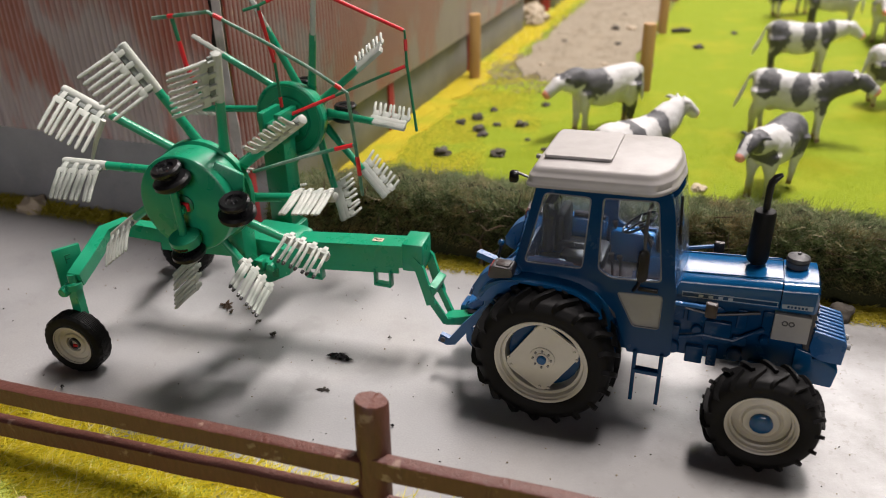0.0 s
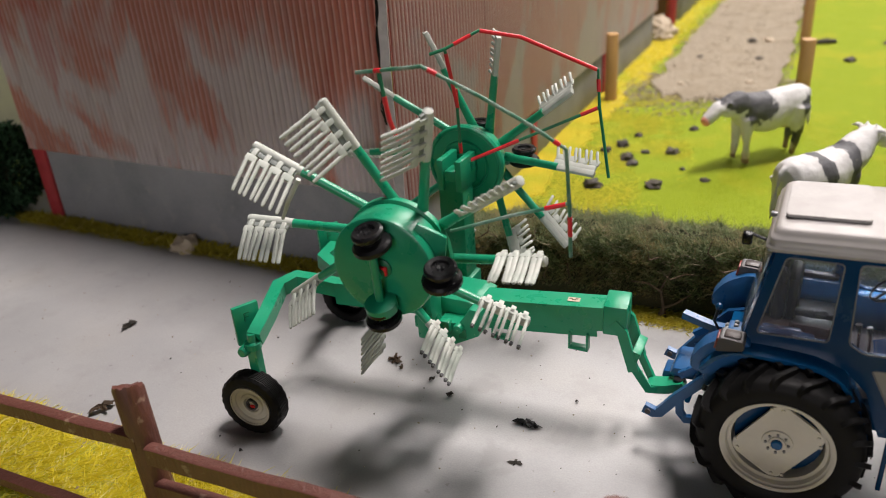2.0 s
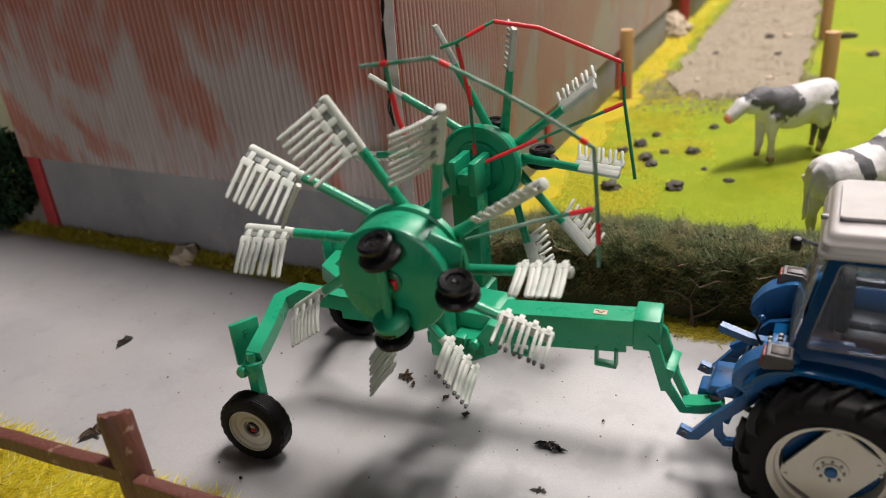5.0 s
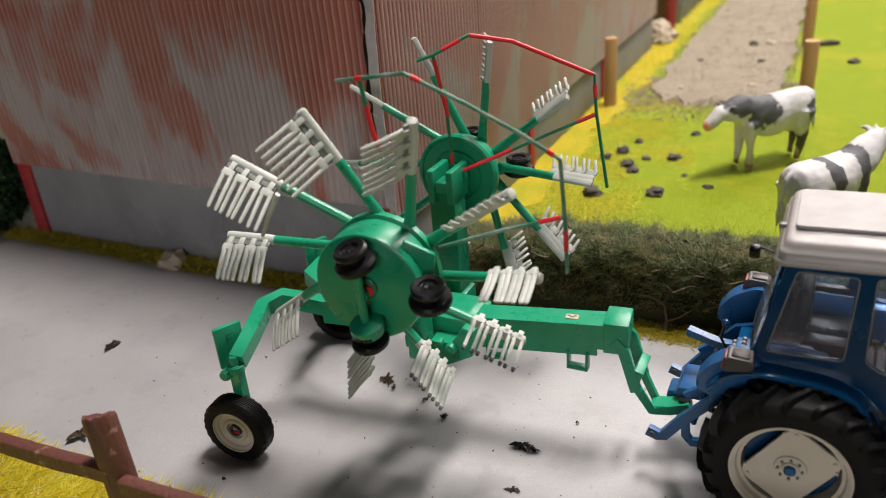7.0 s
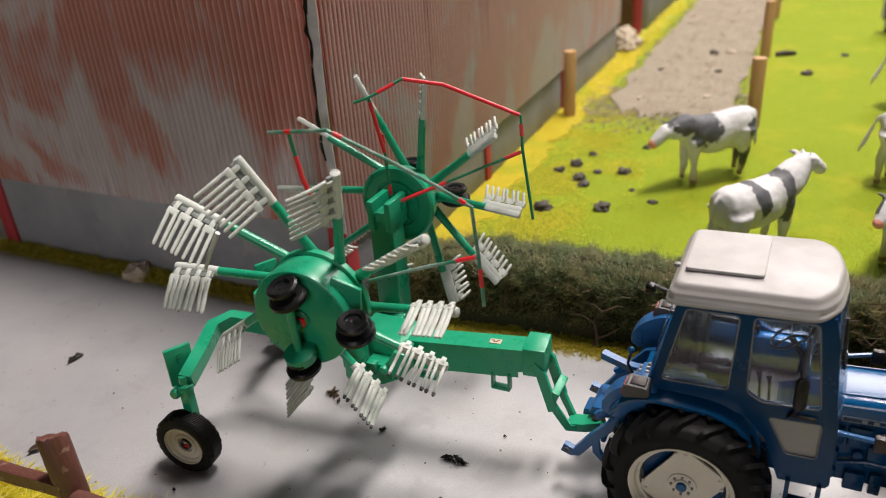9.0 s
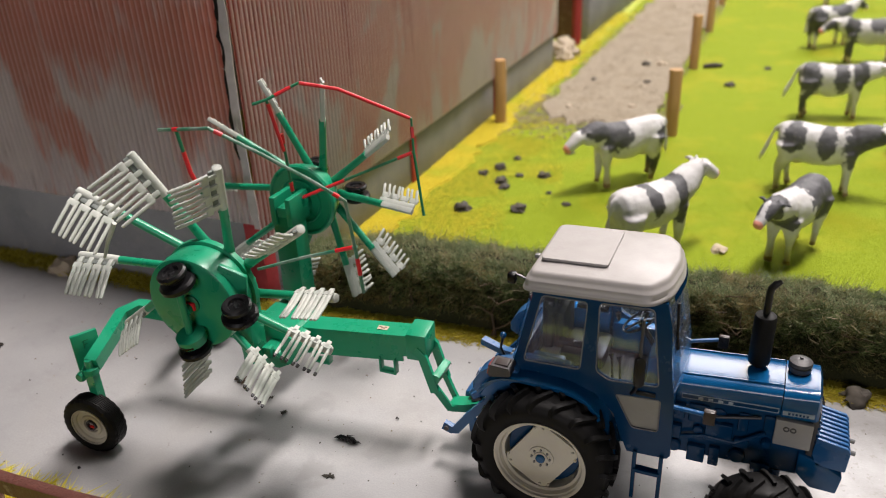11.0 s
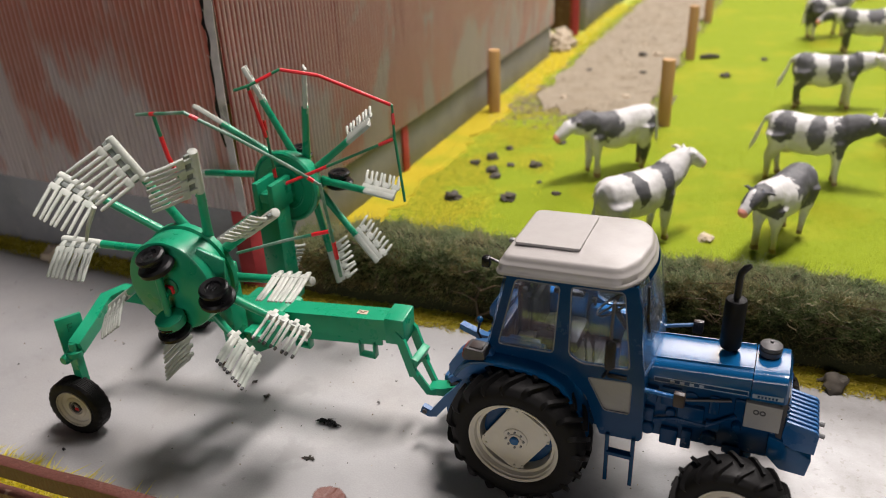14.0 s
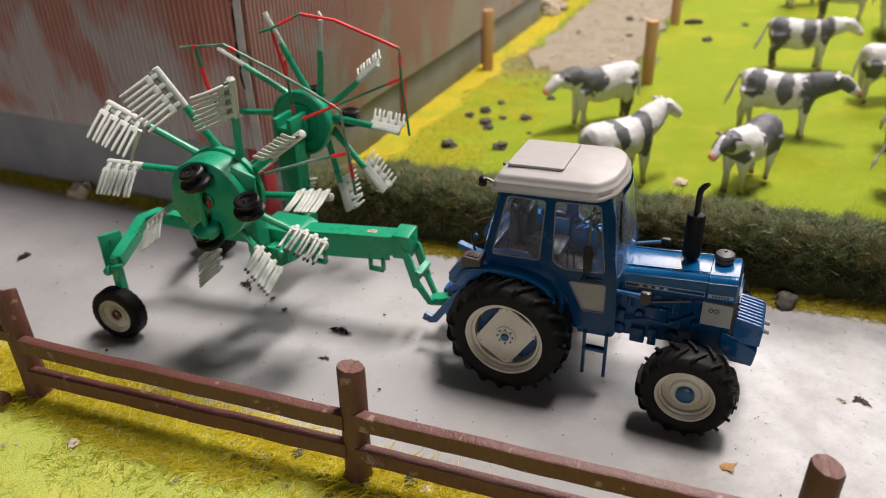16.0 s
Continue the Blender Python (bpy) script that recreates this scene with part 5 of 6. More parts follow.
for hub, tip_at, v, thick, tips, back in (
        ((-11.6, -0.7, 8.35), (-10.19, -2.2, 13.22), (-0.68, -1.62, -0.22), 0.072, False, 0.0),
        ((-11.6, -0.7, 8.35), (-13.97, -2.0, 13.22), (-0.6, -1.58, -0.72), 0.072, False, 0.0),
        ((-11.6, -0.7, 8.35), (-17.0, -1.94, 11.47), (0.09, -1.64, -0.9), 0.07, False, 0.0),
        ((-11.6, -0.7, 8.35), (-17.86, -1.86, 8.64), (0.5, -1.56, -0.78), 0.086, False, 0.0),
        ((-12.76, -1.88, 8.49), (-16.8, -1.39, 5.51), (0.66, -1.38, -0.6), 0.082, False, 0.0),
        ((-13.2, -0.9, 8.0), (-13.6, -1.2, 3.6), (0.05, -1.35, -0.2), 0.09, False, 0.42),
        ((-13.8, -0.34, 6.94), (-10.66, -0.37, 3.51), (0.3, -1.48, -0.22), 0.098, True, 0.42),
        ((-12.53, -0.71, 7.13), (-7.98, -0.3, 5.48), (0.25, -1.5, -0.08), 0.066, True, 0.42),
        ((-12.38, -0.62, 7.43), (-7.18, -0.77, 8.19), (0.28, -1.62, 0.0), 0.098, False, 0.42),
        ((-11.6, -0.7, 8.35), (-7.62, -1.7, 11.2), (0.10, -1.43, 0.55), 0.087, False, 0.0)):
    tine_arm(hub, tip_at, v, thick, tips, -1 if back else 1, False, back, 0.46 if thick == 0.082 else 0.60 if thick == 0.087 else 0.41 if thick > 0.075 else 0.45)
FAR = (-13.3, 6.9, 8.05)
for angle, r in ((107, 5.6), (74, 5.5), (37, 5.6), (145, 5.85), (1, 5.4), (-37, 5.4), (-66, 5.2), (181, 6.5), (217, 6.4), (253, 5.4)):
    a = radians(angle)
    tine_arm((-12.75, 7.6, 8.3), (FAR[0] + math.cos(a) * r, FAR[1], FAR[2] + math.sin(a) * r), (-0.62 * math.sin(a), 0.85, 0.62 * math.cos(a)), 0.066, False, -1, True, 0.0, 0.48)

FACE = Matrix.Rotation(radians(90), 4, "X")    # a lathe's z to -y
bm = fresh()
DRUM = Matrix.Translation((-12.15, -1.95, 7.98)) @ Matrix.Rotation(radians(4), 4, "Z") @ FACE
lathe(bm, [(0.0, 0.60), (1.66, 0.60), (1.74, 0.56), (1.77, 0.48), (1.80, -0.45), (1.76, -0.55), (1.1, -0.9), (0.0, -0.95)], DRUM, 64)
drum = part("rotor_drum", bm, green, rake, "round green rotor drum")
bm = fresh()
lathe(bm, [(1.70, -0.55), (1.88, -0.60), (1.90, -0.82), (1.78, -0.90)], DRUM, 56)
part("arm_ring", bm, green, drum, "green ring that holds the arms")
bm = fresh()
lathe(bm, [(0.34, 0.59), (0.34, 0.66), (0.26, 0.70), (0.0, 0.68)], DRUM @ Matrix.Translation((0.02, 0.02, 0)), 20)
part("hub_boss", bm, green_dark, drum, "dark hub boss")
bm = fresh()
box(bm, -12.25, -11.85, -2.72, -2.52, 7.80, 8.12, 0.05)
part("hub_mark", bm, red, drum, "red paint spot")
AX = (-12.05, -2.92)
bm = fresh()
tube(bm, [(AX[0], AX[1], 6.5), (AX[0] - 0.05, AX[1] - 0.1, 9.1)], 0.14, 12)
axle = part("bogie_axle", bm, green, rake, "green rotor bogie axle")
bm = fresh()
tube(bm, [(-12.15, -2.1, 7.9), (-12.06, -2.95, 7.9)], 0.17, 12)
part("axle_stub", bm, green, axle)


def puck(x, y, z, tilt, lead, size=0.86):
    """A small double transport wheel, lying on its side."""
    m = Matrix.Translation((x, y, z)) @ Matrix.Rotation(radians(tilt), 4, "X") @ Matrix.Rotation(radians(lead), 4, "Y") @ Matrix.Scale(size, 4)
    bm = fresh()
    lathe(bm, [(0.0, 0.34), (0.10, 0.36), (0.14, 0.30), (0.30, 0.30), (0.34, 0.40), (0.52, 0.42), (0.60, 0.34), (0.60, 0.22), (0.50, 0.12), (0.40, 0.08), (0.40, -0.04), (0.64, -0.08), (0.74, -0.18), (0.74, -0.34), (0.64, -0.44), (0.4, -0.46), (0.0, -0.46)], m, 32)
    return part("bogie_wheel", bm, black, rake, "small black bogie wheel")


puck(-12.1, -3.05, 9.25, 16, -6)
puck(-9.85, -2.78, 8.28, 16, 4)
low = puck(-12.0, -2.95, 6.55, 14, 0, 0.8)
bm = fresh()
lathe(bm, [(0.0, 0.30), (0.5, 0.30), (0.62, 0.26), (0.62, -0.1), (0.5, -0.12)], Matrix.Translation((-12.0, -2.95, 6.80)) @ Matrix.Rotation(radians(14), 4, "X") @ Matrix.Scale(0.85, 4), 24)
part("wheel_cap", bm, green, low, "green wheel cover")
bm = fresh()
tube(bm, [(-11.1, -2.0, 7.5), (-10.0, -2.6, 7.6), (-9.95, -2.65, 8.0)], 0.17, 10)
part("bogie_arm", bm, green, rake)
bm = fresh()
slab(bm, [(-0.9, -0.7), (0.6, -0.5), (0.7, 0.3), (-0.2, 0.8)], 0.2, Matrix.Translation((-10.75, -2.0, 8.75)) @ Matrix.Rotation(radians(20), 4, "Z") @ SIDE, 0.05)
part("bogie_gusset", bm, green, rake, "green gusset plate")

bm = fresh()
lathe(bm, [(0.0, 0.22), (0.25, 0.22), (0.28, 0.40), (0.62, 0.40), (0.66, 0.22), (1.05, 0.20), (1.10, 0.28), (1.16, 0.28), (1.2, 0.18), (1.66, 0.16), (1.72, 0.24), (1.82, 0.22), (1.9, 0.1), (1.85, -0.2), (1.6, -0.9), (0.0, -1.1)], Matrix.Translation((-13.3, 6.65, 8.1)) @ FACE @ Matrix.Scale(0.9, 4), 56)
part("rotor_drum", bm, green, rake, "round green rotor drum with stepped rings")
puck(-11.2, 7.9, 8.25, 0, 0)
puck(-13.2, 8.0, 9.3, 0, 0, 0.7)
bm = fresh()
tube(bm, [(-12.3, 7.4, 8.0), (-11.2, 7.9, 8.2)], 0.2, 10)
part("bogie_arm", bm, green, rake)


# ---- guard hoops with red tape ----
def hoop(points, tapes, label, rod_paint=green_dark):
    """A thin bent rod; tapes are (segment, from, to) in shares of the segment."""
    bm = fresh()
    tube(bm, points, 0.062, 8)
    rod = part("guard_hoop", bm, rod_paint, rake, label)
    for k, a, b in tapes:
        p, q = Vector(points[k]), Vector(points[k + 1])
        bm = fresh()
        tube(bm, [p + (q - p) * a, p + (q - p) * b], 0.078, 8)
        part("red_tape", bm, red, rod, "red tape band")


hoop([(-12.85, -1.6, 14.0), (-10.45, -1.95, 14.38), (-8.9, -1.4, 13.45), (-7.6, -0.8, 12.5), (-6.75, -0.3, 11.72), (-6.72, 0.0, 9.7), (-6.8, 0.4, 7.85)],
     [(0, 0.30, 0.40), (1, 0.10, 0.25), (3, 0.62, 0.80), (5, 0.15, 0.55)], "thin worn green guard hoop with red tape", worn_rod)
hoop([(-12.0, -1.72, 14.1), (-11.85, -1.6, 12.6), (-11.6, -1.3, 11.3)], [(0, 0.5, 1.0), (1, 0.0, 0.5)], "thin guard hoop leg")
hoop([(-6.72, 0.1, 9.85), (-8.6, -0.2, 9.3), (-10.6, -0.5, 8.6)], [(0, 0.08, 0.42)], "thin worn guard stay", worn_rod)
hoop([(-13.4, 4.2, 13.2), (-12.9, 4.5, 13.35), (-11.95, 5.45, 13.85), (-10.6, 6.2, 13.5), (-8.05, 7.6, 12.05), (-7.9, 7.35, 10.75), (-7.3, 6.75, 8.1)],
     [(1, 0.25, 0.75), (2, 0.02, 1.0), (3, 0.0, 0.98), (4, 0.25, 0.6)], "thin green guard hoop with red tape")
hoop([(-12.9, 4.5, 13.3), (-12.75, 5.0, 11.0)], [(0, 0.05, 0.98)], "thin red taped hoop leg")
hoop([(-12.9, 5.2, 11.7), (-12.95, 5.4, 10.0), (-13.0, 5.6, 8.4)], [(0, 0.0, 0.25), (1, 0.35, 0.62)], "thin guard hoop post")
hoop([(-7.9, 7.3, 10.7), (-10.2, 6.6, 9.7), (-12.75, 5.8, 8.6)], [(0, 0.02, 0.28), (1, 0.25, 0.98)], "thin guard stay with red tape")
bm = fresh()
tube(bm, [(-14.9, -2.5, 10.7), (-15.4, -2.55, 9.9), (-15.8, -2.5, 9.2)], [0.09, 0.08, 0.06], 7)
part("tine", bm, tine_paint, rake, "bent pale tine")

def strands(count, x0, x1, u0, u1, length, width, seed, lift=0.12):
    """Curly fibres matted over the hedge's skin, between u0 and u1 of its cross section."""
    rng = random.Random(seed)
    verts, faces = [], []
    for _ in range(count):
        x, u = rng.uniform(x0, x1), rng.uniform(u0, u1)
        y, z = hedge_form(x, u)
        y2, z2 = hedge_form(x, u + 0.02)
        along = Vector((0, y2 - y, z2 - z)).normalized()
        out = Vector((0, -along.z, along.y))
        if out.dot(Vector((0, y - hedge_mid(x), z - 1.0))) < 0:
            out = -out
        turn = rng.uniform(0, 2 * math.pi)
        curl = rng.uniform(-3.2, 3.2)
        h = length * rng.uniform(0.4, 1.6)
        rise = lift * rng.uniform(-0.6, 2.2)
        p = Vector((x, y, z)) + out * rng.uniform(-0.10, 0.08)
        w = out.cross(Vector((1, 0, 0))).lerp(out, 0.5).normalized() * width * rng.uniform(0.6, 1.4)
        k, n = len(verts), 5
        for j in range(n):
            f = j / (n - 1)
            verts += [tuple(p - w * (1 - 0.5 * f)), tuple(p + w * (1 - 0.5 * f))]
            a = turn + curl * f
            p = p + (Vector((1, 0, 0)) * math.cos(a) + along * math.sin(a)) * (h / n) + out * (rise * math.sin(3 * f) / n * 2)
        for j in range(n - 1):
            a = k + 2 * j
            faces.append((a, a + 1, a + 3, a + 2))
    return verts, faces


def hung(name, data, mat, parent):
    """Loose fibres as one part of a thing."""
    verts, faces = data
    o = Vector(ORIGINS[parent.name])
    me = bpy.data.meshes.new(name)
    me.from_pydata([tuple((Vector(v) - o) * CM) for v in verts], [], faces)
    me.materials.append(mat)
    ob = new(name, me)
    ob.parent = parent
    return tagged(ob, kind="stuff")


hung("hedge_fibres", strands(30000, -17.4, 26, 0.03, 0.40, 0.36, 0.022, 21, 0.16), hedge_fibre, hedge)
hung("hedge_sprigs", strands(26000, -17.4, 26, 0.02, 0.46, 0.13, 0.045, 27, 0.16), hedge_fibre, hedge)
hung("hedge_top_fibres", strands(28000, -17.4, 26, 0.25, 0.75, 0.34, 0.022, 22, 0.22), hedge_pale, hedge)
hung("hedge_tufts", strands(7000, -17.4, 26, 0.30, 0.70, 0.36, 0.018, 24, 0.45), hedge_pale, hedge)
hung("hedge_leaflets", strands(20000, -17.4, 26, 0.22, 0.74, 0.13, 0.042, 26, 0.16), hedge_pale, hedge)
hung("hedge_stalks", strands(1800, -17.4, 26, 0.05, 0.46, 0.9, 0.018, 25, 0.25), hedge_stalk, hedge)
hung("hedge_fibres", strands(9000, 26, 60, 0.05, 0.7, 0.8, 0.03, 23, 0.2), hedge_fibre, hedge)
rng = random.Random(31)
for k in range(46):
    x, u = rng.uniform(-16.5, 22), rng.uniform(0.06, 0.45)
    y, z = hedge_form(x, u)
    p = Vector((x, y - 0.1, z))
    d = Vector((rng.gauss(0, 1), rng.gauss(-0.2, 0.25), rng.gauss(0, 0.5))).normalized()
    e = Vector((rng.gauss(0, 0.6), rng.gauss(-0.1, 0.3), rng.gauss(0.2, 0.5)))
    n = rng.uniform(0.7, 1.8)
    bm = fresh()
    tube(bm, [p - d * n * 0.5, p + e * 0.12, p + d * n * 0.5, p + d * n * 0.8 + e * 0.4], [0.02, 0.04, 0.035, 0.015], 5)
    part("twig", bm, twig_brown, hedge)
for x in (-5.6, 3.1):
    bm = fresh()
    y, z = hedge_form(x, 0.02)
    tube(bm, [(x, y - 0.3, -0.05), (x + 0.05, y - 0.25, 0.5), (x - 0.15, y - 0.05, 1.3), (x + 0.2, y - 0.02, 2.2), (x + 0.35, y + 0.2, 2.9)], [0.24, 0.08, 0.055, 0.035, 0.015], 8)
    tube(bm, [(x, y - 0.25, 0.45), (x + 0.6, y - 0.25, 0.8), (x + 1.2, y - 0.1, 1.3)], [0.07, 0.05, 0.02], 7)
    tube(bm, [(x - 0.1, y - 0.1, 1.2), (x - 0.7, y - 0.2, 1.6), (x - 1.5, y - 0.15, 1.55)], [0.07, 0.05, 0.02], 7)
    part("stem", bm, twig_brown, hedge, "short brown stem")


# ---- grass and flock ----
def near_fade(x, y):
    k = 0.5 + 0.8 * noise.noise((x * 0.25, y * 0.4, 3.0)) + 0.5 * noise.noise((x * 0.9, y * 0.9, 13.0))
    return max(0.04, min(1.0, k))


stuff("verge_grass", blades(36000, (-34, 22, -9.4, -5.75), 0.85, 0.020, 0.9, 41, 0.06, lambda x, y: near_fade(x, y) * min(1.0, max(0.05, (y + 9.6) * 0.9)), 0.35), grass_yellow, "tufts of yellow static grass along the road edge", "grass")
stuff("verge_grass", blades(20000, (-34, 22, -16, -7.4), 0.40, 0.02, 1.0, 42, 0.08, near_fade, 0.5), grass_olive, "short olive static grass on the verge", "grass")
def foot_strip(x0, x1, front, back, seed):
    """A low mossy strip with a ragged front edge; front and back give y at x."""
    bm = fresh()
    rows = []
    n = int((x1 - x0) / 0.35)
    for i in range(n + 1):
        x = x0 + (x1 - x0) * i / n
        a = front(x) + 0.30 * noise.noise((x * 0.5, seed, 0)) + 0.18 * noise.noise((x * 1.9, seed, 4))
        b = back(x)
        rows.append([bm.verts.new((x, a + (b - a) * k / 6, -0.03 + 0.10 * min(1.0, k / 2) + 0.06 * noise.noise((x * 1.3, k * 1.1, seed)))) for k in range(7)])
    for p, q in zip(rows, rows[1:]):
        for k in range(6):
            bm.faces.new((p[k], q[k], q[k + 1], p[k + 1]))
    return bm


single("moss_strip", foot_strip(-17.6, 60, lambda x: hedge_mid(x) - 3.15, lambda x: hedge_mid(x) - 1.2, 2.0), yellow_flock, (0, 0, 0), "ragged strip of yellow moss along the hedge foot", "ground cover", kind="structure")
single("moss_strip", foot_strip(-60, -17.7, lambda x: 8.45, lambda x: 9.55, 5.0), moss_flock, (0, 0, 0), "ragged strip of olive moss along the shed foot", "ground cover", kind="structure")
stuff("hedge_foot_grass", blades(30000, (-17.5, 26, 8.9, 13.0), 0.50, 0.022, 0.9, 43, 0.0, lambda x, y: (0 < y - hedge_mid(x) + 3.5 < 1.7) * min(1.0, 0.02 + 0.7 * (y - hedge_mid(x) + 3.5)) * (0.3 + 0.7 * near_fade(x, y)), 0.6), grass_moss, "mossy yellow-green grass at the hedge foot", "grass")
stuff("shed_foot_grass", blades(9000, (-47, -17.6, 8.1, 9.5), 0.50, 0.022, 0.8, 44, 0.0, lambda x, y: max(0.02, min(1.0, (y - 8.05) * 0.9)) * (0.3 + 0.7 * near_fade(x, y))), grass_moss, "mossy yellow-green grass at the shed foot", "grass")
stuff("field_grass", blades(25000, (-16.4, 32, 14.0, 42), 0.13, 0.024, 1.2, 45, 0.05, None, 0.5), grass_field, "short bright green static grass", "grass")
stuff("yellow_grass", blades(30000, (-18.1, -7.5, 15.0, 47), 0.22, 0.026, 1.3, 46, 0.03, lambda x, y: max(0.0, min(1.0, (-9.5 - x + 5.0 * noise.noise((x * 0.3, y * 0.16, 2.0)) + 2.0 * noise.noise((x * 1.1, y * 0.8, 6.0))) * 0.22)), 0.35), grass_lemon, "yellow static grass beside the shed", "grass")
stuff("yellow_grass", blades(6000, (-18.1, -13, 46, 100), 0.30, 0.04, 0.9, 47, 0.03, lambda x, y: max(0.0, min(1.0, (-15.0 - x + 1.5 * noise.noise((x * 0.3, y * 0.2, 2.0))) * 0.5))), grass_yellow, "yellow static grass beside the shed", "grass")


def strip(points_left, points_right, z, n=60, sink=0.0, ragged=0.0):
    """An irregular flat strip between two edges x(y); ragged roughens its near end and lets it sink into the ground."""
    bm = fresh()
    rows = []
    (yl0, yl1) = points_left[0], points_left[1]
    for j in range(n + 1):
        y = yl0 + (yl1 - yl0) * j / n
        a, b = points_left[2](y), points_right(y)
        start = max(0.0, 1 - j / 8)
        rows.append([bm.verts.new((a + (b - a) * i / 10, y + ragged * start * noise.noise((i * 0.83, 2.3, 1.7)), z + 0.12 * noise.noise((i * 0.9, y * 0.7, 4.0)) * (0 < i < 10) - sink * (i == 10) - 0.05 * ragged * (j < 2))) for i in range(11)])
    for a, b in zip(rows, rows[1:]):
        for i in range(10):
            bm.faces.new((a[i], a[i + 1], b[i + 1], b[i]))
    return bm


single("yellow_flock_strip", strip((14.5, 74, lambda y: -18.6), lambda y: -15.8 + 1.6 * noise.noise((y * 0.2, 1, 1)) + 0.8 * noise.noise((y * 0.9, 4, 1)) - 0.8 * (y >= 70), 0.14, 120, 0.26), yellow_flock, (0, 0, 0), "strip of yellow flock along the shed wall", "ground cover", kind="structure")
single("gravel_track", strip((45.5, 122, lambda y: -14.8 + 0.8 * noise.noise((y * 0.25, 7, 1)) + 2.2 * max(0, 1 - (y - 45.5) / 5)), lambda y: -4.0 + 0.9 * noise.noise((y * 0.22, 3, 1)) - 0.012 * (y - 45), 0.24, 90, 0.0, 4.5), gravel, (0, 0, 0), "sandy gravel farm track between shed and pasture", "track", kind="structure")


def chips(count, area, size, seed, z=0.1, dense=None):
    rng = random.Random(seed)
    verts, faces = [], []
    while len(faces) < count * 8:
        x, y = rng.uniform(area[0], area[1]), rng.uniform(area[2], area[3])
        if dense and rng.random() > dense(x, y):
            continue
        k, s = len(verts), size * rng.uniform(0.4, 1.5)
        c = Vector((x, y, z + s * 0.3))
        for d in ((1, 0, 0), (0, 1, 0), (-1, 0, 0), (0, -1, 0), (0, 0, 0.8), (0, 0, -0.8)):
            verts.append(tuple(c + Vector(d) * s * rng.uniform(0.6, 1.3) + Vector((rng.uniform(-0.3, 0.3) * s, rng.uniform(-0.3, 0.3) * s, 0))))
        for a, b in ((0, 1), (1, 2), (2, 3), (3, 0)):
            faces += [(k + a, k + b, k + 4), (k + b, k + a, k + 5)]
    return verts, faces


stuff("gravel_chips", chips(7500, (-15.5, -3.5, 44.6, 110), 0.075, 51, 0.20), stone_bits, "loose sandy stone chips on the track", "gravel")
stuff("gravel_chips", chips(4200, (-17, -2.2, 40.5, 54), 0.08, 55, 0.08, lambda x, y: max(0.0, min(1.0, (y - 40.0) / 9))), stone_bits, "loose sandy stone chips spilt on the grass", "gravel")
stuff("road_grit", chips(260, (-45, 30, -5.6, 9), 0.035, 52, 0.01), stone_bits, "fine pale grit on the road", "grit")
stuff("road_crumbs", chips(90, (-30, 20, -5, 8.5), 0.035, 53, 0.01), dung_mat, "small dark crumbs on the road", "crumbs")
stuff("verge_grit", chips(120, (-30, 20, -12, -6), 0.09, 54, 0.08), stone_bits, "small pale stones in the verge", "grit")


# ---- fence ----
def fence_y(x):
    return -7.45 + 0.055 * (x + 3.0)


fence = thing("fence", -3, -7.2, 0, "dark red-brown stained wooden post and rail fence", "fence")
for k, (x, top, lx) in enumerate(((-34.0, 5.4, 0.1), (-18.55, 5.3, -0.15), (-3.3, 5.22, 0.1), (11.6, 5.3, 0.1), (27.0, 5.6, 0.0))):
    bm = fresh()
    rng = random.Random(60 + k)
    n, y = 22, fence_y(x) + 0.5
    rings = []
    for z, r in ((-0.3, 0.51), (0.0, 0.51), (1.5, 0.495), (3.2, 0.50), (top - 0.12, 0.495), (top, 0.45)):
        ring = []
        for i in range(n):
            a = 2 * math.pi * i / n
            rr = r * (1 + 0.05 * noise.noise((math.cos(a) * 1.4 + k * 9, math.sin(a) * 1.4, z * 0.4)) + 0.02 * noise.noise((math.cos(a) * 5, math.sin(a) * 5, z * 2 + k)))
            slant = (0.22 if k == 1 else 0.10) * math.cos(a + k) * (z > 3.5) + (0.10 if k == 1 else 0.05) * noise.noise((math.cos(a) * 3 + k, math.sin(a) * 3, z)) * (z > 4.5)
            ring.append(bm.verts.new((x + lx * z / top + rr * math.cos(a), y + rr * math.sin(a), z + slant)))
        rings.append(ring)
    for a, b in zip(rings, rings[1:]):
        for i in range(n):
            bm.faces.new((a[i], a[(i + 1) % n], b[(i + 1) % n], b[i]))
    c = bm.verts.new((x + lx, y, top - 0.02))
    for i in range(n):
        bm.faces.new((rings[-1][i], rings[-1][(i + 1) % n], c))
    part("post", bm, brown_wood, fence, "round brown post with a rough sawn top")


def rail(x0, x1, z0, z1, seed, tall=0.70, shift=(0.0, 0.0)):
    """A rough sawn rail nailed to the posts' front."""
    bm = fresh()
    rings = []
    n = 40
    for i in range(n + 1):
        f = i / n
        x = x0 + (x1 - x0) * f
        y = fence_y(x) + shift[0] + (shift[1] - shift[0]) * f + 0.02 * noise.noise((x * 0.8, seed, 0))
        zt = z0 + (z1 - z0) * f + 0.05 * noise.noise((x * 0.35, seed, 3.0)) + 0.02 * noise.noise((x * 2.0, seed, 5.0))
        h = tall + 0.06 * noise.noise((x * 0.4, seed, 9.0))
        rings.append([bm.verts.new(p) for p in ((x, y, zt - h), (x, y, zt - 0.04), (x, y + 0.05, zt), (x, y + 0.38, zt), (x, y + 0.42, zt - 0.05), (x, y + 0.42, zt - h))])
    for a, b in zip(rings, rings[1:]):
        for i in range(6):
            bm.faces.new((a[i], a[(i + 1) % 6], b[(i + 1) % 6], b[i]))
    bm.faces.new(rings[0][::-1])
    bm.faces.new(rings[-1])
    return bm


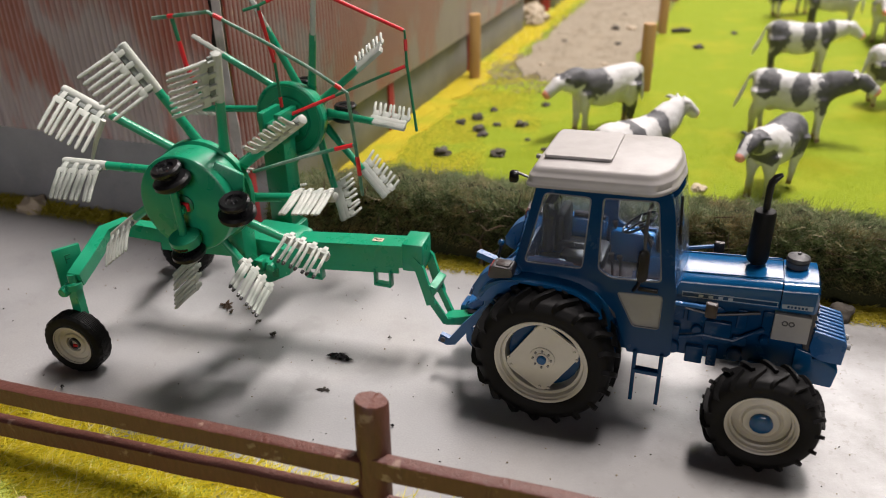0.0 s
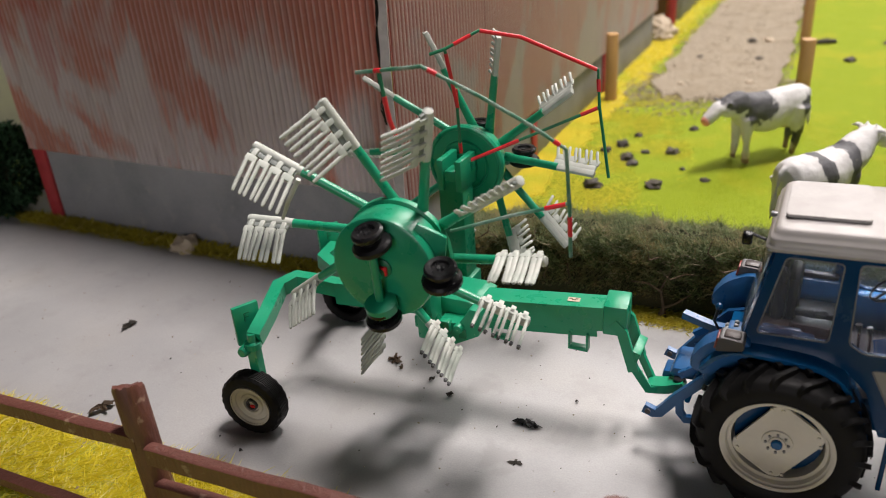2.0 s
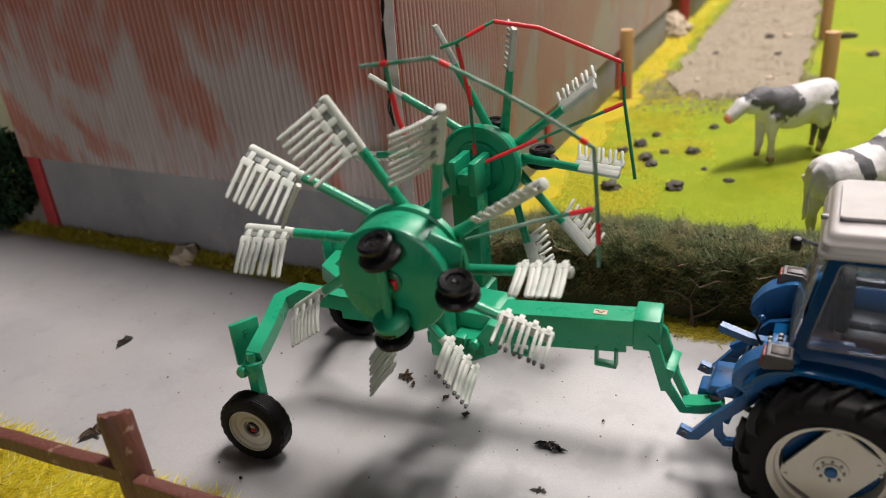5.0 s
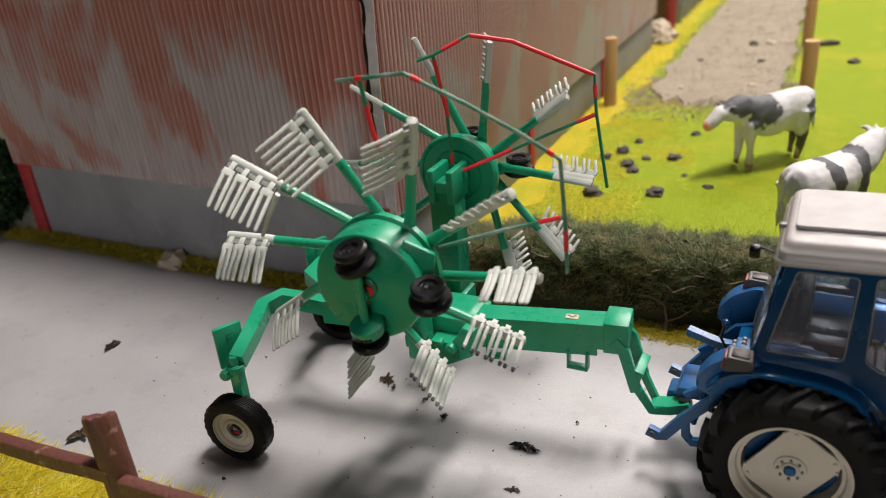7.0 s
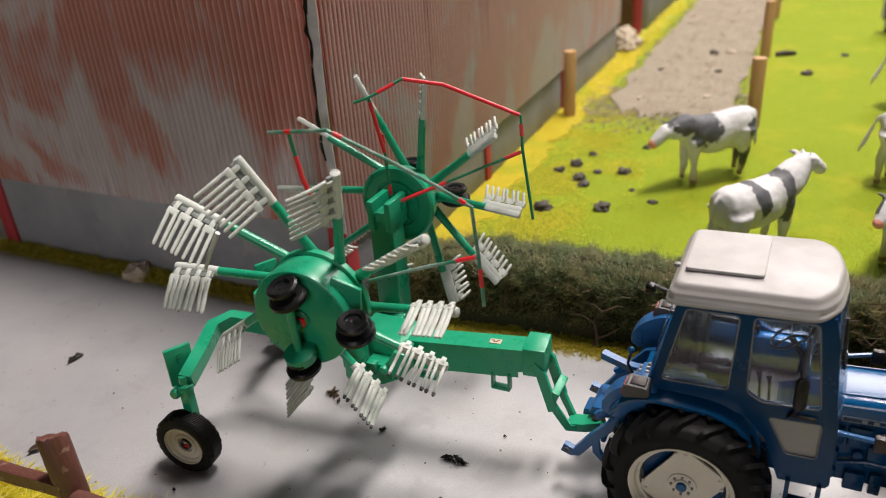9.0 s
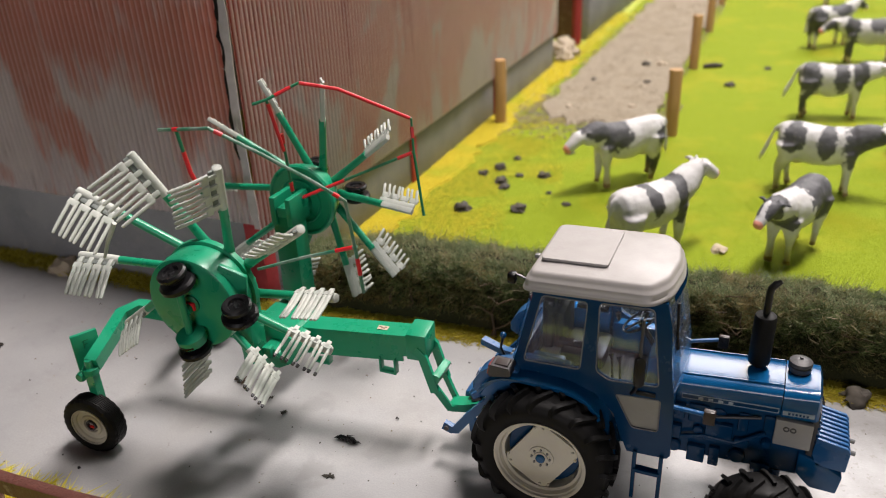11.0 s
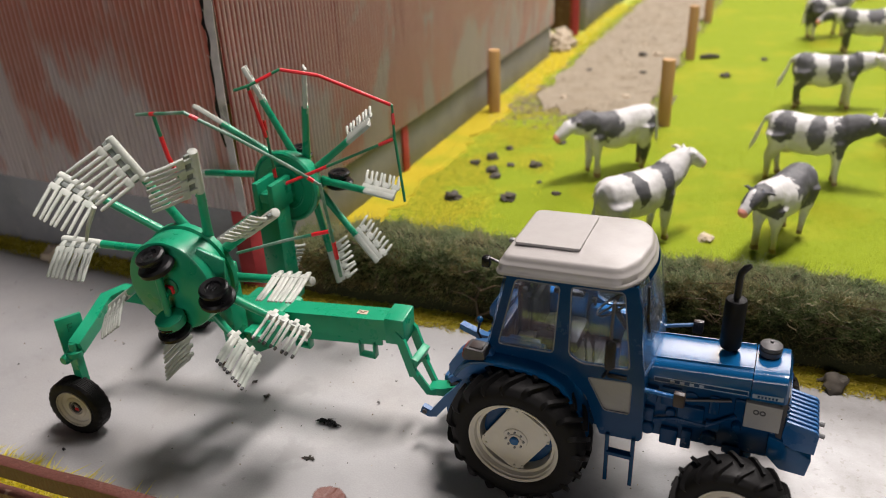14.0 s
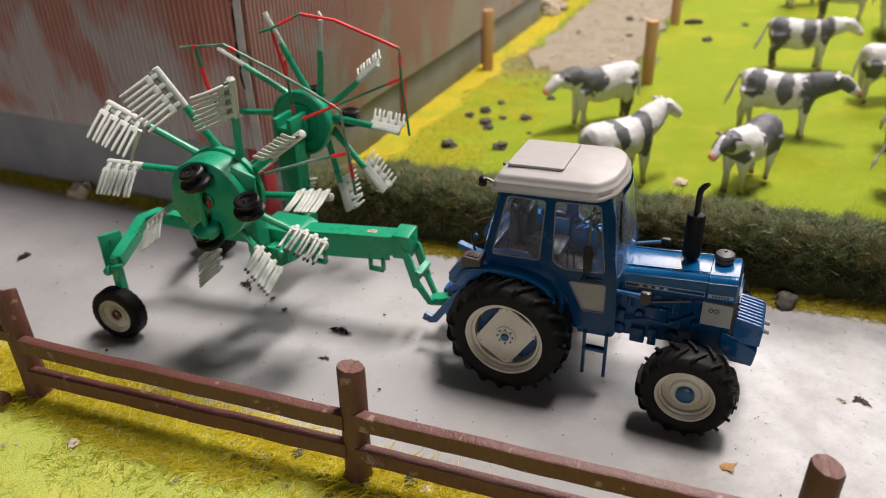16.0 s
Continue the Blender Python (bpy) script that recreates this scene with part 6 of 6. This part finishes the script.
LOOSE = (0.75, 0.75, -0.6, -0.9)    # heights and shifts of the fallen rail
for k, (x0, x1, z0, z1) in enumerate(((-34.2, -18.5, 3.6, 3.62), (-18.2, -3.45, 3.26, 3.34), (-18.2, -3.45, 1.72, 2.0), (-3.1, 11.6, 3.48, 3.5), (-3.1, 11.6, 1.92, 1.95), (11.9, 27, 3.65, 3.65), (11.9, 27, 2.1, 2.1))):
    part("rail", rail(x0, x1, z0, z1, k * 3.7, 0.55 if x0 < -30 else 0.68), brown_wood, fence, "rough sawn brown rail", 40)
part("rail", rail(-34.2, -19.0, LOOSE[0], LOOSE[1], 9.9, 0.42, (LOOSE[2], LOOSE[3])), brown_wood, fence, "loose lower rail hanging near the ground", 40)
bm = fresh()
tube(bm, [(-2.55, -7.6, 2.0), (-2.1, -7.62, 1.75), (-1.85, -7.6, 1.55)], [0.08, 0.05, 0.01], 5)
part("splinter", bm, brown_wood, fence)

# ---- gate posts by the track ----
for x, y, h, r in ((-17.1, 44.3, 5.75, 0.52), (-2.1, 45.0, 5.6, 0.54), (-3.2, 68.4, 5.8, 0.52), (-3.8, 89.0, 5.5, 0.52), (-4.2, 110.0, 5.6, 0.52)):
    bm = fresh()
    lathe(bm, [(r, -0.3), (r, h - 0.10), (r * 0.94, h - 0.02), (r * 0.6, h), (0.0, h)], Matrix.Translation((x, y, 0)), 24)
    single("wooden_post", bm, post_wood, (x, y, 0), "pale round wooden post beside the gravel track", "post", "posts along the track")


# ---- clods, stones and litter ----
def clod(x, y, size, seed, mat, name, label, category, group="", flat=0.6, z=0.0):
    bm = fresh()
    bmesh.ops.create_icosphere(bm, subdivisions=3, radius=size)
    for v in bm.verts:
        k = 1 + 0.55 * noise.noise(v.co * (1.6 / size) + Vector((seed * 3.1, 0, 0))) + 0.25 * noise.noise(v.co * (4.5 / size) + Vector((0, seed, 0)))
        v.co *= k
        v.co.z = max(v.co.z * flat, -size * 0.25)
        v.co += Vector((x, y, z + size * 0.22))
    return single(name, bm, mat, (x, y, 0), label, category, group, sharp=50)


for k, (x, y, s) in enumerate(((-9.3, 26.0, 0.55), (-13.2, 33.1, 0.5), (-12.2, 30.5, 0.5), (-9.5, 32.5, 0.48), (-13.1, 24.9, 0.6), (-11.6, 29.4, 0.4), (-9.0, 38.0, 0.33), (-14.0, 31.6, 0.38), (-11.3, 32.0, 0.3), (-6.5, 27.8, 0.28), (1.2, 62.0, 0.5), (-12.6, 35.5, 0.3), (-8.2, 29.4, 0.22), (4.4, 70.0, 0.4))):
    clod(x, y, s, k, dung_mat, "dung_clod", "dark brown lumpy clod lying on the grass", "clod", "clods in the pasture")
clod(10.8, 11.1, 0.58, 40, dung_mat, "rock", "dark grey lump of rock at the hedge foot", "rock", flat=0.8)
clod(3.9, 23.9, 0.45, 41, beige_stone, "stone", "pale grey stone lying on the grass", "stone", flat=0.5)
clod(-32.9, 8.7, 0.8, 42, beige_stone, "stone", "brown stone lying at the shed foot", "stone", flat=0.8)
clod(-14.8, -9.7, 0.28, 43, beige_stone, "stone", "small cream stone in the verge", "stone", flat=0.6)
clod(-11.6, -6.6, 0.25, 44, beige_stone, "stone", "small cream stone in the verge", "stone", flat=0.6)
clod(-6.0, -6.9, 0.3, 45, dung_mat, "rock", "small dark lump at the fence foot", "rock", flat=0.7)
clod(-1.4, -6.5, 0.3, 46, dung_mat, "rock", "small dark lump at the fence foot", "rock", flat=0.7)
clod(-0.6, -6.7, 0.3, 47, beige_stone, "stone", "small cream stone in the verge", "stone", flat=0.5)
clod(-17.6, -7.0, 0.25, 48, dung_mat, "rock", "small dark lump at the fence foot", "rock", flat=0.7)


def scrap(x, y, arms, reach, thick, seed, mat, name, label, category):
    """A ragged, crumpled scrap with torn points."""
    rng = random.Random(seed)
    bm = fresh()
    n = arms * 3
    inner, outer = [], []
    for k in range(n):
        a = 2 * math.pi * k / n + rng.uniform(-0.12, 0.12)
        r = reach * (0.22 + 0.55 * rng.random() ** 2 + 0.35 * max(0.0, math.sin(2 * a + seed)))
        inner.append(bm.verts.new((x + reach * 0.14 * math.cos(a), y + reach * 0.14 * math.sin(a), thick * rng.uniform(1.0, 3.4))))
        outer.append(bm.verts.new((x + r * math.cos(a), y + r * math.sin(a), thick * rng.uniform(0.5, 2.6))))
    mid = bm.verts.new((x, y, thick * 2.4))
    for k in range(n):
        m = (k + 1) % n
        bm.faces.new((inner[k], outer[k], outer[m], inner[m]))
        bm.faces.new((mid, inner[k], inner[m]))
    bmesh.ops.solidify(bm, geom=bm.faces[:], thickness=thick * 0.8)
    return single(name, bm, mat, (x, y, 0), label, category, sharp=40)


scrap(-8.75, 1.05, 8, 0.55, 0.07, 1, black, "burnt_scrap", "ragged black scrap lying on the road", "litter")
scrap(-8.4, 0.98, 6, 0.4, 0.06, 2, black, "burnt_scrap", "ragged black scrap lying on the road", "litter")
scrap(-15.5, 3.0, 8, 0.5, 0.06, 3, twig_brown, "dry_scrap", "crumpled dark brown scrap on the road", "litter")
scrap(-15.0, 2.6, 5, 0.25, 0.05, 4, twig_brown, "dry_scrap", "crumpled dark brown scrap on the road", "litter")
scrap(-12.2, 1.6, 5, 0.25, 0.06, 5, dung_mat, "dry_scrap", "small dark crumb on the road", "litter")
scrap(-13.4, 2.3, 4, 0.22, 0.05, 6, dung_mat, "dry_scrap", "small dark crumb on the road", "litter")
scrap(-7.3, 3.0, 4, 0.12, 0.06, 7, dung_mat, "dry_scrap", "small dark crumb on the road", "litter")
scrap(-18.1, -4.4, 4, 0.12, 0.07, 8, black, "dry_scrap", "small dark crumb on the road", "litter")
scrap(14.0, 4.5, 10, 0.5, 0.03, 9, twig_brown, "leaf_litter", "small heap of dry brown leaf bits", "litter")
scrap(13.3, 4.2, 5, 0.3, 0.02, 10, beige_stone, "leaf_litter", "small heap of dry pale leaf bits", "litter")
scrap(-29.4, 0.9, 4, 0.5, 0.09, 11, dung_mat, "dry_scrap", "short dark twig on the road", "litter")
# plain scrap shape put where a dead fly lies
scrap(-25.3, -4.5, 7, 0.7, 0.12, 12, twig_brown, "dry_scrap", "ragged brown scrap in place of a dead fly by the fence", "litter")
scrap(-4.9, -2.2, 3, 0.12, 0.05, 13, black, "dry_scrap", "small dark crumb on the road", "litter")
scrap(-8.3, -1.1, 5, 0.35, 0.025, 14, dung_mat, "dry_scrap", "thin dark sliver on the road", "litter")
bm = fresh()
slab(bm, [(-0.30, 0.0), (-0.1, 0.16), (0.12, 0.12), (0.34, 0.2), (0.2, -0.04), (0.26, -0.22), (0.0, -0.12), (-0.18, -0.2)], 0.03, Matrix.Translation((9.3, -1.5, 0.12)) @ Matrix.Rotation(radians(25), 4, "X") @ Matrix.Rotation(radians(-15), 4, "Y"), 0.008)
single("dry_leaf", bm, post_wood, (9.3, -1.5, 0), "small curled orange-brown leaf on the road", "leaf")
bm = fresh()
tube(bm, [(-2.2, 69.0, 0.2), (-1.2, 69.3, 0.3), (-0.3, 69.8, 0.2)], [0.25, 0.32, 0.2], 8)
single("log", bm, dung_mat, (-1.2, 69.3, 0), "short dark log lying in the grass", "log")
rng = random.Random(77)
for k in range(9):
    x, y = rng.uniform(-14, -5), rng.uniform(46.5, 90)
    clod(x, y, rng.uniform(0.25, 0.5), 80 + k, beige_stone if k % 3 else dung_mat, "stone", "rough brown stone lying on the gravel track", "stone", "stones on the track", 0.6, 0.2)

# ---- end of the shed: rubble and the next building ----
rng = random.Random(78)
for k in range(10):
    x, y = rng.uniform(-19.5, -17.6), rng.uniform(68, 76)
    clod(x, y, rng.uniform(0.5, 1.0), 100 + k, beige_stone, "rubble_stone", "pale cream rubble stone heaped behind the shed", "stone", "rubble heap", 0.9, 0.2 + 0.5 * (k % 3))
second = thing("second_shed", -30, 100, 0, "further shed of grey board and rusted tin", "shed", kind="structure")
bm = fresh()
box(bm, -19.2, -18.2, 82, 150, -0.3, 5.6, 0.05)
part("side_board", bm, concrete, second)
bm = fresh()
box(bm, -40, -19.3, 82, 83, -0.3, 30, 0.05)
part("front_wall", bm, brown_wood, second, "dark brown front wall")
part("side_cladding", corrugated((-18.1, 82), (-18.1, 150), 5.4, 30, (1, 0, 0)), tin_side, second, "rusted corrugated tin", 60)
bm = fresh()
tube(bm, [(-18.8, 78, 0), (-18.8, 78, 6)], 0.6, 12)
single("red_post", bm, red_post, (-18.8, 78, 0), "dark red post standing between the sheds", "post")

# ---- evergreen bush past the shed ----
bush = thing("evergreen_bush", -49.2, 9.5, 0, "dark green bushy evergreen shrub beside the shed", "shrub")
bm = fresh()
tube(bm, [(-49.2, 9.6, -0.2), (-49.1, 9.6, 2.5), (-49.3, 9.7, 5.5)], [0.5, 0.35, 0.12], 8)
for a in range(9):
    z = 0.8 + 0.5 * a
    tube(bm, [(-49.2, 9.6, z), (-49.2 + 2.2 * math.cos(a * 2.4), 9.6 + 2.2 * math.sin(a * 2.4), z + 0.7)], [0.16, 0.04], 6)
part("trunk", bm, twig_brown, bush)
rng = random.Random(91)
verts, faces = [], []
for _ in range(15000):
    v = Vector((rng.gauss(0, 1), rng.gauss(0, 1), rng.gauss(0, 1))).normalized()
    r = 0.72 + 0.38 * noise.noise(v * 2.3) + rng.uniform(-0.2, 0.12)
    p = Vector((-49.0 + v.x * 3.7 * r, 9.4 + v.y * 3.4 * r, 3.0 + v.z * 3.3 * r))
    if p.z < 0:
        continue
    d = (v + Vector((rng.gauss(0, 0.5), rng.gauss(0, 0.5), rng.gauss(0.2, 0.5)))).normalized()
    s = d.cross(Vector((rng.gauss(0, 1), rng.gauss(0, 1), rng.gauss(0, 1)))).normalized() * rng.uniform(0.05, 0.1)
    k = len(verts)
    h = rng.uniform(0.25, 0.55)
    verts += [tuple(p - s * 0.3), tuple(p + d * h * 0.5 - s), tuple(p + d * h), tuple(p + d * h * 0.5 + s)]
    faces.append((k, k + 1, k + 2, k + 3))
hung("crown", (verts, faces), dark_leaf, bush)
bm = fresh()
box(bm, -120, -47.5, 24, 25, -0.3, 40, 0.1)
single("backdrop", bm, cream, (0, 0, 0), "plain cream board behind the diorama", "backdrop", kind="structure")
bm = fresh()
box(bm, -120, 160, 190, 191, -0.3, 12, 0.1)
single("backdrop_rear", bm, moss_flock, (0, 0, 0), "olive green bank at the far edge", "backdrop", kind="structure")

# ---- toy cows ----
def hide(t, b):
    patch, pink, tan = (node(t, "ShaderNodeAttribute") for _ in range(3))
    patch.attribute_name, pink.attribute_name, tan.attribute_name = "patch", "pink", "tan"
    v = coords(t)
    wob = span(t, noise_tex(t, v, 260.0, 4.0), 0.3, 0.7, -0.25, 0.25)
    edge = node(t, "ShaderNodeMath", {0: patch.outputs["Fac"], 1: wob}, op="ADD").outputs[0]
    grime = noise_tex(t, v, 130.0, 4.0)
    c = blend(t, span(t, grime, 0.4, 0.75, 0.0, 0.55), (0.58, 0.575, 0.57), (0.40, 0.385, 0.37))
    c = blend(t, span(t, edge, 0.44, 0.56), c, blend(t, grime, (0.03, 0.031, 0.034), (0.13, 0.13, 0.14)))
    c = blend(t, span(t, noise_tex(t, v, 420.0, 5.0, 0.7), 0.58, 0.72, 0.0, 0.4), c, (0.36, 0.33, 0.28))
    c = blend(t, span(t, tan.outputs["Fac"], 0.3, 0.8, 0.0, 0.7), c, (0.50, 0.30, 0.13))
    c = blend(t, span(t, pink.outputs["Fac"], 0.4, 0.6), c, (0.72, 0.30, 0.22))
    t.links.new(c, b.inputs["Base Color"])
    bump(t, b, noise_tex(t, v, 500.0, 4.0), 0.35, 0.0008)


cow_paint = material("painted_cow_plastic", hide, 0.6, 0.0, 0.35)


def cow_form(turn, drop, stride, tail):
    """A standing cow of about 7.5 cm, its nose to +x, hooves on z = 0."""
    bm = fresh()
    secs = ((-2.75, 3.55, 0.55, 0.60), (-2.55, 3.55, 0.90, 0.95), (-2.0, 3.50, 1.08, 1.10), (-1.2, 3.35, 1.12, 1.22), (-0.3, 3.20, 1.18, 1.30), (0.6, 3.22, 1.14, 1.25), (1.4, 3.40, 1.02, 1.15), (2.0, 3.55, 0.86, 1.02), (2.4, 3.75, 0.62, 0.80))
    rings = []
    for x, z, w, h in secs:
        rings.append([bm.verts.new((x, w * math.cos(2 * math.pi * k / 20), z + h * math.sin(2 * math.pi * k / 20) * (1.14 if math.sin(2 * math.pi * k / 20) < 0 else 0.88))) for k in range(20)])
    for a, b in zip(rings, rings[1:]):
        for k in range(20):
            bm.faces.new((a[k], a[(k + 1) % 20], b[(k + 1) % 20], b[k]))
    bm.faces.new(rings[0][::-1])
    bm.faces.new(rings[-1])
    a = radians(turn)
    f = Vector((math.cos(a), math.sin(a), 0))
    neck0, neck1 = Vector((2.0, 0, 3.7)), Vector((2.0, 0, 3.7)) + Vector((1.35, math.sin(a) * 0.8, 0.75 - drop))
    tube(bm, [neck0, neck0.lerp(neck1, 0.5) + Vector((0, 0, 0.05)), neck1], [0.95, 0.78, 0.58], 14)
    head = [neck1 - f * 0.15 + Vector((0, 0, 0.10)), neck1 + f * 0.35 + Vector((0, 0, 0.05)), neck1 + f * 0.85 + Vector((0, 0, -0.28)), neck1 + f * 1.25 + Vector((0, 0, -0.58)), neck1 + f * 1.45 + Vector((0, 0, -0.70))]
    tube(bm, head, [0.40, 0.52, 0.40, 0.33, 0.24], 14)
    s = Vector((-f.y, f.x, 0))
    for k in (-1, 1):
        e = neck1 + s * (0.38 * k) + Vector((0, 0, 0.38))
        tube(bm, [e, e + s * (0.35 * k) + Vector((0, 0, 0.10)) - f * 0.05, e + s * (0.68 * k) + Vector((0, 0, 0.02)) - f * 0.1], [0.13, 0.19, 0.06], 8, 0.6)
        e = neck1 + s * (0.2 * k) + Vector((0, 0, 0.48))
        tube(bm, [e, e + s * (0.1 * k) + Vector((0, 0, 0.28))], [0.11, 0.06], 6)
    for x, y, sx, front in ((1.55, -0.55, stride, True), (1.75, 0.55, -stride, True), (-2.15, -0.62, -stride, False), (-1.95, 0.62, stride, False)):
        if front:
            pts, rad = [(x, y, 3.0), (x + 0.1 * sx, y, 2.2), (x + 0.3 * sx, y, 1.25), (x + 0.5 * sx, y, 0.35), (x + 0.55 * sx + 0.05, y, 0.0)], [0.56, 0.40, 0.235, 0.19, 0.26]
        else:
            pts, rad = [(x + 0.1, y, 3.3), (x + 0.15, y, 2.4), (x - 0.18 + 0.2 * sx, y, 1.5), (x - 0.05 + 0.45 * sx, y, 0.4), (x + 0.02 + 0.5 * sx, y, 0.0)], [0.80, 0.60, 0.27, 0.20, 0.26]
        tube(bm, pts, rad, 12)
    bmesh.ops.create_uvsphere(bm, u_segments=12, v_segments=8, radius=0.5, matrix=Matrix.Translation((-1.4, 0, 2.15)) @ Matrix.Diagonal((1.1, 0.8, 0.8, 1)))
    tube(bm, [(-2.6, 0, 4.15), (-2.95, 0.05, 4.0), (-3.1 - tail * 0.3, 0.1, 3.0), (-3.15 - tail, 0.15, 2.0), (-3.2 - tail * 1.2, 0.15, 1.5)], [0.2, 0.16, 0.12, 0.18, 0.08], 8)
    bmesh.ops.recalc_face_normals(bm, faces=bm.faces)
    me = bpy.data.meshes.new("cow_form")
    bm.to_mesh(me)
    bm.free()
    me.transform(Matrix.Scale(CM, 4))
    ob = new("cow_form", me)
    mod = ob.modifiers.new("skin", "REMESH")
    mod.mode, mod.voxel_size = "VOXEL", 0.0011
    soft = ob.modifiers.new("soften", "SMOOTH")
    soft.factor, soft.iterations = 0.5, 5
    bpy.context.view_layer.update()
    out = bpy.data.meshes.new_from_object(ob.evaluated_get(bpy.context.evaluated_depsgraph_get()))
    bpy.data.objects.remove(ob)
    low = min(v.co.z for v in out.vertices)
    out.transform(Matrix.Translation((0, 0, -low)))
    out.shade_smooth()
    nose = head[-1] + f * 0.1
    return out, tuple(nose)


def cow(x, y, heading, turn, drop, stride, tail, patches, dark_face, label, size=1.05):
    """patches: (x, z, half length, half height, flank) on the body; flank 0 is both."""
    me, nose = cow_form(turn, drop, stride, tail)
    me.name = "cow_figure"
    patch, pink, tan = [], [], []
    for v in me.vertices:
        px, py, pz = v.co / CM
        k = 0.0
        for cx, cz, rx, rz, flank in patches:
            if flank and flank * py < -0.15:
                continue
            d = math.hypot((px - cx) / rx, (pz - cz) / rz)
            k = max(k, min(1.0, 1.0 - (d - 1.0) * 0.9 - 0.5))
        near = math.dist((px, py, pz), nose)
        if dark_face and px > 2.7 and 0.75 < near < 1.9 and abs(py - nose[1] * 0.8) > 0.14:
            k = max(k, 0.9)
        if pz < 0.36:
            k = max(k, 0.8)
        patch.append(k)
        pink.append(max(0.0, min(1.0, 1.0 - (near - 0.42) * 2.5 - 0.4)))
        tan.append(max(0.0, min(1.0, 1.0 - math.dist((px, py, pz), (-1.4, 0, 2.05)) / 0.75), min(0.6, 0.75 - pz * 0.45)))
    for name, values in (("patch", patch), ("pink", pink), ("tan", tan)):
        me.attributes.new(name, "FLOAT", "POINT").data.foreach_set("value", values)
    skins = [v.normal.copy() for v in me.vertices]
    for v, skin in zip(me.vertices, skins):
        p = v.co / CM
        v.co += skin * CM * (0.09 * noise.noise(p * 0.9 + Vector((x, y, 0))) + 0.035 * noise.noise(p * 2.6 + Vector((y, x, 0))))
    me.materials.clear()
    me.materials.append(cow_paint)
    ob = new("cow_figure", me)
    ob.location, ob.rotation_euler = (x * CM, y * CM, 0.0015), (0, 0, radians(heading))
    ob.scale = (size, size, size)
    return tagged(ob, label, "cow figure", "cows in the pasture")


WHITE_BLACK = "white and black painted toy cow standing on the grass"
cow(-3.7, 33.0, 223, 8, 0.75, 0.3, 0.0, [(1.2, 3.9, 1.1, 1.3, 0), (2.5, 4.2, 1.0, 0.7, 0), (-2.3, 3.3, 0.5, 0.7, 1), (-2.2, 1.2, 0.5, 1.1, 0)], False, "white toy cow with dark shoulders, head lowered, on the grass")
cow(0.1, 21.7, 55, -4, 0.0, 0.35, 0.0, [(1.35, 3.6, 0.42, 1.6, 0), (-0.7, 3.9, 0.45, 1.0, 0)], False, "white toy cow with two dark saddle stripes, seen by the hedge")
cow(7.75, 24.6, 248, -6, 0.45, 0.3, 0.1, [(-1.2, 3.7, 1.5, 1.7, 0), (3.1, 4.7, 0.5, 0.45, 0), (2.3, 3.0, 0.5, 0.5, 0)], True, "white toy cow with a grey back and pink nose", 0.97)
cow(9.1, 35.2, -3, 0, 0.35, 0.4, 0.45, [(-1.7, 3.7, 0.75, 0.85, 0), (0.2, 3.5, 0.55, 1.1, 0), (2.3, 3.6, 1.1, 1.7, 0)], True, "white toy cow with black neck and three black patches")
cow(10.1, 53.3, 12, 0, 0.55, 0.35, 0.5, [(-2.0, 3.4, 0.75, 1.5, 0), (0.3, 3.6, 0.6, 1.3, 0), (1.75, 3.7, 0.65, 1.2, 0), (-2.2, 1.4, 0.6, 1.0, 0)], False, "white toy cow with grey-black bands across its back")
cow(17.2, 46.4, 30, 0, 0.2, 0.3, 0.1, [(0.6, 3.6, 1.1, 1.4, 0), (-2.3, 2.8, 0.5, 0.8, -1)], True, "white toy cow with a dark shoulder and tan udder")
cow(18.4, 36.6, 48, 10, 0.3, 0.4, 0.3, [(-2.0, 3.2, 0.8, 1.6, 0), (0.8, 3.6, 0.9, 1.2, 0), (-2.1, 1.2, 0.7, 1.2, 0)], True, "white toy cow with black hindquarters")
cow(18.4, 27.4, 25, 0, 0.2, 0.3, 0.4, [(0.2, 3.6, 0.8, 1.2, 0), (1.9, 3.8, 0.6, 0.9, 0)], True, WHITE_BLACK)
cow(13.8, 75.0, 192, 6, 0.65, 0.3, 0.0, [(1.8, 3.7, 0.7, 1.2, 0), (-0.6, 4.0, 0.8, 0.8, 0), (1.6, 1.6, 0.6, 1.0, 0)], True, "white toy cow with a black head grazing low")
cow(10.2, 82.5, 42, 0, 0.1, 0.3, 0.0, [(-2.2, 3.0, 0.8, 1.6, 0), (0.7, 4.0, 1.3, 0.7, 0)], True, WHITE_BLACK)
cow(18.6, 70.5, 262, 0, 0.5, 0.2, 0.1, [(0.8, 4.0, 0.9, 0.9, 0), (-1.2, 3.8, 0.8, 1.0, 0), (3.2, 5.0, 0.6, 0.5, 0)], False, WHITE_BLACK)
cow(12.5, 111.5, 8, 0, 0.3, 0.3, 0.2, [(0.3, 3.6, 0.7, 1.3, 0), (2.6, 4.2, 0.8, 1.0, 0)], True, WHITE_BLACK)
cow(22.5, 55.5, 200, 0, 0.4, 0.3, 0.1, [(0.3, 3.6, 0.9, 1.3, 0), (-1.9, 3.6, 0.6, 1.0, 0)], True, WHITE_BLACK)
